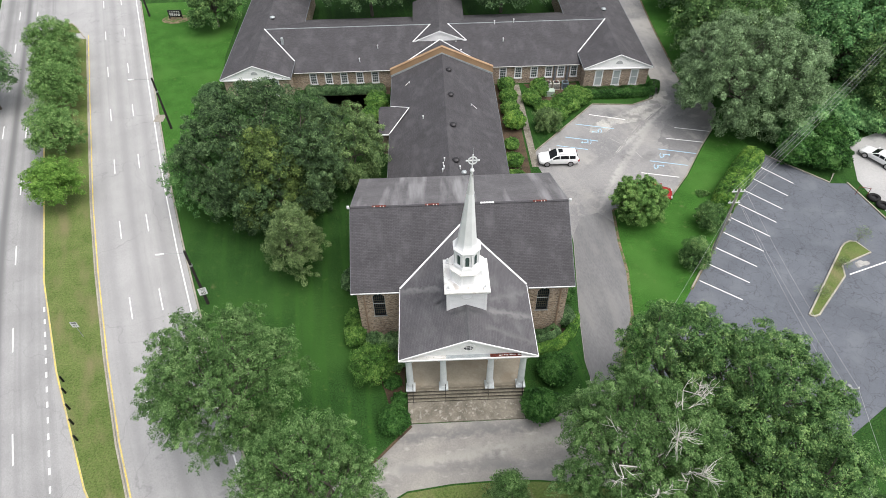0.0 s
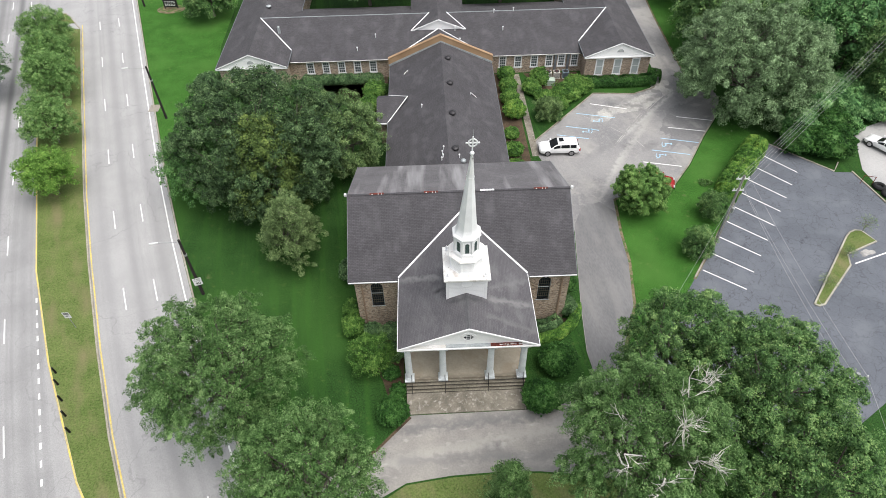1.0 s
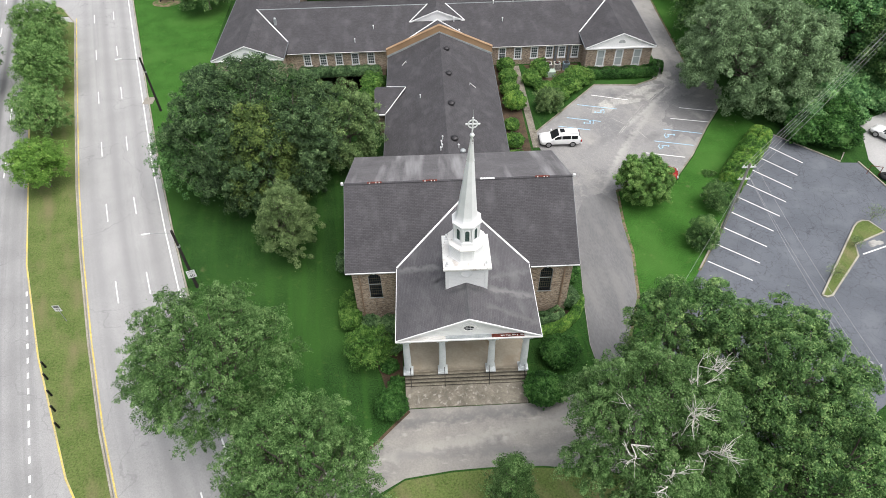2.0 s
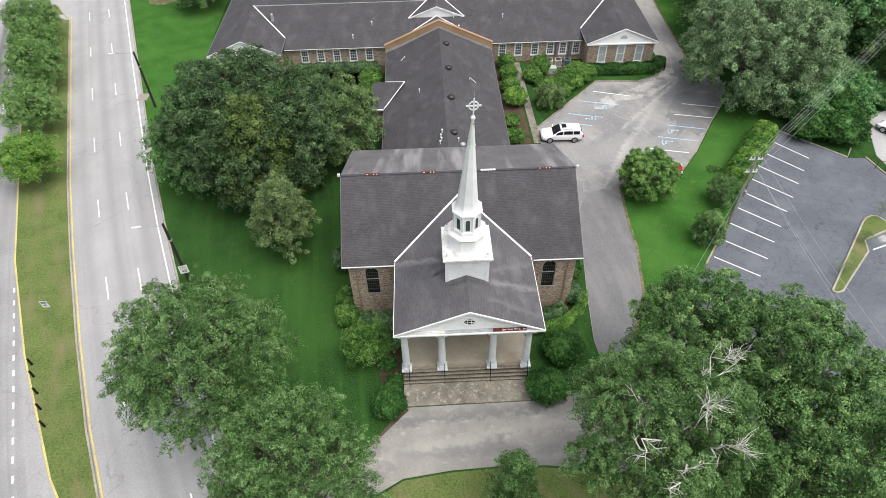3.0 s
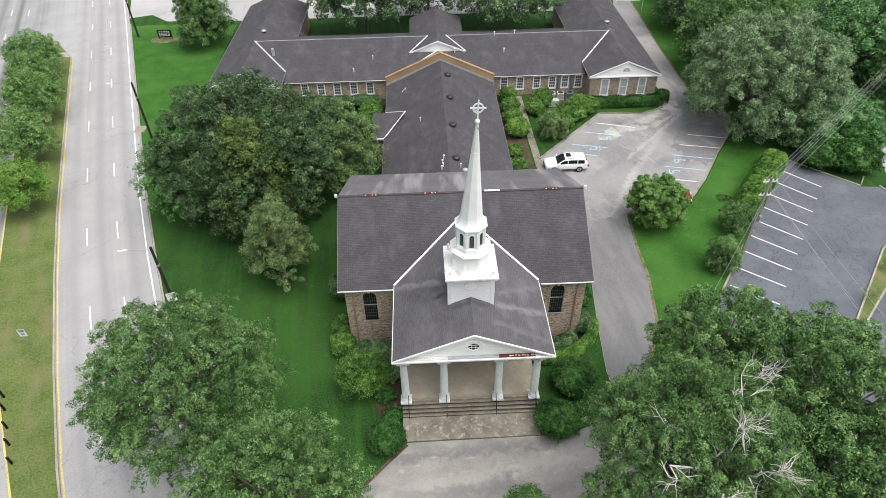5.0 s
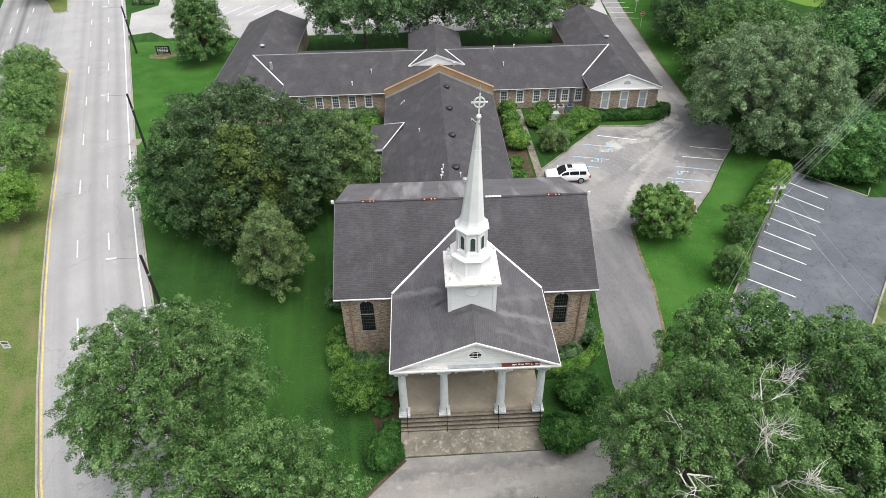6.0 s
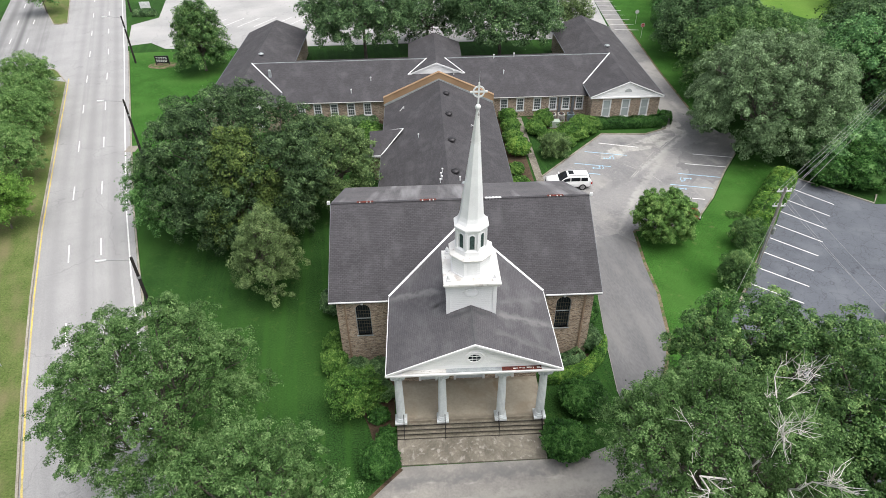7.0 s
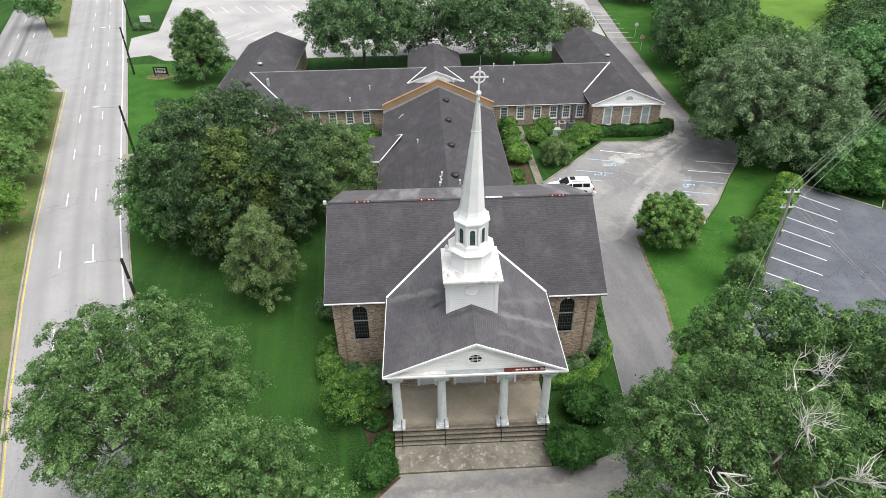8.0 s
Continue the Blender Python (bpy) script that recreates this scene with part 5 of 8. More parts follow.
for k in range(5):
    z = 10.12 + k * 0.115
    h = 0.4 * math.sqrt(max(0.05, 1 - ((z - 10.35) / 0.33) ** 2))
    part("slat", slab(B(), [(TX - h, TY - 1.1, z), (TX + h, TY - 1.1, z), (TX + h, TY - 1.05, z + 0.06), (TX - h, TY - 1.05, z + 0.06)], 0.015), M["white"], lv)
for sx in (-1, 1):
    for sy in (-1, 1):
        u = new("finial")
        u.parent, u.location = tower, (TX + sx * 1.4, TY + sy * 1.4, 11.58)
        u["label"] = "white turned corner finial"
        part("block", box(B(), -0.15, 0.15, -0.15, 0.15, 0, 0.16), M["white"], u)
        part("urn", lathe(B(), [(0.05, 0.16), (0.1, 0.24), (0.12, 0.34), (0.06, 0.44), (0.02, 0.52)], 10), M["white"], u, smooth=True)
bm = B()
ring8(bm, [(1.22, 11.56), (1.22, 11.66), (1.17, 11.7), (1.17, 12.85)])
part("octagon_stage", bm, M["siding"], tower, "white boarded octagonal stage")
part("panel", box(B(), TX - 0.32, TX + 0.32, TY - 1.19, TY - 1.16, 11.85, 12.7), M["white"], tower)
bm = B()
ring8(bm, [(1.17, 12.83), (1.3, 12.9), (1.34, 12.98), (1.3, 13.03), (1.0, 13.06)])
part("stage_cornice", bm, M["weathered"], tower)
bm = B()
ring8(bm, [(0.96, 13.04), (0.96, 13.36), (0.88, 13.42), (0.84, 13.44), (0.84, 14.7)])
part("lantern", bm, M["white"], tower, "octagonal belfry with arched louvred openings")
for k in range(8):
    a = k * math.tau / 8 - math.pi / 2
    rot = Matrix.Translation((TX, TY, 0)) @ Matrix.Rotation(a + math.pi / 2, 4, "Z")
    o = part("opening", arched(B(), -0.15, 0.15, 13.52, 14.52, -0.865, 0.02), M["louvre"], tower, "dark green louvred arched opening")
    o.matrix_local = rot
    o = part("architrave", arch_ring(B(), -0.15, 0.15, 13.52, 14.52, -0.89, -0.84, 0.05), M["white"], tower)
    o.matrix_local = rot
    o = part("pilaster", box(B(), -0.07, 0.07, -0.055, 0.055, 13.42, 14.7), M["white"], tower)
    c = 0.87 / math.cos(math.pi / 8)
    o.matrix_local = Matrix.Translation((TX + c * math.cos(a + math.pi / 8), TY + c * math.sin(a + math.pi / 8), 0)) @ Matrix.Rotation(a + math.pi / 8 + math.pi / 2, 4, "Z")
bm = B()
ring8(bm, [(0.87, 14.66), (0.92, 14.72), (0.94, 14.82), (1.02, 14.88), (1.02, 14.98), (0.97, 15.02)])
part("lantern_cornice", bm, M["white"], tower)
bm = B()
ring8(bm, [(0.98, 15.0), (0.86, 15.12), (0.76, 15.3), (0.69, 15.55), (0.39, 18.6), (0.24, 20.2)])
part("spire", lean(bm), M["white"], tower, "tall tapering white octagonal spire")
M["spire_worn"] = mat("peeling_spire_paint", (0.79, 0.79, 0.78), (0.7, 0.7, 0.69), 1.2, 0.55, fine=10, fine_amount=0.06)
overlay(M["spire_worn"], "noise", (0.28, 0.26, 0.24), 0.9, 7.0, 0.64, 0.68, (1, 1, 0.6), 5)
bm = B()
ring8(bm, [(0.245, 20.18), (0.265, 20.2), (0.245, 20.24), (0.07, 22.05)])
part("spire_tip", lean(bm), M["spire_worn"], tower, "spire tip with peeling white paint")
part("ball", lean(lathe(B(), [(0.03, 21.98), (0.11, 22.03), (0.155, 22.14), (0.11, 22.25), (0.03, 22.3)], 14, (TX, TY, 0))), M["white"], tower, "white ball", smooth=True)
cr = new("cross")
cr.parent = tower
cr["label"] = "white ringed cross on the spire"
X = TX
part("shaft", lean(box(B(), X - 0.04, X + 0.04, TY - 0.04, TY + 0.04, 22.27, 23.42)), M["white"], cr)
part("arm", lean(box(B(), X - 0.44, X + 0.44, TY - 0.035, TY + 0.035, 22.91, 22.99)), M["white"], cr)
bm = B()
for k in range(24):
    a, b = k * math.tau / 24, (k + 1) * math.tau / 24
    q = [(X + r * math.cos(t), 22.95 + r * math.sin(t)) for r, t in ((0.24, a), (0.31, a), (0.31, b), (0.24, b))]
    v = [bm.verts.new((p[0], TY - 0.03, p[1])) for p in q] + [bm.verts.new((p[0], TY + 0.03, p[1])) for p in q]
    for fc in ((0, 1, 2, 3), (7, 6, 5, 4), (1, 5, 6, 2), (3, 7, 4, 0)):
        bm.faces.new([v[i] for i in fc])
bmesh.ops.recalc_face_normals(bm, faces=bm.faces)
part("ring", lean(bm), M["white"], cr)
part("lightning_rod", lean(tube(B(), (X, TY, 23.4), (X, TY, 24.0), 0.012, 0.006, 6)), M["grey_metal"], cr)


# ---- hall wing behind the church ----
hall = thing("hall_wing", (0, 0, 0), "long brick hall with a dark shingled gable roof and parapet end", "building")
HX0, HX1, HC = -7.45, 6.15, -0.62
HY0, HY1, HZE, HZR = 19.5, 46.9, 3.3, 6.55
gable_roof_y("roof", hall, HX0, HX1, HY0, HY1, HZE, HZR, "dark grey shingled hall slope", cx=HC)
part("wall", box(B(), HX0 + 0.4, HX0 + 0.75, WY1, HY1, 0, HZE + 0.05), M["brick"], hall, "brown brick side wall")
part("wall", box(B(), HX1 - 0.75, HX1 - 0.4, WY1, HY1, 0, HZE + 0.05), M["brick"], hall, "brown brick side wall")
for x0, x1 in ((HX0 - 0.05, HX0), (HX1, HX1 + 0.05)):
    part("gutter", box(B(), x0, x1, 21.3, HY1, HZE - 0.1, HZE - 0.02), M["duct"], hall, "grey gutter")


def gable_face(bm, x0, x1, cx, y0, y1, ze, zr, drop):
    """A band that follows a gable, drop metres deep."""
    for a, za, b, zb in ((x0, ze, cx, zr), (cx, zr, x1, ze)):
        q = [(a, za - drop), (b, zb - drop), (b, zb), (a, za)]
        f = [bm.verts.new((p[0], y0, p[1])) for p in q]
        g = [bm.verts.new((p[0], y1, p[1])) for p in q]
        bm.faces.new(f)
        bm.faces.new(g[::-1])
        for i in range(4):
            j = (i + 1) % 4
            bm.faces.new((f[j], f[i], g[i], g[j]))
    return bm


PZ, PA = 4.35, 7.5
part("parapet", gable_face(B(), HX0 - 0.15, HX1 + 0.1, HC, HY1, HY1 + 0.4, PZ, PA, 1.35), M["tan_cap"], hall, "tan painted parapet gable")
part("parapet_wall", gable_face(B(), HX0 + 0.3, HX1 - 0.35, HC, HY1 + 0.06, HY1 + 0.34, PZ - 1.3, PA - 1.3, 3.2), M["brick"], hall)
part("parapet_coping", gable_face(B(), HX0 - 0.2, HX1 + 0.15, HC, HY1 - 0.05, HY1 + 0.45, PZ + 0.03, PA + 0.03, 0.04), M["tan_cap"], hall, "thin tan coping")
part("parapet_flashing", gable_face(B(), HX0 - 0.12, HX1 + 0.07, HC, HY1 - 0.06, HY1 - 0.003, PZ - 0.78, PA - 0.78, 0.28), M["grey_metal"], hall, "pale grey base flashing")
for i, y in enumerate((24.6, 31.1, 37.4, 43.2)):
    v = new("roof_vent")
    v.parent, v.location = hall, (HC + 0.75, y, HZR - 0.75 * (HZR - HZE) / (HX1 - HC))
    v["label"] = "dark domed metal roof vent"
    part("collar", lathe(B(), [(0.34, -0.05), (0.3, 0.12)], 14), M["vent"], v)
    part("hood", lathe(B(), [(0.3, 0.1), (0.42, 0.14), (0.4, 0.24), (0.28, 0.34), (0.1, 0.39)], 16), M["vent"], v, smooth=True)


def stack(parent, x, y, z, h=0.4, r=0.05, cap=True):
    s = new("vent_pipe")
    s.parent, s.location = parent, (x, y, z)
    s["label"] = "small white roof pipe"
    part("pipe", tube(B(), (0, 0, -0.1), (0, 0, h), r), M["white"], s)
    if cap:
        part("cap", lathe(B(), [(r * 1.2, h - 0.02), (r * 2, h + 0.02), (r * 1.6, h + 0.1)], 10), M["white"], s)


def hz(x):
    return HZR - abs(x - HC) * (HZR - HZE) / (HX1 - HC if x > HC else HC - HX0)


for x, y in ((-1.2, 23.2), (-1.25, 23.8), (-1.1, 24.5), (-1.35, 22.8), (0.5, 23.4), (-3.3, 34.0)):
    stack(hall, x, y, hz(x), 0.35)
part("turbine", lathe(B(), [(0.2, hz(0.9)), (0.3, hz(0.9) + 0.1), (0.28, hz(0.9) + 0.25), (0.1, hz(0.9) + 0.35)], 14, (0.9, 22.9, 0)), M["grey_metal"], hall, "grey round roof vent", smooth=True)
for x, y, d in ((-5.0, 43.3, 0.5), (-6.9, 38.9, 0.4), (2.6, 36.8, -0.7)):
    bm = B()
    tube(bm, (x, y, hz(x)), (x, y, hz(x) + 0.28), 0.03)
    tube(bm, (x, y, hz(x) + 0.28), (x - d, y - 0.35, hz(x - d) + 0.12), 0.03)
    part("mast_arm", bm, M["white"], hall, "bent white roof bracket")
# side porch
part("porch_roof", slab(B(), [(-8.75, 34.0, 3.25), (HX0 + 0.02, 34.0, 3.25), (-5.0, 36.9, 4.95), (-8.75, 36.9, 4.75)], 0.15), M["roof"], hall, "small shingled side porch roof")
part("porch_roof", slab(B(), [(-8.75, 36.9, 4.75), (-5.0, 36.9, 4.95), (HX0 + 0.02, 39.9, 3.25), (-8.75, 39.9, 3.25)], 0.15), M["roof"], hall, "small shingled side porch roof")
for a, b in (((HX0, 34.0, 3.27), (-5.0, 36.9, 4.97)), ((HX0, 39.9, 3.27), (-5.0, 36.9, 4.97))):
    part("valley_flashing", tube(B(), a, b, 0.06, n=6), M["white"], hall, "white metal valley strip")
part("porch_wall", box(B(), -8.4, HX0 + 0.4, 34.3, 39.6, 0, 3.15), M["brick"], hall, "brown brick porch wall")
part("porch_gutter", box(B(), -8.82, HX0, 33.9, 34.0, 3.08, 3.25), M["white"], hall)

# ---- classroom building ----
school = thing("classroom_building", (0, 0, 0), "low brick classroom building with dark shingled wings", "building")
CY0, CYR, CY1, CZE, CZR = 49.4, 57.3, 65.2, 2.95, 5.5
EX0, EX1, ERX, EY0, EY1 = 18.65, 28.1, 23.4, 47.0, 75.2
WX_0, WX_1, WRX, WYA, WYB = -30.6, -21.1, -25.85, 47.0, 77.0
SZE, SZR = 3.6, 5.5
part("roof", slab(B(), [(WRX, CY0, CZE), (ERX, CY0, CZE), (ERX, CYR, CZR), (WRX, CYR, CZR)], 0.18), M["roof"], school, "dark shingled front slope of the cross wing")
part("roof", slab(B(), [(WRX, CYR, CZR), (ERX, CYR, CZR), (ERX, CY1, CZE), (WRX, CY1, CZE)], 0.18), M["roof"], school, "dark shingled back slope of the cross wing")
gable_roof_y("roof", school, EX0, EX1, EY0, EY1, SZE, SZR + 0.02, "dark shingled slope of the end wing", cx=ERX)
gable_roof_y("roof", school, WX_0, WX_1, WYA, WYB, SZE, SZR + 0.02, "dark shingled slope of the end wing", cx=WRX)
SW_E = [(c - 0.43, c + 0.43, 0.95, 2.45) for c in (8.0, 10.15, 12.4, 14.48, 16.2, 18.0)]
SW_W = [(c - 0.43, c + 0.43, 0.95, 2.45) for c in (-18.6, -16.45, -14.3, -12.1, -9.95)]
part("wall", wall_x(B(), EX0 - 13.0, EX0 + 0.5, CY0 + 0.4, CY0 + 0.7, 0, CZE + 0.1, SW_E), M["brick"], school, "brown brick front wall of the cross wing")
part("wall", wall_x(B(), WX_1 - 0.5, HX0 - 0.1, CY0 + 0.4, CY0 + 0.7, 0, CZE + 0.1, SW_W), M["brick"], school, "brown brick front wall of the cross wing")
part("wall", box(B(), WX_1, EX0, CY1 - 0.7, CY1 - 0.4, 0, CZE + 0.1), M["brick"], school, "brown brick back wall")
E_WIN = [(c - 0.46, c + 0.46, 0.85, 2.95) for c in (20.95, 23.4, 25.85)]
W_WIN = [(c - 0.46, c + 0.46, 0.85, 2.95) for c in (-28.3, -25.85, -23.4)]
for x0, x1, y0, y1, wins in ((EX0, EX1, EY0, EY1, E_WIN), (WX_0, WX_1, WYA, WYB, W_WIN)):
    part("wall", wall_x(B(), x0 + 0.35, x1 - 0.35, y0 + 0.35, y0 + 0.65, 0, SZE - 0.05, wins), M["brick"], school, "brown brick end wall")
    part("wall", box(B(), x0 + 0.35, x0 + 0.65, y0 + 0.65, y1 - 0.35, 0, SZE + 0.05), M["brick"], school, "brown brick side wall")
    part("wall", box(B(), x1 - 0.65, x1 - 0.35, y0 + 0.65, y1 - 0.35, 0, SZE + 0.05), M["brick"], school, "brown brick side wall")
    rx = ERX if x0 > 0 else WRX
    for yy in (y0 + 0.1, y1 - 0.3):
        bm = B()
        q = [(x0 + 0.1, SZE - 0.08), (x1 - 0.1, SZE - 0.08), (rx, SZR - 0.1)]
        f = [bm.verts.new((p[0], yy, p[1])) for p in q]
        g = [bm.verts.new((p[0], yy + 0.2, p[1])) for p in q]
        bm.faces.new(f)
        bm.faces.new(g[::-1])
        for i in range(3):
            bm.faces.new((f[(i + 1) % 3], f[i], g[i], g[(i + 1) % 3]))
        part("pediment", bm, M["siding"], school, "white boarded gable")
    part("wall", box(B(), x0 + 0.65, x1 - 0.65, y1 - 0.65, y1 - 0.35, 0, SZE), M["brick"], school, "brown brick back wall")
    part("cornice", box(B(), x0, x1, y0 - 0.05, y0 + 0.35, SZE - 0.22, SZE - 0.06), M["white"], school, "white cornice board")
    part("raking_cornice", gable_face(B(), x0, x1, rx, y0 - 0.07, y0 + 0.0, SZE + 0.03, SZR + 0.05, 0.15), M["white"], school, "white raking cornice")
    bm = B()
    fan = [(rx + 0.45 * math.cos(math.pi * k / 12), SZE + 0.55 + 0.45 * math.sin(math.pi * k / 12)) for k in range(13)]
    f = [bm.verts.new((p[0], y0 + 0.07, p[1])) for p in fan]
    g = [bm.verts.new((p[0], y0 + 0.1, p[1])) for p in fan]
    bm.faces.new(f)
    for i in range(13):
        j = (i + 1) % 13
        bm.faces.new((f[j], f[i], g[i], g[j]))
    part("fan_louvre", bm, M["curtain"], school, "half-round gable louvre")
    for xx in (x0 - 0.08, x1):
        part("gutter", box(B(), xx, xx + 0.08, y0, y1, SZE - 0.12, SZE + 0.0), M["duct"], school, "grey gutter")
for x0, x1 in ((WX_1, HX0 - 0.25), (HX1 + 0.2, EX0)):
    part("gutter", box(B(), x0, x1, CY0 - 0.07, CY0, CZE - 0.1, CZE - 0.03), M["weathered"], school, "dull white gutter")
CS = (CZR - CZE) / (CYR - CY0)
vy = CY0 + (SZE - CZE) / CS
for x, rx in ((EX0, ERX), (WX_1, WRX)):
    part("valley_flashing", tube(B(), (x, vy, SZE + 0.03), (rx, CYR, CZR + 0.05), 0.09, n=6), M["white"], school, "white metal valley strip")
part("ridge_cap", box(B(), WRX, ERX, CYR - 0.06, CYR + 0.06, CZR - 0.02, CZR + 0.04), M["grey_metal"], school)


def sash_window(parent, x0, x1, z0, z1, y, blind="pale_pane", bars=True):
    w = new("window")
    w.parent = parent
    w["label"] = "white sash window with small panes"
    x0, x1 = x0 + 0.05, x1 - 0.05
    bm = B()
    f = 0.15
    box(bm, x0 - f, x0, y - 0.05, y + 0.12, z0 - f, z1 + f)
    box(bm, x1, x1 + f, y - 0.05, y + 0.12, z0 - f, z1 + f)
    box(bm, x0, x1, y - 0.05, y + 0.12, z1, z1 + f)
    part("frame", bm, M["white"], w)
    part("sill", box(B(), x0 - f - 0.04, x1 + f + 0.04, y - 0.1, y + 0.12, z0 - f - 0.05, z0), M["white"], w)
    gl = M[blind] if blind else M["glass"]
    part("pane", box(B(), x0, x1, y + 0.08, y + 0.1, (z0 + z1) / 2, z1), gl, w)
    part("pane", box(B(), x0, x1, y + 0.055, y + 0.075, z0, (z0 + z1) / 2), gl, w)
    for k in (1, 2) if bars else ():
        x = x0 + (x1 - x0) * k / 3
        part("glazing_bar", box(B(), x - 0.011, x + 0.011, y + 0.02, y + 0.048, z0, z1), M["white"], w)
    for k in (1, 2, 3) if bars else (2,):
        z = z0 + (z1 - z0) * k / 4
        part("glazing_bar", box(B(), x0, x1, y + 0.015, y + 0.046, z - (0.03 if k == 2 else 0.016), z + (0.03 if k == 2 else 0.016)), M["white"], w)


for x0, x1, z0, z1 in SW_E + SW_W:
    sash_window(school, x0, x1, z0, z1, CY0 + 0.4)
for x0, x1, z0, z1 in E_WIN:
    sash_window(school, x0, x1, z0, z1, EY0 + 0.35, "white_pane", False)
for x0, x1, z0, z1 in W_WIN:
    sash_window(school, x0, x1, z0, z1, WYA + 0.35)
for x in (15.35, 17.1):
    part("duct", box(B(), x - 0.14, x + 0.14, CY0 + 0.12, CY0 + 0.39, 0.2, CZE - 0.05), M["duct"], school, "grey wall duct")
# middle wing with its small pediment
MX0, MX1, MC, MZE, MZR, MY0, MY1 = -4.55, 3.1, -0.7, 4.5, 6.0, 54.2, 66.9
gable_roof_y("roof", school, MX0, MX1, MY0, MY1, MZE, MZR, "dark shingled slope of the middle wing", cx=MC)
part("wall", box(B(), MX0 + 0.3, MX1 - 0.3, MY0 + 0.5, MY1 - 0.3, 3.0, MZE - 0.05), M["brick"], school)
bm = B()
q = [(MX0 + 0.1, MZE - 0.15), (MX1 - 0.1, MZE - 0.15), (MC, MZR - 0.12)]
f = [bm.verts.new((p[0], MY0 + 0.06, p[1])) for p in q]
g = [bm.verts.new((p[0], MY0 + 0.3, p[1])) for p in q]
bm.faces.new(f)
bm.faces.new(g[::-1])
for i in range(3):
    bm.faces.new((f[(i + 1) % 3], f[i], g[i], g[(i + 1) % 3]))
part("pediment", bm, M["siding"], school, "small white boarded pediment")
part("raking_cornice", gable_face(B(), MX0, MX1, MC, MY0 - 0.07, MY0, MZE + 0.03, MZR + 0.04, 0.2), M["white"], school, "white raking cornice")
part("cornice", box(B(), MX0, MX1, MY0 - 0.05, MY0 + 0.3, MZE - 0.28, MZE - 0.12), M["white"], school)
for x in (MX0, MX1):
    yv = CY0 + (MZE - CZE) / CS
    part("valley_flashing", tube(B(), (x, MY0 - 0.02, MZE + 0.03), (MC + (x - MC) * 0.33, CYR, CZR + 0.06), 0.08, n=6), M["white"], school, "white metal valley strip")
# low link roof behind the parapet
gable_roof_y("roof", school, -6.2, 4.9, HY1 + 0.45, 54.3, 3.15, 4.62, "dark shingled link roof", cx=MC)
for x in (-6.2, 4.9):
    part("valley_flashing", tube(B(), (x, 50.2, 3.2), (MC, 54.3, 4.68), 0.08, n=6), M["white"], school, "white metal valley strip")
for x, y in ((-9.5, 53.2), (-12.0, 51.0), (8.3, 53.8), (2.2, 52.0), (1.6, 54.0), (7.3, 57.0), (10.1, 57.2)):
    stack(school, x, y, CZE + (y - CY0) * CS, 0.45, 0.06)
chim = new("flue")
chim.parent, chim.location = school, (-23.0, 54.6, CZE + 5.2 * CS)
part("pipe", box(B(), -0.18, 0.18, -0.18, 0.18, -0.2, 0.6), M["grey_metal"], chim)
part("cap", lathe(B(), [(0.14, 0.6), (0.2, 0.7), (0.2, 0.85), (0.1, 0.95)], 12), M["grey_metal"], chim)
for x, y, z in ((23.9, 60.5, 5.35), (-25.3, 61.0, 5.35)):
    v = new("roof_vent")
    v.parent, v.location = school, (x, y, z)
    v["label"] = "pale topped round roof vent"
    part("collar", lathe(B(), [(0.3, -0.05), (0.27, 0.12)], 14), M["vent"], v)
    part("hood", lathe(B(), [(0.27, 0.1), (0.38, 0.14), (0.36, 0.24), (0.1, 0.36)], 16), M["grey_metal"], v, smooth=True)


# ---- foliage ----
def leaf_mesh(name, centres, normals, size, material, parent, label="", seed=0, slim=0.56):
    """Many small leaves in one mesh."""
    rng = np.random.default_rng(seed)
    n = len(centres)
    nrm = normals / np.maximum(np.linalg.norm(normals, axis=1, keepdims=True), 1e-6)
    ref = rng.normal(size=(n, 3))
    u = np.cross(nrm, ref)
    u /= np.maximum(np.linalg.norm(u, axis=1, keepdims=True), 1e-6)
    v = np.cross(nrm, u)
    s = np.reshape(size, (-1, 1)) * rng.uniform(0.6, 1.35, size=(n, 1))
    verts = np.empty((n, 3, 3))
    verts[:, 0] = centres - u * s
    verts[:, 1] = centres + u * s * 0.55 - v * s * slim + nrm * s * 0.2
    verts[:, 2] = centres + u * s * 0.75 + v * s * slim - nrm * s * 0.2
    me = bpy.data.meshes.new(name)
    me.vertices.add(n * 3)
    me.vertices.foreach_set("co", verts.reshape(-1))
    me.loops.add(n * 3)
    me.loops.foreach_set("vertex_index", np.arange(n * 3, dtype=np.int32))
    me.polygons.add(n)
    me.polygons.foreach_set("loop_start", np.arange(0, n * 3, 3, dtype=np.int32))
    me.update(calc_edges=True)
    me.materials.append(material)
    ob = new(name, me)
    if parent is not None:
        ob.parent = parent
    if label:
        ob["label"] = label
    return ob


def limb(bm, a, b, r0, r1, rng, bend=0.12, seg=3, n=6):
    a, b = Vector(a), Vector(b)
    pts = [a.lerp(b, i / seg) for i in range(seg + 1)]
    ln = (b - a).length
    for p in pts[1:-1]:
        p += Vector(rng.normal(size=3) * ln * bend * 0.5)
    for i in range(seg):
        tube(bm, pts[i], pts[i + 1], r0 + (r1 - r0) * i / seg, r0 + (r1 - r0) * (i + 1) / seg, n)
    return pts


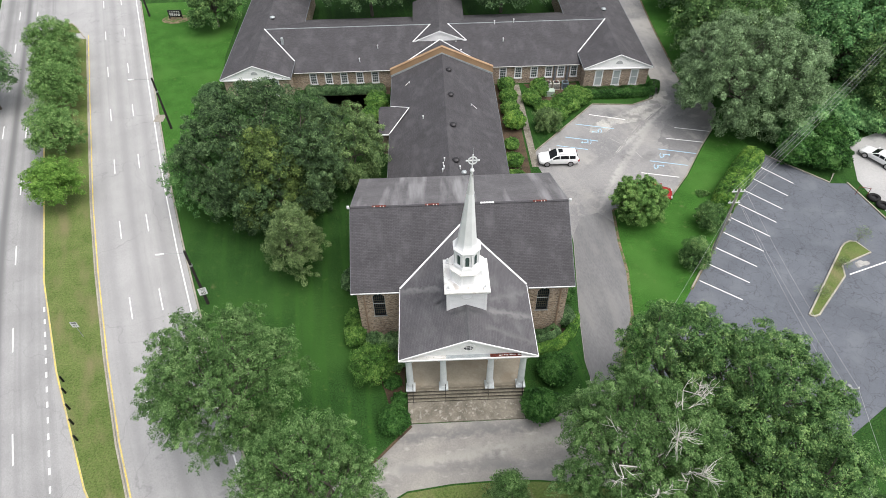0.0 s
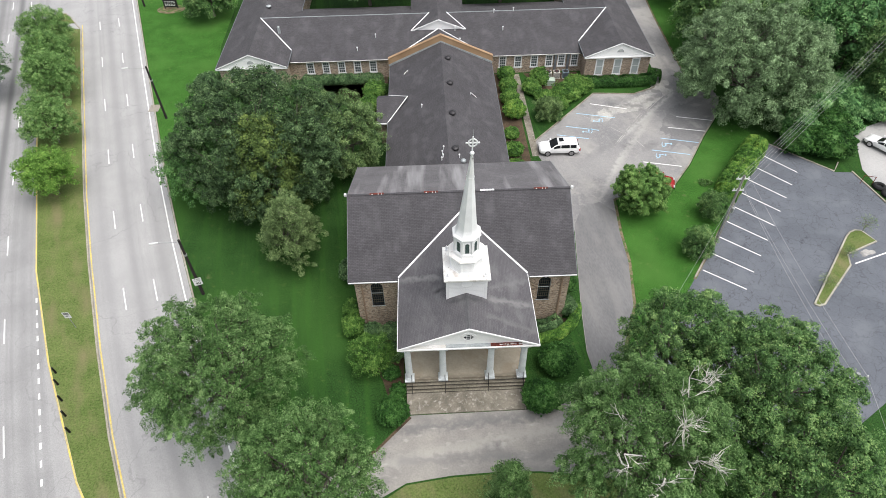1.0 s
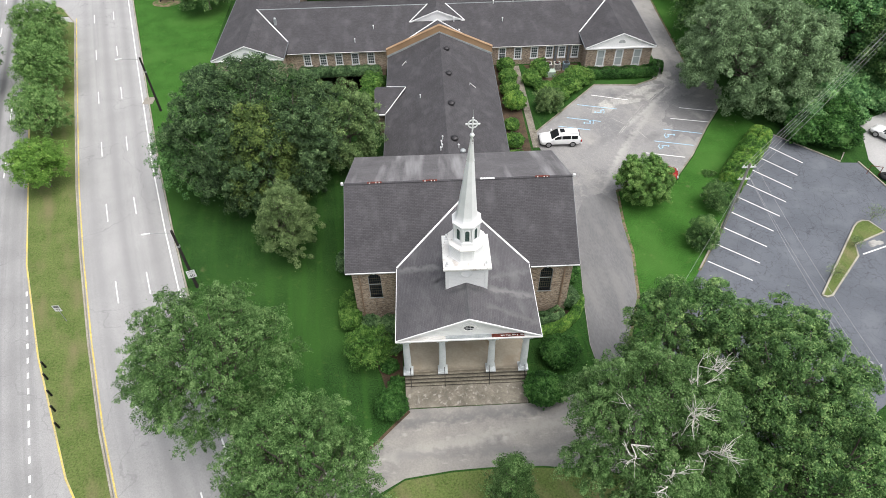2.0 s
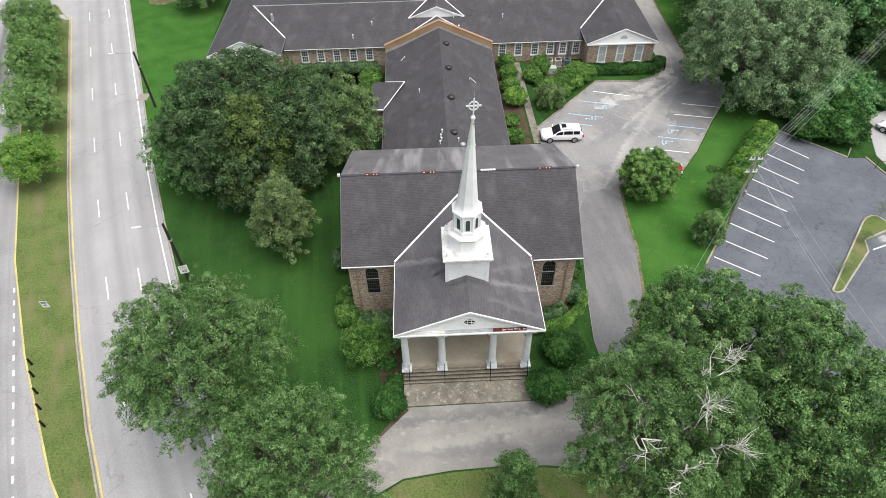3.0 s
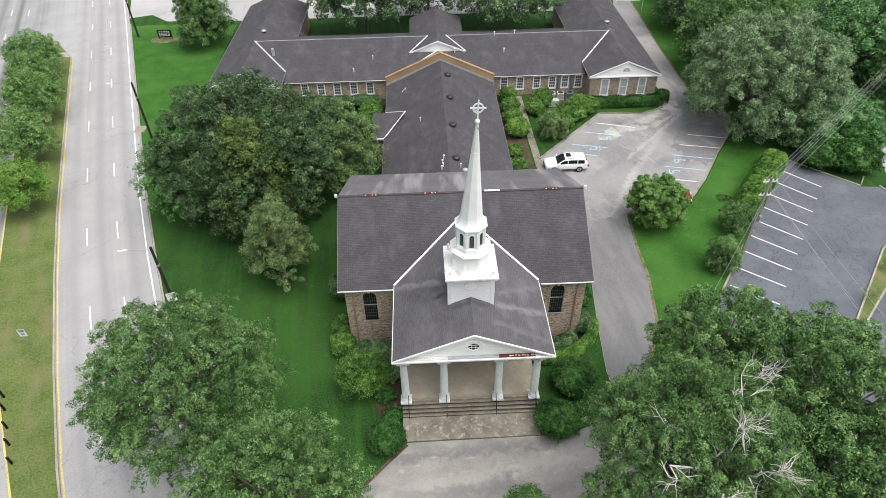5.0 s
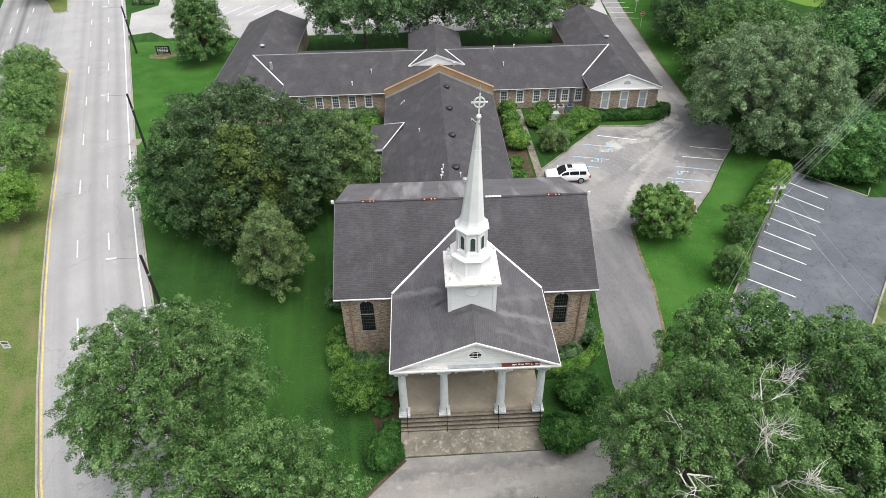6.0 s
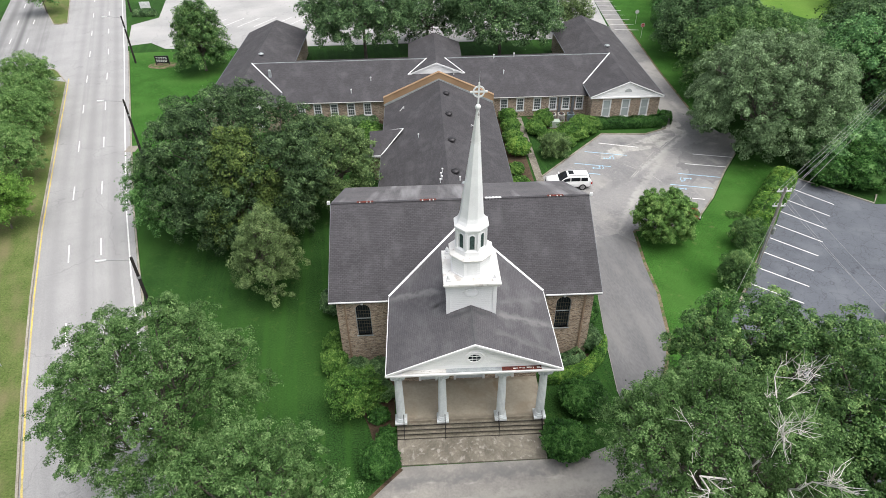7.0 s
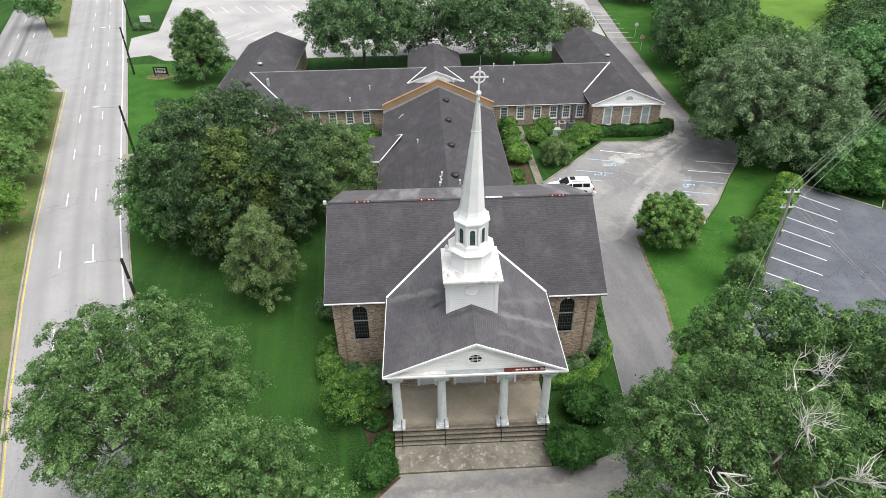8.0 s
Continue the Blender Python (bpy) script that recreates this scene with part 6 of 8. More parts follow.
def clumps(rng, centres, ways, reach, per, stretch):
    """Leaves of many small domed clumps, each drawn out along its own twig."""
    k = np.repeat(np.arange(len(centres)), per)
    n = len(k)
    up = ways + np.array((0, 0, 0.7))
    up /= np.linalg.norm(up, axis=1, keepdims=True)
    e = rng.normal(size=(n, 3))
    e /= np.linalg.norm(e, axis=1, keepdims=True)
    dot = (e * up[k]).sum(axis=1, keepdims=True)
    e = np.where(dot < -0.15, e - 2 * dot * up[k], e)
    flat = ways * np.array((1, 1, 0.25)) + rng.normal(size=(len(centres), 3)) * 0.25
    c = (reach * rng.uniform(0.55, 1.4, len(centres)))[k][:, None]
    u = rng.uniform(-0.5, 1.0, (n, 1)) * stretch
    p = centres[k] + e * c * rng.uniform(0.72, 1.0, (n, 1)) * (1 - 0.35 * np.abs(u)) + flat[k] * c * u
    p[:, 2] -= (0.25 * c * np.maximum(u, 0) ** 2)[:, 0]
    loose = rng.random((n, 1)) < 0.07
    p += np.where(loose, rng.normal(size=(n, 3)) * c * 0.45, 0)
    return p, e * 0.8 + np.array((0, 0, 0.5)) + rng.normal(size=(n, 3)) * 0.3


def dead_branch(t, foot, tip, r, rng, twigs=14, reach=0.8):
    """One bare branch: a curved limb that ends in a spread of thin twigs."""
    bm = B()
    pts = limb(bm, foot, tip, r, r * 0.45, rng, 0.16, 5, 6)
    way = (Vector(tip) - Vector(foot)).normalized()
    for k in range(twigs):
        f = pts[1 + k % 5] if k % 2 else pts[-1]
        e = f + (way * rng.uniform(0.3, 1.1) + Vector(rng.normal(size=3) * 0.5)).normalized() * reach * rng.uniform(0.6, 1.25)
        q = limb(bm, f, e, 0.017, 0.007, rng, 0.2, 3, 4)
        for w in range(5):
            g = q[1 + w % 2]
            limb(bm, g, g + ((e - f) * 0.4 + Vector(rng.normal(size=3) * 0.28 * reach)), 0.012, 0.006, rng, 0.12, 2, 3)
    part("dead_branch", bm, M["deadwood"], t, "bare pale dead branch")


def tree(at, height, radius, base, label, leaves, seed, count, size=0.13, trunk=0.25, name="tree", group="", dead=(), conical=0.0, squash=1.0, lean=(0, 0), lobes=None, lobe=(0.26, 0.42), ragged=1.0, low=1.5, reach=(0.72, 1.12), inside=0.72, body=0.5, spray=1.0, stretch=0.8, bare=False):
    """Trunk, limbs to each bough, and leafy sprays that stand out from the boughs."""
    rng = np.random.default_rng(seed)
    t = thing(name, at, label, "tree", group)
    mid, rz = (base + height) / 2, (height - base) / 2
    lobes = lobes or max(9, int(9 + radius * 2.2))
    boughs = []
    for i in range(lobes):
        # boughs wind up the crown in a golden spiral, with uneven reach
        h = 0.97 - low * (i + 0.5) / lobes + rng.normal() * 0.05
        a = i * 2.39996 + seed + rng.normal() * 0.25
        w = math.sqrt(max(0.05, 1 - min(1, abs(h)) ** 2)) if h > 0 or low < 1.7 else 1 - 0.2 * h * h
        br = radius * rng.uniform(*lobe)
        out_by = (radius - br * 0.85) * rng.uniform(*reach)
        z = mid + h * (rz - br * 0.55) * rng.uniform(0.85, 1.05)
        taper = 1 - conical * max(0.0, (z - base) / (height - base))
        boughs.append((math.cos(a) * w * out_by * taper + lean[0] * z / height, math.sin(a) * w * out_by * taper * squash + lean[1] * z / height, z, br * (0.5 + 0.5 * taper)))
    boughs.append((lean[0] * 0.7, lean[1] * 0.7, mid, radius * 0.45 * (1 - conical * 0.4)))
    bm = B()
    fork = base + (mid - base) * 0.35
    limb(bm, (0, 0, -0.1), (lean[0] * 0.3, lean[1] * 0.3, fork), trunk, trunk * 0.7, rng, 0.04, 3, 9)
    top = Vector((lean[0] * 0.3, lean[1] * 0.3, fork))
    allb = np.array(boughs)
    # leafy clumps sit evenly round each bough, so that dark gaps stay between them
    reach_c = size * 6.0 * spray
    dirs, who = [], []
    for j, q in enumerate(boughs):
        m = max(6, int(2.3 * (q[3] / reach_c) ** 2))
        i = np.arange(m) + 0.5
        z, w = 1 - 2 * i / m, i * 2.39996 + j
        ring = np.sqrt(1 - z * z)
        dirs.append(np.stack([ring * np.cos(w), ring * np.sin(w), z], 1))
        who += [j] * m
    who = np.array(who)
    d = np.concatenate(dirs) + rng.normal(size=(len(who), 3)) * 0.16
    d /= np.linalg.norm(d, axis=1, keepdims=True)
    starts = allb[who, :3] + d * allb[who, 3:4] * rng.uniform(0.72, 0.9 + 0.2 * ragged, (len(who), 1)) * np.array((1, 1, 0.85))
    # clumps buried in a neighbouring bough carry no leaves
    gap = np.full(len(starts), 9.0)
    for j, q in enumerate(allb):
        near = np.linalg.norm(starts - q[:3], axis=1) / q[3]
        gap = np.where(who == j, gap, np.minimum(gap, near))
    keep = np.nonzero((gap > inside) & (starts[:, 2] > 0.1) & (d[:, 2] > rng.uniform(-1.0, -0.2, len(who))))[0]
    starts, d = starts[keep], d[keep]
    cs, ns = clumps(rng, starts, d, reach_c, max(8, count // len(keep)), stretch)
    sizes = np.full(len(cs), size)
    if body:
        # coarser leaves deeper in the boughs close the crown
        m = np.minimum(240, (10.0 * (body * allb[:, 3] / (1.7 * size)) ** 2).astype(int))
        who = np.repeat(np.arange(len(boughs)), m)
        q = rng.normal(size=(len(who), 3))
        q /= np.linalg.norm(q, axis=1, keepdims=True)
        deep = allb[who, :3] + q * allb[who, 3:4] * body * rng.uniform(0.7, 1.05, (len(who), 1))
        cs, ns = np.concatenate([cs, deep]), np.concatenate([ns, q])
        sizes = np.concatenate([sizes, np.full(len(who), size * 1.7)])
    cs[:, 2] = np.maximum(cs[:, 2], 0.1)
    for i, b in enumerate(boughs[: min(len(boughs), 30)]):
        pts = limb(bm, top, b[:3], trunk * 0.42, trunk * 0.14, rng, 0.14, 4, 6)
        if bare:
            for k in range(4):
                e = Vector(b[:3]) + Vector(rng.normal(size=3)).normalized() * b[3] * 0.85
                limb(bm, pts[2 + k % 3], e, trunk * 0.13, trunk * 0.04, rng, 0.16, 3, 4)
    part("trunk", bm, M["bark"], t, "brown trunk with limbs")
    leaf_mesh("crown", cs, ns, sizes, leaves, t, "uneven leafy crown", seed)
    for foot, tip, r, twigs, reach in dead:
        dead_branch(t, foot, tip, r, rng, twigs, reach)
    return t


def bush(at, rx, ry, h, label, leaves, seed, name="bush", group="", per=700, size=0.066, rough=0.1, core=True, reach=0.125):
    """A clipped or loose shrub: a leafy skin over a dense body, on short stems."""
    rng = np.random.default_rng(seed)
    b = thing(name, at, label, "bush", group)
    area = 4 * math.pi * ((rx * ry) ** 1.6 / 3 + 2 * ((rx + ry) / 2 * h / 2) ** 1.6 / 3) ** (1 / 1.6)
    k = int(per * area)
    i = np.arange(max(20, int(area * 0.375 / reach ** 2))) + 0.5
    z, w = 1 - 2 * i / len(i), i * 2.39996 + seed
    d = np.stack([np.sqrt(1 - z * z) * np.cos(w), np.sqrt(1 - z * z) * np.sin(w), z], 1) + rng.normal(size=(len(i), 3)) * 0.05
    d = d[d[:, 2] > -0.75]
    ang = np.arctan2(d[:, 1], d[:, 0])
    lump = 0.93 + rough * (np.sin(ang * 3 + seed) * 0.5 + np.sin(ang * 7 + d[:, 2] * 6 + seed * 2) * 0.4 + np.sin(d[:, 2] * 9 + ang * 2) * 0.4)
    shell = (lump * rng.uniform(0.9, 1.0, len(d)))[:, None]
    start = np.array((0, 0, h / 2 * 1.02)) + d * np.array((rx, ry, h / 2)) * shell
    p, nr = clumps(rng, start, d, reach, max(6, k // len(d)), 0.35)
    p[:, 2] = np.maximum(p[:, 2], 0.03)
    leaf_mesh("foliage", p, nr, size, leaves, b, "", seed)
    bm = B()
    for i in range(5):
        a = i * 1.26
        limb(bm, (0.1 * math.cos(a), 0.1 * math.sin(a), -0.05), (rx * 0.55 * math.cos(a), ry * 0.55 * math.sin(a), h * 0.6), 0.03, 0.012, rng, 0.1, 2, 5)
    part("stems", bm, M["bark"], b)
    if core:
        part("inner_foliage", lathe(B(), [(0.3, 0.05), (0.78, 0.28 * h), (0.85, 0.5 * h), (0.68, 0.74 * h), (0.25, 0.9 * h)], 14), leaves, b).scale = (rx, ry, 1)
    return b


def hedge(pts, width, height, label, leaves, seed, per=700, size=0.07, group="", name="hedge"):
    """A clipped hedge along a line: leafy sides and top over a dense body."""
    rng = np.random.default_rng(seed)
    o = Vector((pts[0][0], pts[0][1]))
    b = thing(name, (o.x, o.y, 0), label, "hedge", group)
    cs, ns = [], []
    loc = [Vector(p) - o for p in pts]
    for a, e in zip(loc, loc[1:]):
        d = e - a
        ln = d.length
        d = d / ln
        nr = Vector((-d.y, d.x))
        k = int(per * ln * (width + 2 * height))
        s, u = rng.uniform(-0.1, ln + 0.1, k), rng.uniform(0, math.pi, k)
        q = 0.55
        cu, su = np.sign(np.cos(u)) * np.abs(np.cos(u)) ** q, np.sin(u) ** q
        j = rng.uniform(0.86, 1.05, k) * (1 + 0.06 * np.sin(s * 2.3 + seed) + 0.04 * np.sin(s * 5.1))
        side, up = cu * width / 2 * j, su * height * j
        cs.append(np.stack([a.x + d.x * s + nr.x * side, a.y + d.y * s + nr.y * side, np.maximum(up, 0.02)], 1))
        ns.append(np.stack([nr.x * cu, nr.y * cu, su + 0.2], 1) + rng.normal(size=(k, 3)) * 0.5)
    for p, q in ((loc[0], loc[1]), (loc[-1], loc[-2])):
        d = (p - q).normalized()
        k = int(per * width * height * 1.3)
        u, r = rng.uniform(0, math.pi, k), np.sqrt(rng.random(k))
        side, up, out = np.cos(u) * r * width / 2, np.sin(u) * r * height, np.sqrt(np.maximum(0, 1 - r * r)) * width * 0.3 + rng.normal(size=k) * 0.05
        cs.append(np.stack([p.x + d.x * out - d.y * side, p.y + d.y * out + d.x * side, np.maximum(up, 0.02)], 1))
        ns.append(np.stack([np.full(k, d.x), np.full(k, d.y), np.full(k, 0.5)], 1) + rng.normal(size=(k, 3)) * 0.5)
    leaf_mesh("foliage", np.concatenate(cs), np.concatenate(ns), size, leaves, b, "", seed)
    ends = [tuple(p) for p in loc]
    for k, q in ((0, 1), (-1, -2)):
        ends[k] = tuple(Vector(ends[k]) + (Vector(ends[q]) - Vector(ends[k])).normalized() * width * 0.45)
    body = strip(B(), ends, width * 0.45, 0.0, height * 0.55)
    part("inner_foliage", body, M["dark_leaf"], b)
    return b


# trees in front of the church
FULL = dict(low=1.9, reach=(0.85, 1.06), ragged=0.6)
tree((-18.3, -3.3, 0), 14.2, 5.9, 3.0, "broad light green tree on the lawn beside the road", M["light_leaf"], 11, size=0.057, trunk=0.22, lobes=60, lobe=(0.14, 0.23), reach=(0.72, 1.1), ragged=1.0, inside=0.62, low=1.6, count=165000, stretch=1.6, body=0.45, bare=True)
tree((-10.8, -12.6, 0), 14.6, 5.0, 4.0, "broad light green tree beside the front drive", M["light_leaf"], 12, size=0.056, trunk=0.28, lobes=48, lobe=(0.15, 0.25), reach=(0.72, 1.1), ragged=0.9, inside=0.65, low=1.6, count=128000, stretch=1.3, body=0.45, bare=True)
DEAD = (((0.2, -0.4, 12.4), (0.5, -1.5, 15.8), 0.045, 13, 1.2), ((1.4, 0.4, 12.6), (2.6, 1.3, 15.6), 0.04, 12, 1.1), ((1.0, -2.4, 12.6), (1.4, -3.4, 15.3), 0.045, 11, 1.0), ((-0.4, 0.4, 13.0), (-2.4, -0.6, 15.0), 0.06, 5, 0.8), ((-0.2, -1.4, 13.2), (-2.6, -3.0, 14.7), 0.06, 6, 0.9), ((-0.6, -2.8, 13.0), (-1.0, -4.0, 14.8), 0.07, 4, 0.8), ((0.4, -3.0, 13.4), (-1.8, -4.6, 14.1), 0.065, 6, 0.8))
tree((9.9, -11.2, 0), 15.6, 5.4, 6.5, "light green tree with bare dead branches on top", M["light_leaf"], 13, size=0.057, trunk=0.28, lobes=50, lobe=(0.15, 0.25), reach=(0.72, 1.1), ragged=0.9, inside=0.65, low=1.6, count=140000, stretch=1.2, body=0.45, dead=DEAD, bare=True)
tree((15.6, -3.4, 0), 13.6, 5.0, 3.0, "broad dense dark green tree beside the car park", M["dense_leaf"], 14, size=0.072, lobes=60, lobe=(0.13, 0.22), inside=0.75, count=68000, **FULL)
tree((19.6, -6.9, 0), 14.0, 5.9, 3.0, "broad dense dark green tree beside the car park", M["dense_leaf"], 15, size=0.072, lobes=72, lobe=(0.12, 0.21), inside=0.75, count=128000, **FULL)
tree((20.0, -12.6, 0), 13.0, 5.0, 3.0, "broad dense dark green tree beside the car park", M["dense_leaf"], 16, size=0.076, lobes=60, lobe=(0.13, 0.22), inside=0.75, count=59000, **FULL)
# lawn west of the church
tree((-20.5, 26.2, 0), 14.0, 9.2, 0.4, "large dark evergreen oak on the lawn", M["oak"], 21, size=0.095, squash=0.92, lobes=90, lobe=(0.12, 0.2), count=124000, **FULL)
tree((-19.3, 21.9, 0), 13.2, 4.2, 0.4, "dark olive broad-leaved tree at the oak's edge", M["magnolia"], 25, size=0.102, lobes=36, conical=0.25, lobe=(0.17, 0.27), count=38500, **FULL)
tree((-12.9, 29.7, 0), 9.6, 5.2, 0.4, "olive green evergreen tree beside the hall", M["grey_olive"], 22, size=0.095, lobes=54, lobe=(0.14, 0.24), count=56000, **FULL)
tree((-27.6, 25.5, 0), 8.0, 4.3, 0.3, "bright green small tree at the oak's edge", M["elm_leaf"], 23, size=0.088, trunk=0.18, lobes=34, low=1.9, lobe=(0.18, 0.3), count=26000)
tree((-16.3, 15.2, 0), 8.7, 3.5, 0.3, "olive green young tree on the lawn", M["olive_leaf"], 24, size=0.071, trunk=0.14, conical=0.55, lobes=52, lobe=(0.13, 0.22), low=1.75, reach=(0.7, 1.15), count=37000, body=0.4, bare=True)
# behind and beside the classroom building
tree((-11.5, 72.0, 0), 13.5, 8.8, 3.6, "large dark tree behind the classroom building", M["dark_leaf"], 31, size=0.156, trunk=0.3, lobes=66, lobe=(0.14, 0.24), count=56000, **FULL)
tree((10.0, 72.0, 0), 13.5, 9.6, 3.6, "large dark tree behind the classroom building", M["dark_leaf"], 32, size=0.156, trunk=0.3, lobes=72, lobe=(0.14, 0.24), count=65000, **FULL)
tree((-1.5, 79.5, 0), 10.5, 5.0, 1.0, "dark tree behind the classroom building", M["dark_leaf"], 33, size=0.163, lobes=30, lobe=(0.17, 0.27), count=12500, **FULL)
tree((23.5, 82.5, 0), 7.0, 3.4, 0.6, "pale grey-green tree behind the classroom building", M["olive_leaf"], 34, size=0.136, trunk=0.15, count=8500)
tree((-36.6, 70.0, 0), 11.0, 5.0, 0.3, "green pyramid-shaped tree on the lawn", M["dense_leaf"], 35, size=0.120, trunk=0.22, conical=0.6, lobes=57, lobe=(0.16, 0.26), low=1.9, reach=(0.8, 1.08), count=43500)
tree((37.8, 40.0, 0), 13.2, 8.6, 0.4, "large grey-green oak beside the small car park", M["grey_oak"], 41, size=0.098, lobes=84, lobe=(0.12, 0.22), reach=(0.86, 1.09), low=1.9, ragged=0.9, spray=1.2, count=165000, bare=True)
tree((41.5, 55.0, 0), 11.5, 8.5, 0.5, "large light green tree beside the drive", M["dense_leaf"], 42, size=0.129, trunk=0.35, lobes=48, lobe=(0.15, 0.26), count=62000, **FULL)
tree((42.5, 71.0, 0), 12.0, 8.0, 0.5, "dark green tree beside the drive", M["dark_leaf"], 43, size=0.156, trunk=0.35, lobes=42, lobe=(0.16, 0.28), count=37000, **FULL)
# median trees
M_TREES = ((-44.9, 26.8, 5.8, 2.8), (-48.7, 36.7, 6.4, 3.2), (-52.2, 46.6, 6.4, 3.4), (-55.0, 52.8, 6.4, 3.4), (-58.0, 59.5, 6.6, 3.6))
for i, (x, y, h, r) in enumerate(M_TREES):
    tree((x, y, 0.13), h, r * 0.95, 1.0, "light green street tree on the grassy median", M["yellow_leaf" if i == 0 else "street_leaf"], 50 + i, size=0.090, trunk=0.1, group="trees on the median", lobes=44, lobe=(0.18, 0.3), low=1.75, reach=(0.8, 1.1), count=22500)
tree((-77.0, 104.0, 0.13), 7.0, 3.8, 1.2, "street tree on the far median", M["elm_leaf"], 57, size=0.150, trunk=0.12, group="trees on the median", count=8500)
tree((-61.8, 47.3, 0), 9.0, 4.0, 2.0, "dark green tree across the road", M["dark_leaf"], 58, size=0.136, trunk=0.2, lobes=44, lobe=(0.18, 0.3), count=15000)
tree((1.9, -11.2, 0), 8.6, 2.1, 1.6, "slender young tree beside the forecourt", M["light_leaf"], 59, size=0.055, trunk=0.09, conical=0.8, lobes=44, lobe=(0.14, 0.24), low=1.85, inside=0.5, reach=(0.6, 1.2), ragged=1.4, stretch=1.6, count=24000, body=0.4, bare=True)
# small tree at the small car park
tree((19.8, 21.0, 0), 5.3, 2.8, 0.2, "round bright green ornamental tree on the lawn", M["ornamental_leaf"], 61, size=0.075, trunk=0.12, lobes=52, lobe=(0.16, 0.25), low=1.75, reach=(0.82, 1.08), count=66000, spray=0.7, body=0.7)
# woods east and north
WOODS = ((55, 48, 13, 6.5), (58, 40, 12, 6.5), (59, 56, 14, 6.5), (62, 52, 14, 8), (68, 70, 15, 7), (70, 60, 15, 8), (46, 84, 12, 7), (52, 96, 13, 7.5), (84, 92, 14, 8), (72, 46, 13, 7), (80, 68, 14, 8), (58, 110, 14, 7), (96, 100, 14, 8), (88, 80, 14, 8), (62, 130, 14, 8), (98, 130, 14, 8), (46, 112, 12, 6))
for i, (x, y, h, r) in enumerate(WOODS):
    near = i < 6
    tree((x, y, 0), h, r, 0.6, "dense green woodland tree", M[("wood_leaf", "dense_leaf", "dark_leaf")[i % 3]], 70 + i, size=0.163 if near else 0.221, trunk=0.3, group="trees of the wood", lobes=42, lobe=(0.14, 0.26), count=22500 if near else 11050, **FULL)
# shrubs by the church
bush((7.75, 1.5, 0), 1.75, 1.6, 2.2, "large round clipped green bush beside the porch", M["bush_leaf"], 101, per=1250, size=0.052, reach=0.085)
bush((6.0, -1.9, 0), 1.8, 1.6, 1.9, "large round clipped bush beside the steps", M["bush_leaf"], 102, per=1250, size=0.052, reach=0.085)
bush((-6.35, -2.7, 0), 1.35, 1.35, 1.7, "round clipped bush beside the steps", M["bush_leaf"], 103, per=1250, size=0.052, reach=0.085)
tree((-8.1, 2.2, 0), 3.3, 1.8, 0.4, "loose green shrub with several stems in a mulch bed", M["garden_leaf"], 104, size=0.07, trunk=0.06, name="shrub", lobes=34, lobe=(0.18, 0.3), low=1.7, count=16000, bare=True)
bush((-5.95, -0.6, 0), 0.6, 0.6, 1.0, "small green bush beside the steps", M["bush_leaf"], 105)
bush((-6.6, 1.2, 0), 0.75, 0.7, 0.9, "small green bush in the mulch bed", M["bush_leaf"], 115)
bush((-6.4, 3.1, 0), 0.9, 0.9, 1.4, "dark green bush beside the porch", M["dark_leaf"], 116)
bush((-6.6, 5.4, 0), 1.0, 0.9, 1.3, "dark green bush against the brick wall", M["dark_leaf"], 106)
bush((-8.3, 5.6, 0), 0.85, 0.8, 1.3, "dark green clipped bush below the window", M["dark_leaf"], 107)
bush((-10.1, 6.0, 0), 1.05, 1.05, 1.7, "round green bush at the church corner", M["garden_leaf"], 108)
bush((-10.3, 8.0, 0), 0.95, 0.95, 1.6, "round green bush at the church corner", M["garden_leaf"], 109)
bush((-10.6, 12.5, 0), 1.2, 1.3, 2.6, "dark green bush beside the church", M["dark_leaf"], 110)
bush((9.5, 7.3, 0), 0.95, 0.95, 2.0, "round dark green bush at the church corner", M["dark_leaf"], 111)
hedge([(5.6, 5.3), (7.3, 5.4), (8.6, 6.0)], 1.3, 0.9, "low dark green planting below the window", M["dark_leaf"], 112)
hedge([(5.6, 4.0), (7.0, 4.0), (8.5, 4.5), (9.8, 5.6), (10.5, 6.8), (10.6, 7.6)], 0.85, 1.0, "curved clipped yellow-green hedge", M["hedge_leaf"], 113)
bush((10.2, 10.5, 0), 0.8, 1.4, 2.0, "green bush beside the church wall", M["bush_leaf"], 114)
# garden east of the hall
for i, (x, y, r, h) in enumerate(((8.3, 48.0, 1.2, 1.9), (8.3, 45.2, 1.25, 1.8), (8.2, 42.4, 1.25, 1.8), (8.5, 39.2, 1.5, 2.2), (7.6, 34.8, 1.0, 1.2), (7.5, 31.6, 1.3, 1.2), (7.5, 28.4, 1.2, 1.1))):
    bush((x, y, 0), r, r, h, "round clipped bush beside the hall", M["hedge_leaf" if i == 3 else "garden_leaf"], 120 + i, group="clipped bushes beside the hall", per=430, size=0.08)
for i, (x, y, rx, ry, h) in enumerate(((11.5, 45.0, 1.2, 1.9, 1.5), (12.9, 47.2, 1.2, 1.8, 1.8), (13.0, 42.6, 1.4, 1.4, 1.3), (15.9, 43.0, 2.0, 1.9, 1.9), (17.5, 44.4, 2.0, 1.9, 2.1), (14.4, 40.9, 1.3, 1.3, 1.5))):
    bush((x, y, 0), rx, ry, h, "loose bright green shrub in the garden", M["garden_leaf"], 130 + i, group="garden shrubs", per=430, size=0.08, rough=0.2)
tree((12.6, 38.4, 0), 3.0, 1.7, 0.1, "small dark shrub with purple-tinged tips in the garden", M["grey_olive"], 137, size=0.06, trunk=0.06, name="shrub", lobes=30, lobe=(0.2, 0.32), low=1.85, count=16000)
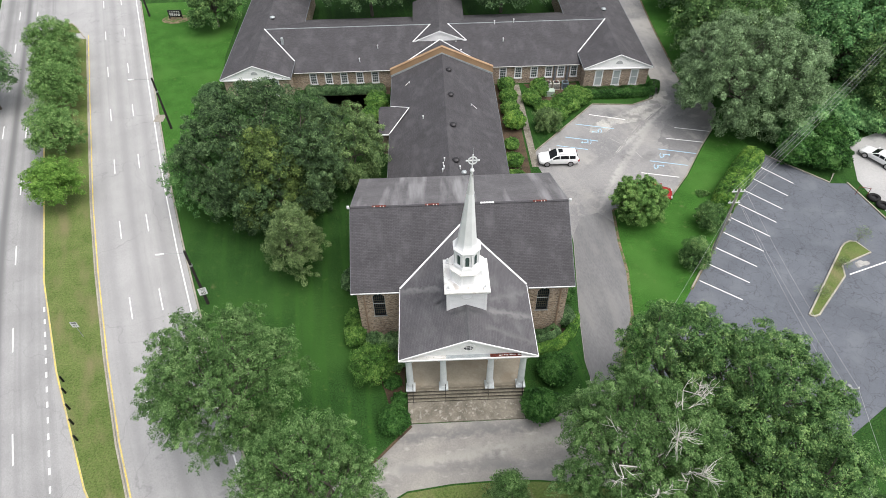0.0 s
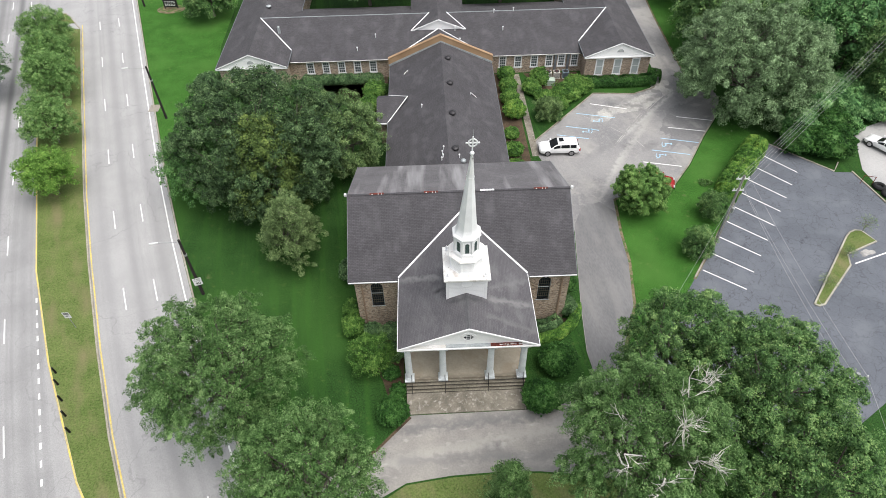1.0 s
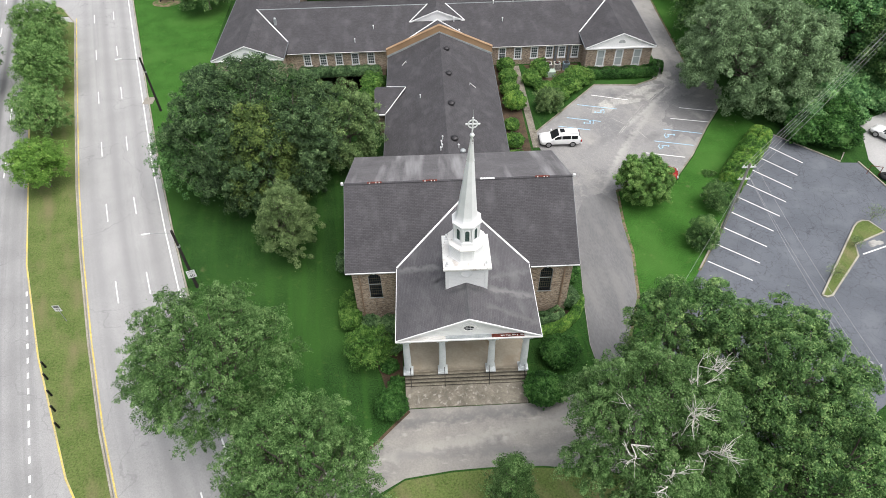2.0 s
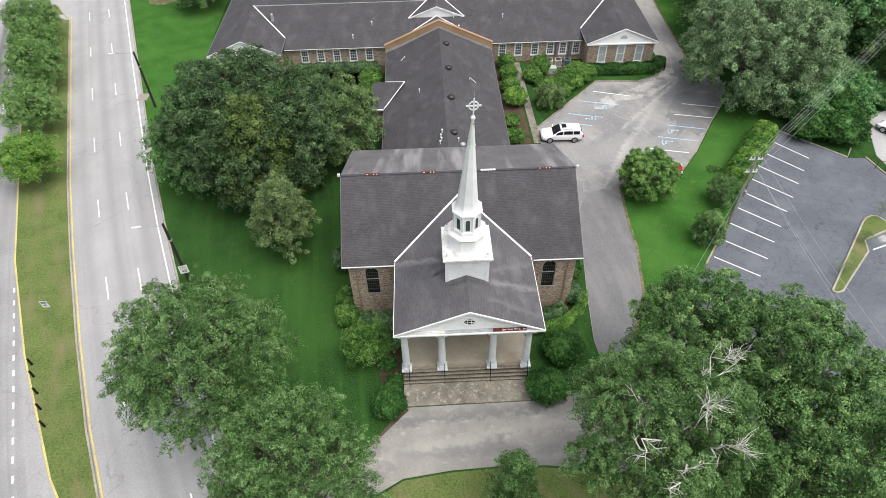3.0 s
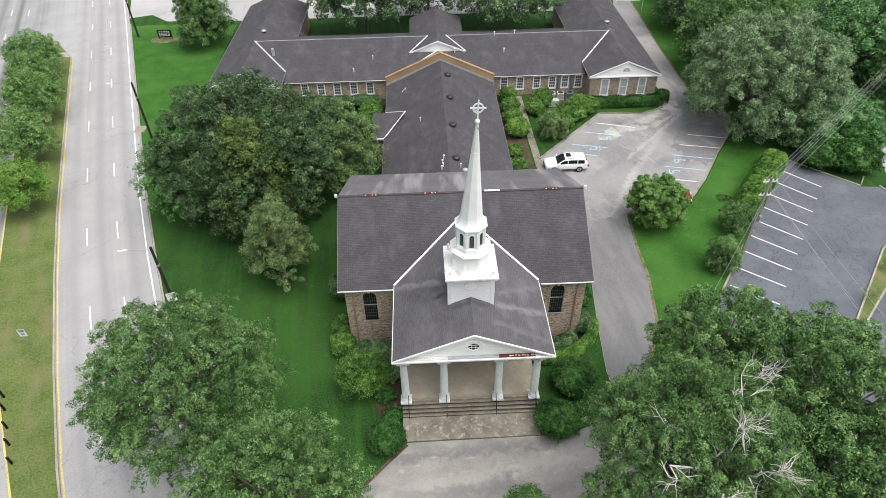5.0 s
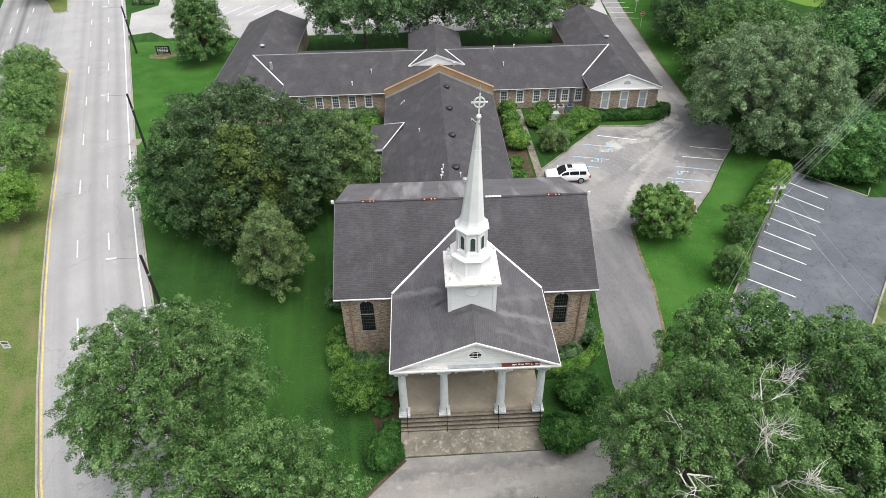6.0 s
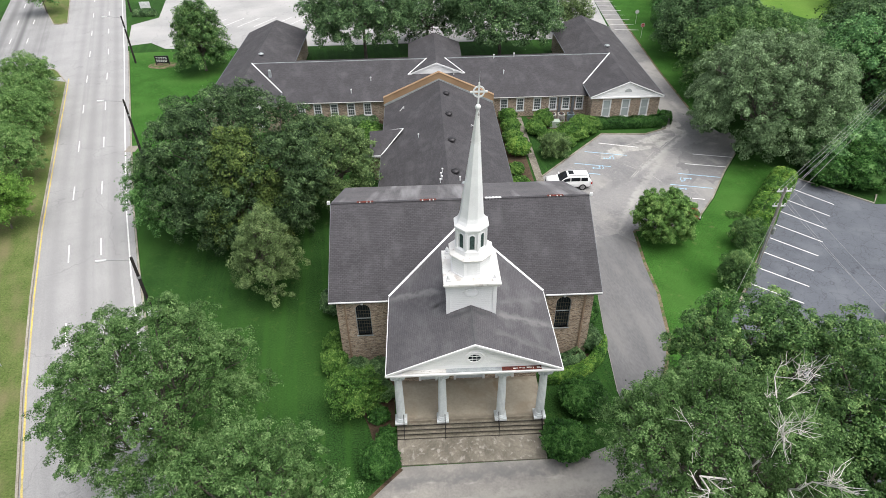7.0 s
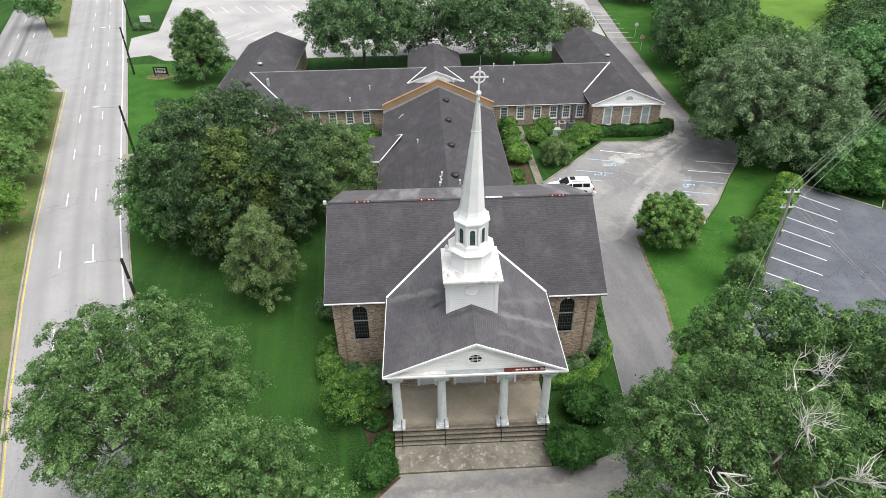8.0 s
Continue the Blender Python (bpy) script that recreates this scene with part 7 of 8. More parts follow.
hedge([(18.8, 45.8), (24, 45.75), (28.4, 46.0), (29.0, 47.6)], 1.7, 1.25, "thick clipped green hedge along the end wing", M["bush_leaf"], 138, per=430, size=0.07)
hedge([(-19.5, 48.6), (-9.0, 48.6)], 1.4, 1.2, "dark green shrubs along the classroom wall", M["dark_leaf"], 139, per=260, size=0.08)
bush((-9.5, 45.0, 0), 1.8, 1.8, 1.9, "loose bright green shrub beside the hall", M["garden_leaf"], 140, per=380, size=0.075, rough=0.2)
bush((-10.2, 42.0, 0), 1.5, 1.5, 1.7, "loose bright green shrub beside the hall", M["garden_leaf"], 141, per=380, size=0.075, rough=0.2)
bush((-32.2, 47.4, 0), 1.9, 1.9, 2.7, "dark green bush at the wing corner", M["dark_leaf"], 142, per=380, size=0.075)
# along the large car park
hedge([(36.4, 30.6), (34.0, 27.6), (31.4, 24.5), (29.9, 22.3)], 2.6, 2.0, "tall loose yellow-green hedge beside the car park", M["hedge_leaf"], 150, per=480, size=0.09)
tree((27.3, 19.4, 0), 3.0, 1.6, 0.15, "green loose shrub beside the pole", M["dense_leaf"], 151, size=0.055, trunk=0.05, name="shrub", lobes=30, lobe=(0.2, 0.32), low=1.85, count=16000)
tree((23.9, 14.0, 0), 3.6, 1.75, 0.15, "dark green pointed young tree on the lawn", M["dense_leaf"], 152, size=0.055, trunk=0.06, conical=0.5, lobes=40, lobe=(0.2, 0.3), low=1.85, count=22000)
bush((20.2, 7.0, 0), 1.6, 1.3, 1.5, "bright green bush beside the car park", M["bush_leaf"], 153, per=300, size=0.08, rough=0.2)
for i, (x, y, r, h) in enumerate(((41.5, 30.5, 2.4, 3.2), (44.5, 29.5, 2.6, 3.4), (46.0, 32.5, 2.6, 3.6), (42.5, 33.5, 2.5, 3.6), (49.0, 36.5, 2.8, 4.0), (46.0, 37.0, 2.8, 4.0), (43.5, 36.5, 2.4, 3.0), (47.5, 41.0, 2.9, 3.6), (51.0, 40.5, 2.9, 3.4), (53.0, 36.8, 2.6, 2.8), (56.5, 36.0, 2.6, 2.6), (61.0, 36.5, 3.0, 3.2), (48.5, 33.6, 1.9, 2.0), (55.5, 41.5, 3.0, 3.6))):
    bush((x, y, 0), r, r, h, "large wild green shrub at the wood's edge", M["bush_leaf" if i < 3 else "wood_leaf"], 160 + i, name="shrub", group="wild shrubs", per=200, size=0.115, rough=0.25)


# ---- vehicles ----
def car(at, turn, paint, label, length=4.9, suv=True, name="car"):
    c = thing(name, at, label, "car", turn=turn)
    h = 1.72 if suv else 1.45
    w = 0.97 if suv else 0.9
    L = length / 2
    belt = 1.02 if suv else 0.92
    wave = lambda v, e: math.copysign(abs(v) ** e, v)

    def ease(x, knots):
        for (xa, za), (xb, zb) in zip(knots, knots[1:]):
            if x <= xb:
                k = max(0.0, (x - xa) / (xb - xa))
                return za + (zb - za) * (k * k * (3 - 2 * k) * 0.5 + k * 0.5)
        return knots[-1][1]

    def hull(x):
        """Half width and top of the lower body."""
        end = max(0.0, (abs(x) / L - 0.78) / 0.22)
        tail = [(-L, belt - 0.12), (-L + 0.1, belt)] if suv else [(-L, belt - 0.14), (-L + 0.12, belt + 0.02)]
        return w * (1 - 0.2 * end ** 2.6), ease(x, tail + [(L * 0.4, belt + 0.02), (L * 0.85, belt - 0.13), (L, belt - 0.36)])
    xs = [-L + 2 * L * i / 36 for i in range(37)]
    bm = B()
    rings = []
    for x in xs:
        hw, zt = hull(x)
        zb = 0.3 + 0.14 * max(0.0, (abs(x) / L - 0.85) / 0.15)
        rings.append([bm.verts.new((x, hw * wave(math.cos(a), 0.34), (zb + zt) / 2 + (zt - zb) / 2 * wave(math.sin(a), 0.42))) for a in (k * math.tau / 28 + 0.112 for k in range(28))])
    for lo, hi in zip(rings, rings[1:]):
        for k in range(28):
            bm.faces.new((lo[k], lo[(k + 1) % 28], hi[(k + 1) % 28], hi[k]))
    bm.faces.new(rings[0][::-1])
    bm.faces.new(rings[-1])
    bmesh.ops.recalc_face_normals(bm, faces=bm.faces)
    part("body", bm, paint, c, smooth=True)
    back, front = (-L + 0.04, L * 0.50) if suv else (-L * 0.74, L * 0.46)
    top = [(back, belt - 0.05), (back + 0.2, h - 0.3), (back + 0.42, h - 0.03), (-L * 0.25, h), (0.0, h - 0.03), (L * 0.14, h - 0.12), (front, belt - 0.05)] if suv else [(back, belt - 0.03), (back + 0.75, h - 0.05), (-L * 0.1, h), (L * 0.08, h - 0.05), (front, belt - 0.05)]

    def shell(x, v, lift=0.0):
        """A point of the cabin: along it, and over it from sill to sill."""
        a = math.pi * v
        z0, z1 = belt - 0.06, ease(x, top)
        ct, st = wave(math.cos(a), 0.5), wave(math.sin(a), 0.62)
        narrow = 1 - 0.17 * st * max(0.0, z1 - z0) / (h - z0) - 0.04
        return (x, (w * narrow + lift) * ct, z0 + (z1 - z0 + lift) * st + lift * 0.2)

    def sheet(x0, x1, v0, v1, lift, nx=8, nv=8):
        b = B()
        g = [[b.verts.new(shell(x0 + (x1 - x0) * i / nx, v0 + (v1 - v0) * k / nv, lift)) for k in range(nv + 1)] for i in range(nx + 1)]
        for lo, hi in zip(g, g[1:]):
            for k in range(nv):
                b.faces.new((lo[k], lo[k + 1], hi[k + 1], hi[k]))
        bmesh.ops.recalc_face_normals(b, faces=b.faces)
        return b
    part("cabin", sheet(back, front, 0.0, 1.0, 0.0, 40, 24), paint, c, smooth=True)
    cuts = [back + 0.42, back + 1.22, -L * 0.02, L * 0.34] if suv else [back + 0.62, back + 1.0, -L * 0.02, L * 0.30]
    for v0, v1 in ((0.02, 0.17), (0.83, 0.98)):
        for k in range(3):
            part("side_window", sheet(cuts[k] + 0.04, cuts[k + 1] - 0.04, v0, v1, 0.012), M["car_glass"], c, smooth=True)
    part("windscreen", sheet(L * 0.12, front - 0.09, 0.26, 0.74, 0.012), M["car_glass"], c, smooth=True)
    part("rear_window", sheet(back + 0.07, back + (0.3 if suv else 0.62), 0.25, 0.75, 0.012), M["car_glass"], c, smooth=True)
    for x in (-L * 0.58, L * 0.6):
        for s in (-1, 1):
            wh = new("wheel")
            wh.parent, wh.location = c, (x, s * (w - 0.11), 0.37)
            part("tyre", tube(B(), (0, -0.13, 0), (0, 0.13, 0), 0.37, n=20), M["rubber"], wh)
            part("rim", tube(B(), (0, -0.14, 0), (0, 0.14, 0), 0.25, n=10), M["rim"], wh)
    for s in (-1, 1):
        part("headlight", box(B(), L - 0.16, L - 0.01, s * w * 0.72 - 0.16, s * w * 0.72 + 0.16, belt - 0.36, belt - 0.22), M["lamp_clear"], c)
        part("tail_light", box(B(), -L - 0.015, -L + 0.12, s * w * 0.88 - 0.1, s * w * 0.88 + 0.1, belt - 0.32, belt - 0.04), M["lamp_red"], c)
        part("mirror", box(B(), L * 0.36, L * 0.36 + 0.14, s * (w + 0.06) - 0.09, s * (w + 0.06) + 0.09, belt, belt + 0.16), paint, c)
        if suv:
            part("roof_rail", tube(B(), (back + 0.5, s * w * 0.68, h - 0.02), (L * 0.02, s * w * 0.68, h - 0.04), 0.03), M["rim"], c)
    part("bumper", box(B(), L - 0.1, L + 0.03, -w * 0.9, w * 0.9, 0.36, 0.52), M["plastic"], c)
    part("bumper", box(B(), -L - 0.03, -L + 0.1, -w * 0.9, w * 0.9, 0.4, 0.56), paint, c)
    if suv:
        part("sunroof", box(B(), -L * 0.18, L * 0.04, -w * 0.36, w * 0.36, h - 0.08, h + 0.004), M["car_glass"], c)
    return c


car((12.95, 31.6, 0.022), 179, M["car_white"], "white sport utility car with roof rails parked on the drive", 4.8)
car((51.7, 29.7, 0.02), 122, M["car_white"], "white saloon car parked on the pale yard", 4.6, False)
car((22.7, 24.9, 0.022), -15, M["car_red"], "dark red car parked behind the ornamental tree", 4.4, False)


# ---- poles, cables, signs ----
def street_lamp(x, y, h, arm, label):
    p = thing("street_lamp", (x, y, 0), label, "street lamp", "lamps along the road")
    part("pole", tube(B(), (0, 0, -0.2), (0, 0, h), 0.16, 0.11, 12), M["pole_wood"], p, "dark round pole")
    part("arm", tube(B(), (0, 0, h - 0.25), (arm[0], arm[1], h + 0.05), 0.035), M["galv"], p)
    d = Vector(arm).normalized()
    a = Vector((arm[0], arm[1], h + 0.05))
    e = a + Vector((d.x, d.y, 0)) * 0.75
    bm = B()
    tube(bm, a, e, 0.07, 0.10, 8)
    part("lamp_head", bm, M["sign_white"], p, "white lamp head")
    part("collar", tube(B(), (0, 0, h - 2.0), (0, 0, h - 1.8), 0.17, 0.17, 12), M["galv"], p)
    return p


street_lamp(-25.1, 11.2, 7.5, (-1.7, -0.3), "dark wooden street lamp pole with a white lamp arm")
street_lamp(-36.75, 41.4, 7.5, (-2.0, -0.3), "dark wooden street lamp pole with a white lamp arm")
for x, y in ((-35.95, 2.7), (-35.3, 1.5), (-34.35, -0.1), (-33.5, -1.55), (-32.6, -3.05)):
    b = thing("bollard", (x, y, 0.13), "short black post at the edge of the median", "bollard", "black posts on the median")
    part("post", tube(B(), (0, 0, -0.1), (0, 0, 0.8), 0.09, 0.09, 10), M["iron"], b)
    part("cap", lathe(B(), [(0.09, 0.8), (0.07, 0.84)], 10), M["plastic"], b)
street_lamp(-49.2, 74.4, 7.5, (-2.0, -0.3), "dark wooden street lamp pole with a white lamp arm")
street_lamp(-60.5, 104.0, 7.5, (-2.0, -0.3), "dark wooden street lamp pole with a white lamp arm")


def lettering(body, size, at, material, parent, turn=(90, 0, 0), name="lettering"):
    cu = bpy.data.curves.new(name, "FONT")
    cu.body, cu.size, cu.align_x, cu.align_y, cu.extrude = body, size, "CENTER", "CENTER", 0.002
    tmp = bpy.data.objects.new(name, cu)
    scene.collection.objects.link(tmp)
    bpy.context.view_layer.update()
    me = bpy.data.meshes.new_from_object(tmp.evaluated_get(bpy.context.evaluated_depsgraph_get()))
    bpy.data.objects.remove(tmp)
    bpy.data.curves.remove(cu)
    me.materials.clear()
    me.materials.append(material)
    ob = new(name, me)
    ob.parent = parent
    ob.matrix_local = pose(*at, *turn)
    return ob


sl = thing("speed_sign", (-24.95, 11.0, 2.05), "white speed limit sign with black numbers on a dark pole", "road sign")
sl.matrix_world = pose(-25.0, 11.02, 2.05, 0, 0, 18)
part("plate", box(B(), -0.38, 0.38, -0.02, 0.0, -0.48, 0.48), M["sign_white"], sl)
lettering("SPEED", 0.22, (0, -0.022, 0.33), M["sign_black"], sl)
lettering("LIMIT", 0.22, (0, -0.022, 0.13), M["sign_black"], sl)
lettering("40", 0.5, (0, -0.022, -0.22), M["sign_black"], sl)
part("strap", tube(B(), (0, 0.14, 0.2), (0, -0.005, 0.2), 0.03), M["galv"], sl)
ms = thing("speed_sign", (-36.0, 7.6, 0.13), "small white sign on a post in the median", "road sign")
part("post", tube(B(), (0, 0, -0.1), (0, 0, 2.1), 0.03), M["galv"], ms)
part("plate", box(B(), -0.32, 0.32, -0.04, -0.03, 1.5, 2.3), M["sign_white"], ms)
lettering("40", 0.36, (0, -0.044, 1.75), M["sign_black"], ms)
for k in range(2):
    part("bar", box(B(), -0.24, 0.24, -0.046, -0.04, 2.02 + k * 0.13, 2.1 + k * 0.13), M["sign_black"], ms)

# utility pole with crossarms and cables
up = thing("utility_pole", (26.3, 15.1, 0), "tall grey utility pole with crossarms and insulators", "utility pole")
part("pole", tube(B(), (0, 0, -0.3), (0, 0, 9.3), 0.17, 0.11, 12), M["grey_wood"], up, "weathered grey wooden pole")
part("conduit", tube(B(), (-0.14, -0.12, 1.6), (-0.11, -0.1, 5.6), 0.09, 0.09, 10), M["galv"], up, "pale grey conduit strapped to the pole")
for z, d in ((8.9, 0.62), (7.5, 0.55)):
    part("crossarm", box(B(), -d, d, -0.045, 0.045, z - 0.05, z + 0.05), M["sign_white"], up)
    for k in range(4):
        x = -d + 0.12 + k * (2 * d - 0.24) / 3
        part("insulator", lathe(B(), [(0.03, z + 0.05), (0.06, z + 0.1), (0.03, z + 0.15), (0.06, z + 0.2), (0.03, z + 0.25)], 8, (x, 0, 0)), M["sign_white"], up)
part("transformer", lathe(B(), [(0.1, 4.7), (0.13, 4.75), (0.13, 5.3), (0.08, 5.35)], 12, (0.25, -0.12, 0)), M["galv"], up)
up2 = thing("utility_pole", (25.4, -6.7, 0), "tall utility pole with crossarms at the car park edge", "utility pole")
part("pole", tube(B(), (0, 0, -0.3), (0, 0, 10.4), 0.19, 0.13, 12), M["galv"], up2)
for z, d in ((9.9, 0.9), (8.9, 0.8)):
    part("crossarm", box(B(), -d, d, -0.045, 0.045, z - 0.05, z + 0.05), M["galv"], up2)
    for k in range(4):
        x = -d + 0.12 + k * (2 * d - 0.24) / 3
        part("insulator", lathe(B(), [(0.03, z + 0.05), (0.06, z + 0.1), (0.03, z + 0.15), (0.06, z + 0.2), (0.03, z + 0.25)], 8, (x, 0, 0)), M["sign_white"], up2)
part("transformer", lathe(B(), [(0.24, 7.3), (0.28, 7.4), (0.28, 8.2), (0.15, 8.3)], 12, (-0.4, 0.1, 0)), M["galv"], up2)


def cable(a, b, sag, r=0.009):
    a, b = Vector(a), Vector(b)
    bm = B()
    rings = []
    side = (b - a).cross(Vector((0, 0, 1))).normalized()
    for i in range(17):
        p = a.lerp(b, i / 16) - Vector((0, 0, sag * 4 * (i / 16) * (1 - i / 16)))
        rings.append([bm.verts.new(p + side * r * math.cos(k * math.tau / 5) + Vector((0, 0, r * math.sin(k * math.tau / 5)))) for k in range(5)])
    for lo, hi in zip(rings, rings[1:]):
        for k in range(5):
            bm.faces.new((lo[k], lo[(k + 1) % 5], hi[(k + 1) % 5], hi[k]))
    tagged(part("power_cable", bm, M["cable"]), "thin grey overhead power cable", "cable", "cables between the poles")


FAR_POLE = (56.4, 42.7)
for dx, z in ((-0.55, 9.1), (0.0, 9.4), (0.55, 9.1)):
    cable((26.3 + dx, 15.1, z), (FAR_POLE[0] + dx, FAR_POLE[1], 9.9), 0.5)
    if dx:
        cable((26.3 + dx, 15.1, z), (25.4 + dx * 1.3, -6.7, 10.1), 0.35)
        cable((25.4 + dx * 1.3, -6.7, 10.1), (21.5 + dx * 1.3, -30.0, 10.1), 0.4)
for dx in (-0.5, 0.5):
    cable((26.3 + dx, 15.1, 7.7), (FAR_POLE[0] + dx, FAR_POLE[1], 8.6), 0.5)
cable((26.8, 15.1, 7.7), (26.1, -6.7, 9.1), 0.35)
cable((26.3, 15.1, 6.6), (18.6, 5.8, 3.0), 0.2)
up3 = thing("utility_pole", (*FAR_POLE, 0), "dark utility pole at the edge of the wood", "utility pole")
part("pole", tube(B(), (0, 0, -0.3), (0, 0, 10.3), 0.18, 0.12, 10), M["bark"], up3)
part("crossarm", box(B(), -0.7, 0.7, -0.05, 0.05, 9.7, 9.8), M["bark"], up3)
part("crossarm", box(B(), -0.65, 0.65, -0.05, 0.05, 8.4, 8.5), M["bark"], up3)

# church notice board, back signs, condensers, tyres
nb = thing("notice_board", (-44.4, 73.3, 0), "dark notice board with pale writing on a mulch bed", "sign")
setting("planting_bed", prism(B(), [(-44.4 + 2.3 * math.cos(a * math.tau / 16), 73.0 + 1.6 * math.sin(a * math.tau / 16)) for a in range(16)], -0.05, 0.03), M["dirt"], "bare patchy ground round the notice board", "planting bed")
nb.scale = (0.8, 0.8, 0.8)
part("board", box(B(), -1.3, 1.3, -0.12, 0.12, 0.35, 1.7), M["sign_black"], nb)
part("frame", box(B(), -1.4, 1.4, -0.09, 0.09, 1.7, 1.84), M["dark"], nb)
for s in (-1.3, 1.3):
    part("post", box(B(), s - 0.08, s + 0.08, -0.1, 0.1, -0.1, 1.75), M["dark"], nb)
for r in range(4):
    x = -1.1
    while x < 0.9:
        w = random.uniform(0.2, 0.45)
        part("text_bar", box(B(), x, min(x + w, 1.1), -0.135, -0.12, 1.45 - r * 0.28, 1.58 - r * 0.28), M["sign_white"], nb)
        x += w + 0.12
for x, y, red in ((35.5, 79.8, True), (36.8, 87.5, False)):
    g = thing("road_sign", (x, y, 0), "small sign on a post beside the drive", "road sign")
    part("post", tube(B(), (0, 0, -0.1), (0, 0, 2.0), 0.03), M["sign_white"], g)
    part("plate", tube(B(), (0, -0.04, 2.2), (0, -0.02, 2.2), 0.38, n=8), M["sign_white"], g)
    if red:
        part("disc", tube(B(), (0, -0.05, 2.2), (0, -0.041, 2.2), 0.3, n=16), M["sign_red"], g)
        part("bar", box(B(), -0.22, 0.22, -0.056, -0.05, 2.15, 2.25), M["sign_white"], g)
rs = thing("road_sign", (-56.6, 102.0, 0), "white roadside board behind a clipped hedge", "sign")
part("board", box(B(), -1.0, 1.0, -0.05, 0.05, 1.2, 2.4), M["sign_white"], rs)
for s in (-0.8, 0.8):
    part("post", tube(B(), (s, 0, -0.1), (s, 0, 1.25), 0.05), M["galv"], rs)
hedge([(-58.5, 101.0), (-54.8, 101.0)], 1.6, 1.2, "clipped hedge below the roadside board", M["dark_leaf"], 170, per=180, size=0.1)
for i, (x, m) in enumerate(((14.25, "ac_white"), (15.4, "ac_white"), (16.65, "ac_blue"))):
    a = thing("condenser", (x, 48.2, 0), "square %s air conditioning condenser with top fan grille" % ("off-white" if m == "ac_white" else "blue-grey"), "air conditioner", "condensers by the classroom wall")
    part("cabinet", box(B(), -0.42, 0.42, -0.42, 0.42, 0.05, 0.95), M[m], a)
    part("grille", lathe(B(), [(0.36, 0.95), (0.34, 0.99), (0.1, 1.0)], 16), M["dark"], a, "dark round fan grille")
    part("grille_hub", lathe(B(), [(0.12, 1.0), (0.1, 1.03)], 10), M["rust" if m == "ac_white" else "dark"], a)
    part("pad", box(B(), -0.5, 0.5, -0.5, 0.5, 0.0, 0.05), M["concrete"], a)
    for k in range(5):
        part("louvre", box(B(), -0.38, 0.38, -0.43, -0.42, 0.15 + k * 0.15, 0.22 + k * 0.15), M["plastic"], a)
bx = thing("utility_box", (14.2, 46.5, 0), "pale green electrical box on the ground", "utility box")
part("cabinet", box(B(), -0.65, 0.65, -0.45, 0.45, 0.0, 0.75), M["ac_green"], bx)
part("lid", box(B(), -0.68, 0.68, -0.48, 0.48, 0.75, 0.8), M["ac_green"], bx)
for i, x in enumerate((-7.8, -6.3)):
    a = thing("condenser", (x, 22.6, 0), "off-white air conditioning condenser behind the church", "air conditioner", "condensers behind the church")
    a.location.z = 0
    part("cabinet", box(B(), -0.45, 0.45, -0.45, 0.45, 0.05, 1.0), M["ac_white"], a)
    part("grille", lathe(B(), [(0.36, 1.0), (0.34, 1.04), (0.1, 1.05)], 16), M["dark"], a)
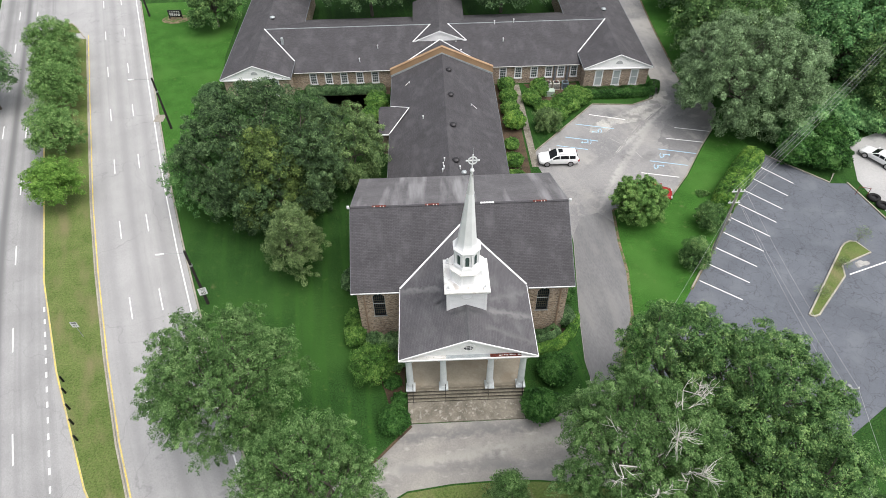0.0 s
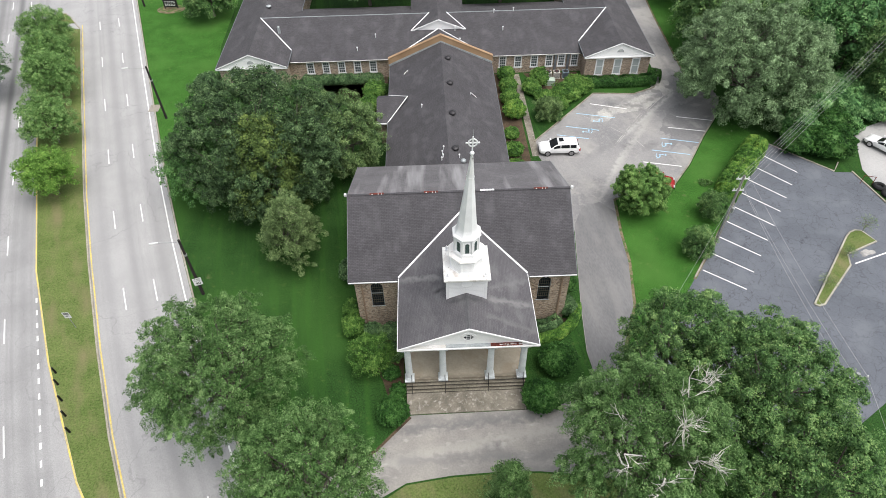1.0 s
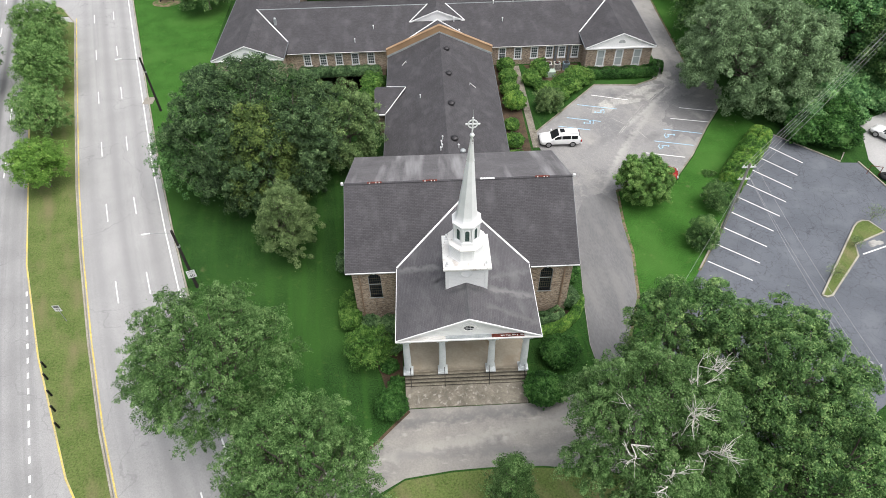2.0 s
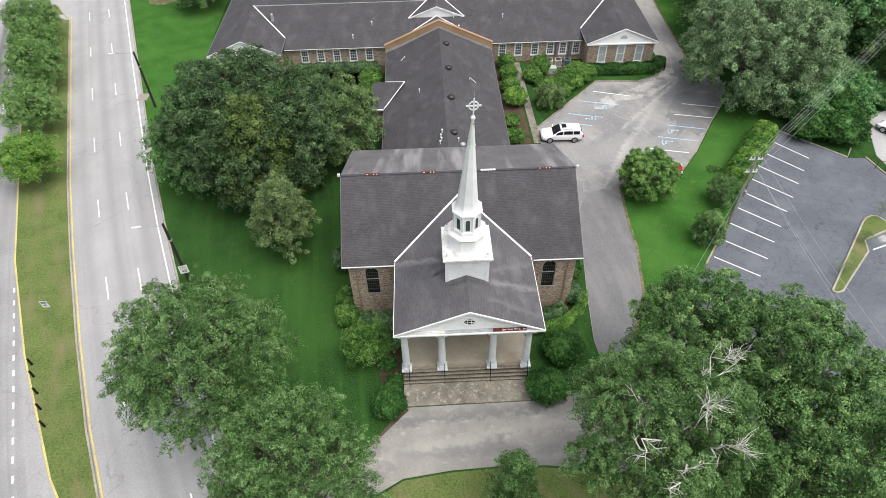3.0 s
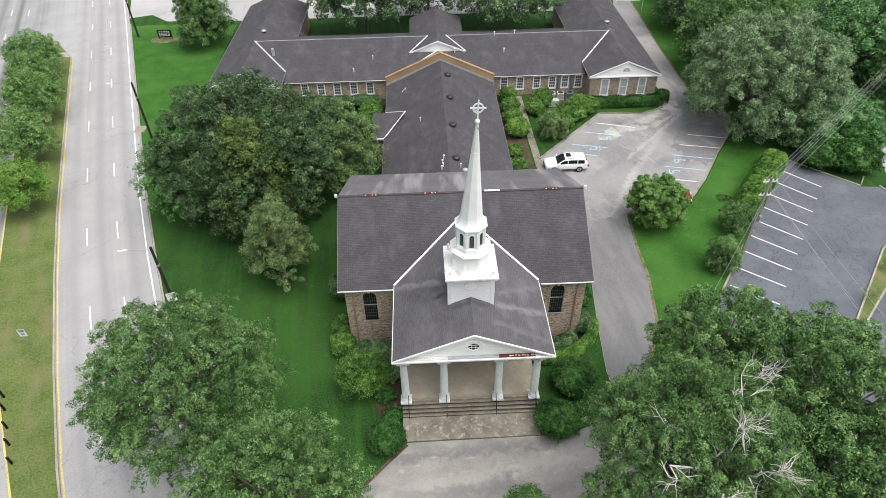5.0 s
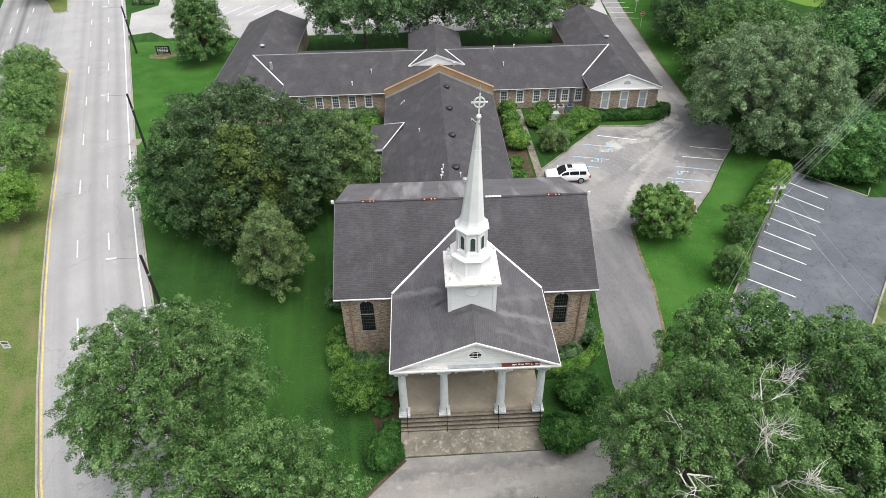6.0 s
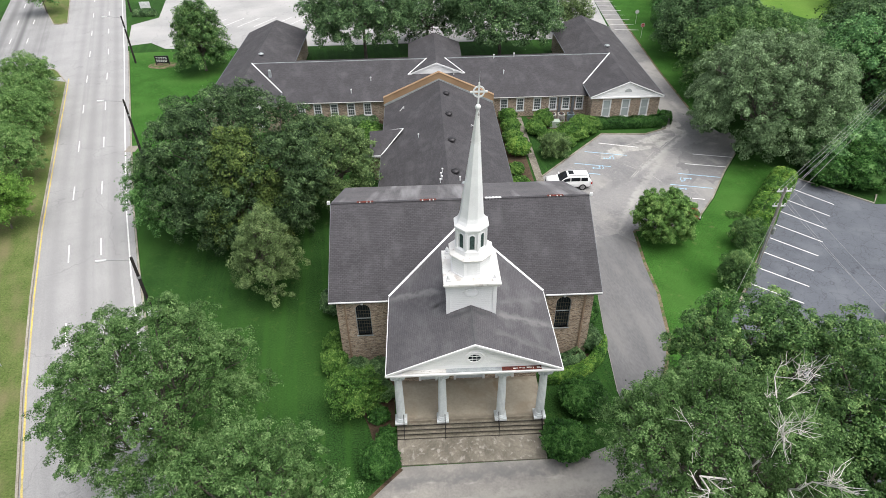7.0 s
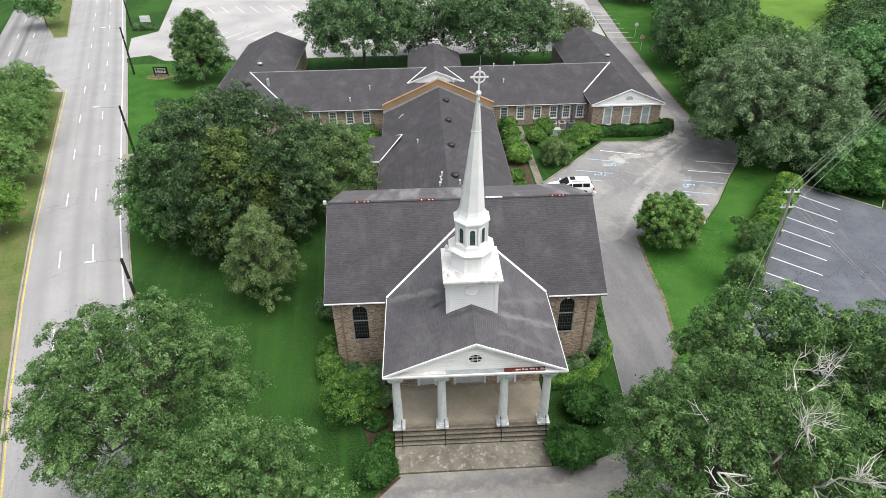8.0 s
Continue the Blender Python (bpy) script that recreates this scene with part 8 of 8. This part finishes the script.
for x, y in ((47.6, 23.0), (47.9, 21.7)):
    t = thing("old_tyre", (x, y, 0.02), "large worn black tyre lying on the concrete", "tyre", "old tyres in the yard")
    bm = B()
    turns, ring = 24, 10
    rows = [[bm.verts.new(((0.5 + 0.2 * wave) * math.cos(a), (0.5 + 0.2 * wave) * math.sin(a), 0.2 + 0.2 * lift)) for wave, lift in ((math.cos(k * math.tau / ring), math.sin(k * math.tau / ring)) for k in range(ring))] for a in (i * math.tau / turns for i in range(turns))]
    for i in range(turns):
        for k in range(ring):
            bm.faces.new((rows[i][k], rows[(i + 1) % turns][k], rows[(i + 1) % turns][(k + 1) % ring], rows[i][(k + 1) % ring]))
    bmesh.ops.recalc_face_normals(bm, faces=bm.faces)
    part("tread", bm, M["rubber"], t, smooth=True)
    part("rim", lathe(B(), [(0.3, 0.12), (0.3, 0.16), (0.12, 0.14)], 16), M["dark"], t, "dark steel rim")

# small things on the island and beside the road
for x, y, h, r, seed in ((42.3, 16.3, 2.0, 1.0, 181), (35.1, 9.2, 1.3, 0.8, 182), (39.0, 13.0, 1.0, 0.6, 183)):
    tree((x, y, 0.13), h, r, 0.2, "sparse wispy sapling on the car park island", M["olive_leaf"], seed, size=0.035, trunk=0.025, name="shrub", group="shrubs on the island", lobes=16, lobe=(0.2, 0.3), count=1100, body=0, bare=True)
setting("drain_cover", box(B(), -39.6, -38.3, 43.0, 44.6, -0.05, 0.06), M["concrete"], "square concrete drain cover beside the kerb", "drain cover")
mp = thing("marker_post", (26.86, 20.47, 0.0), "thin yellow plastic post lying on the lawn", "post")
part("post", tube(B(), (-0.35, -0.02, 0.04), (0.3, 0.03, 0.04), 0.035, n=8), M["yellow"], mp)
part("cap", tube(B(), (0.3, 0.03, 0.04), (0.36, 0.035, 0.04), 0.042, n=8), M["plastic"], mp)
bush((28.57, 24.78, 0), 0.75, 0.5, 0.3, "pale green weed clump on the lawn", M["street_leaf"], 190, name="weed_clump", per=260, size=0.07, rough=0.35, core=False)
setting("manhole_cover", lathe(B(), [(0.3, 0.0), (0.3, 0.027), (0.26, 0.029), (0.05, 0.029)], 20, (39.80, 20.05, 0)), M["lot"], "round grey manhole cover in the car park", "manhole cover")
barrier = thing("pipe_barrier", (45.89, 23.80, 0), "rusty bent pipe barrier at the yard edge", "barrier")
part("post", tube(B(), (0, 0, -0.1), (0.1, 0.1, 1.1), 0.035, n=8), M["rust"], barrier)
part("post", tube(B(), (1.13, -0.35, -0.1), (1.23, -0.25, 1.1), 0.035, n=8), M["rust"], barrier)
part("rail", tube(B(), (0.1, 0.1, 1.08), (1.23, -0.25, 1.08), 0.035, n=8), M["rust"], barrier)
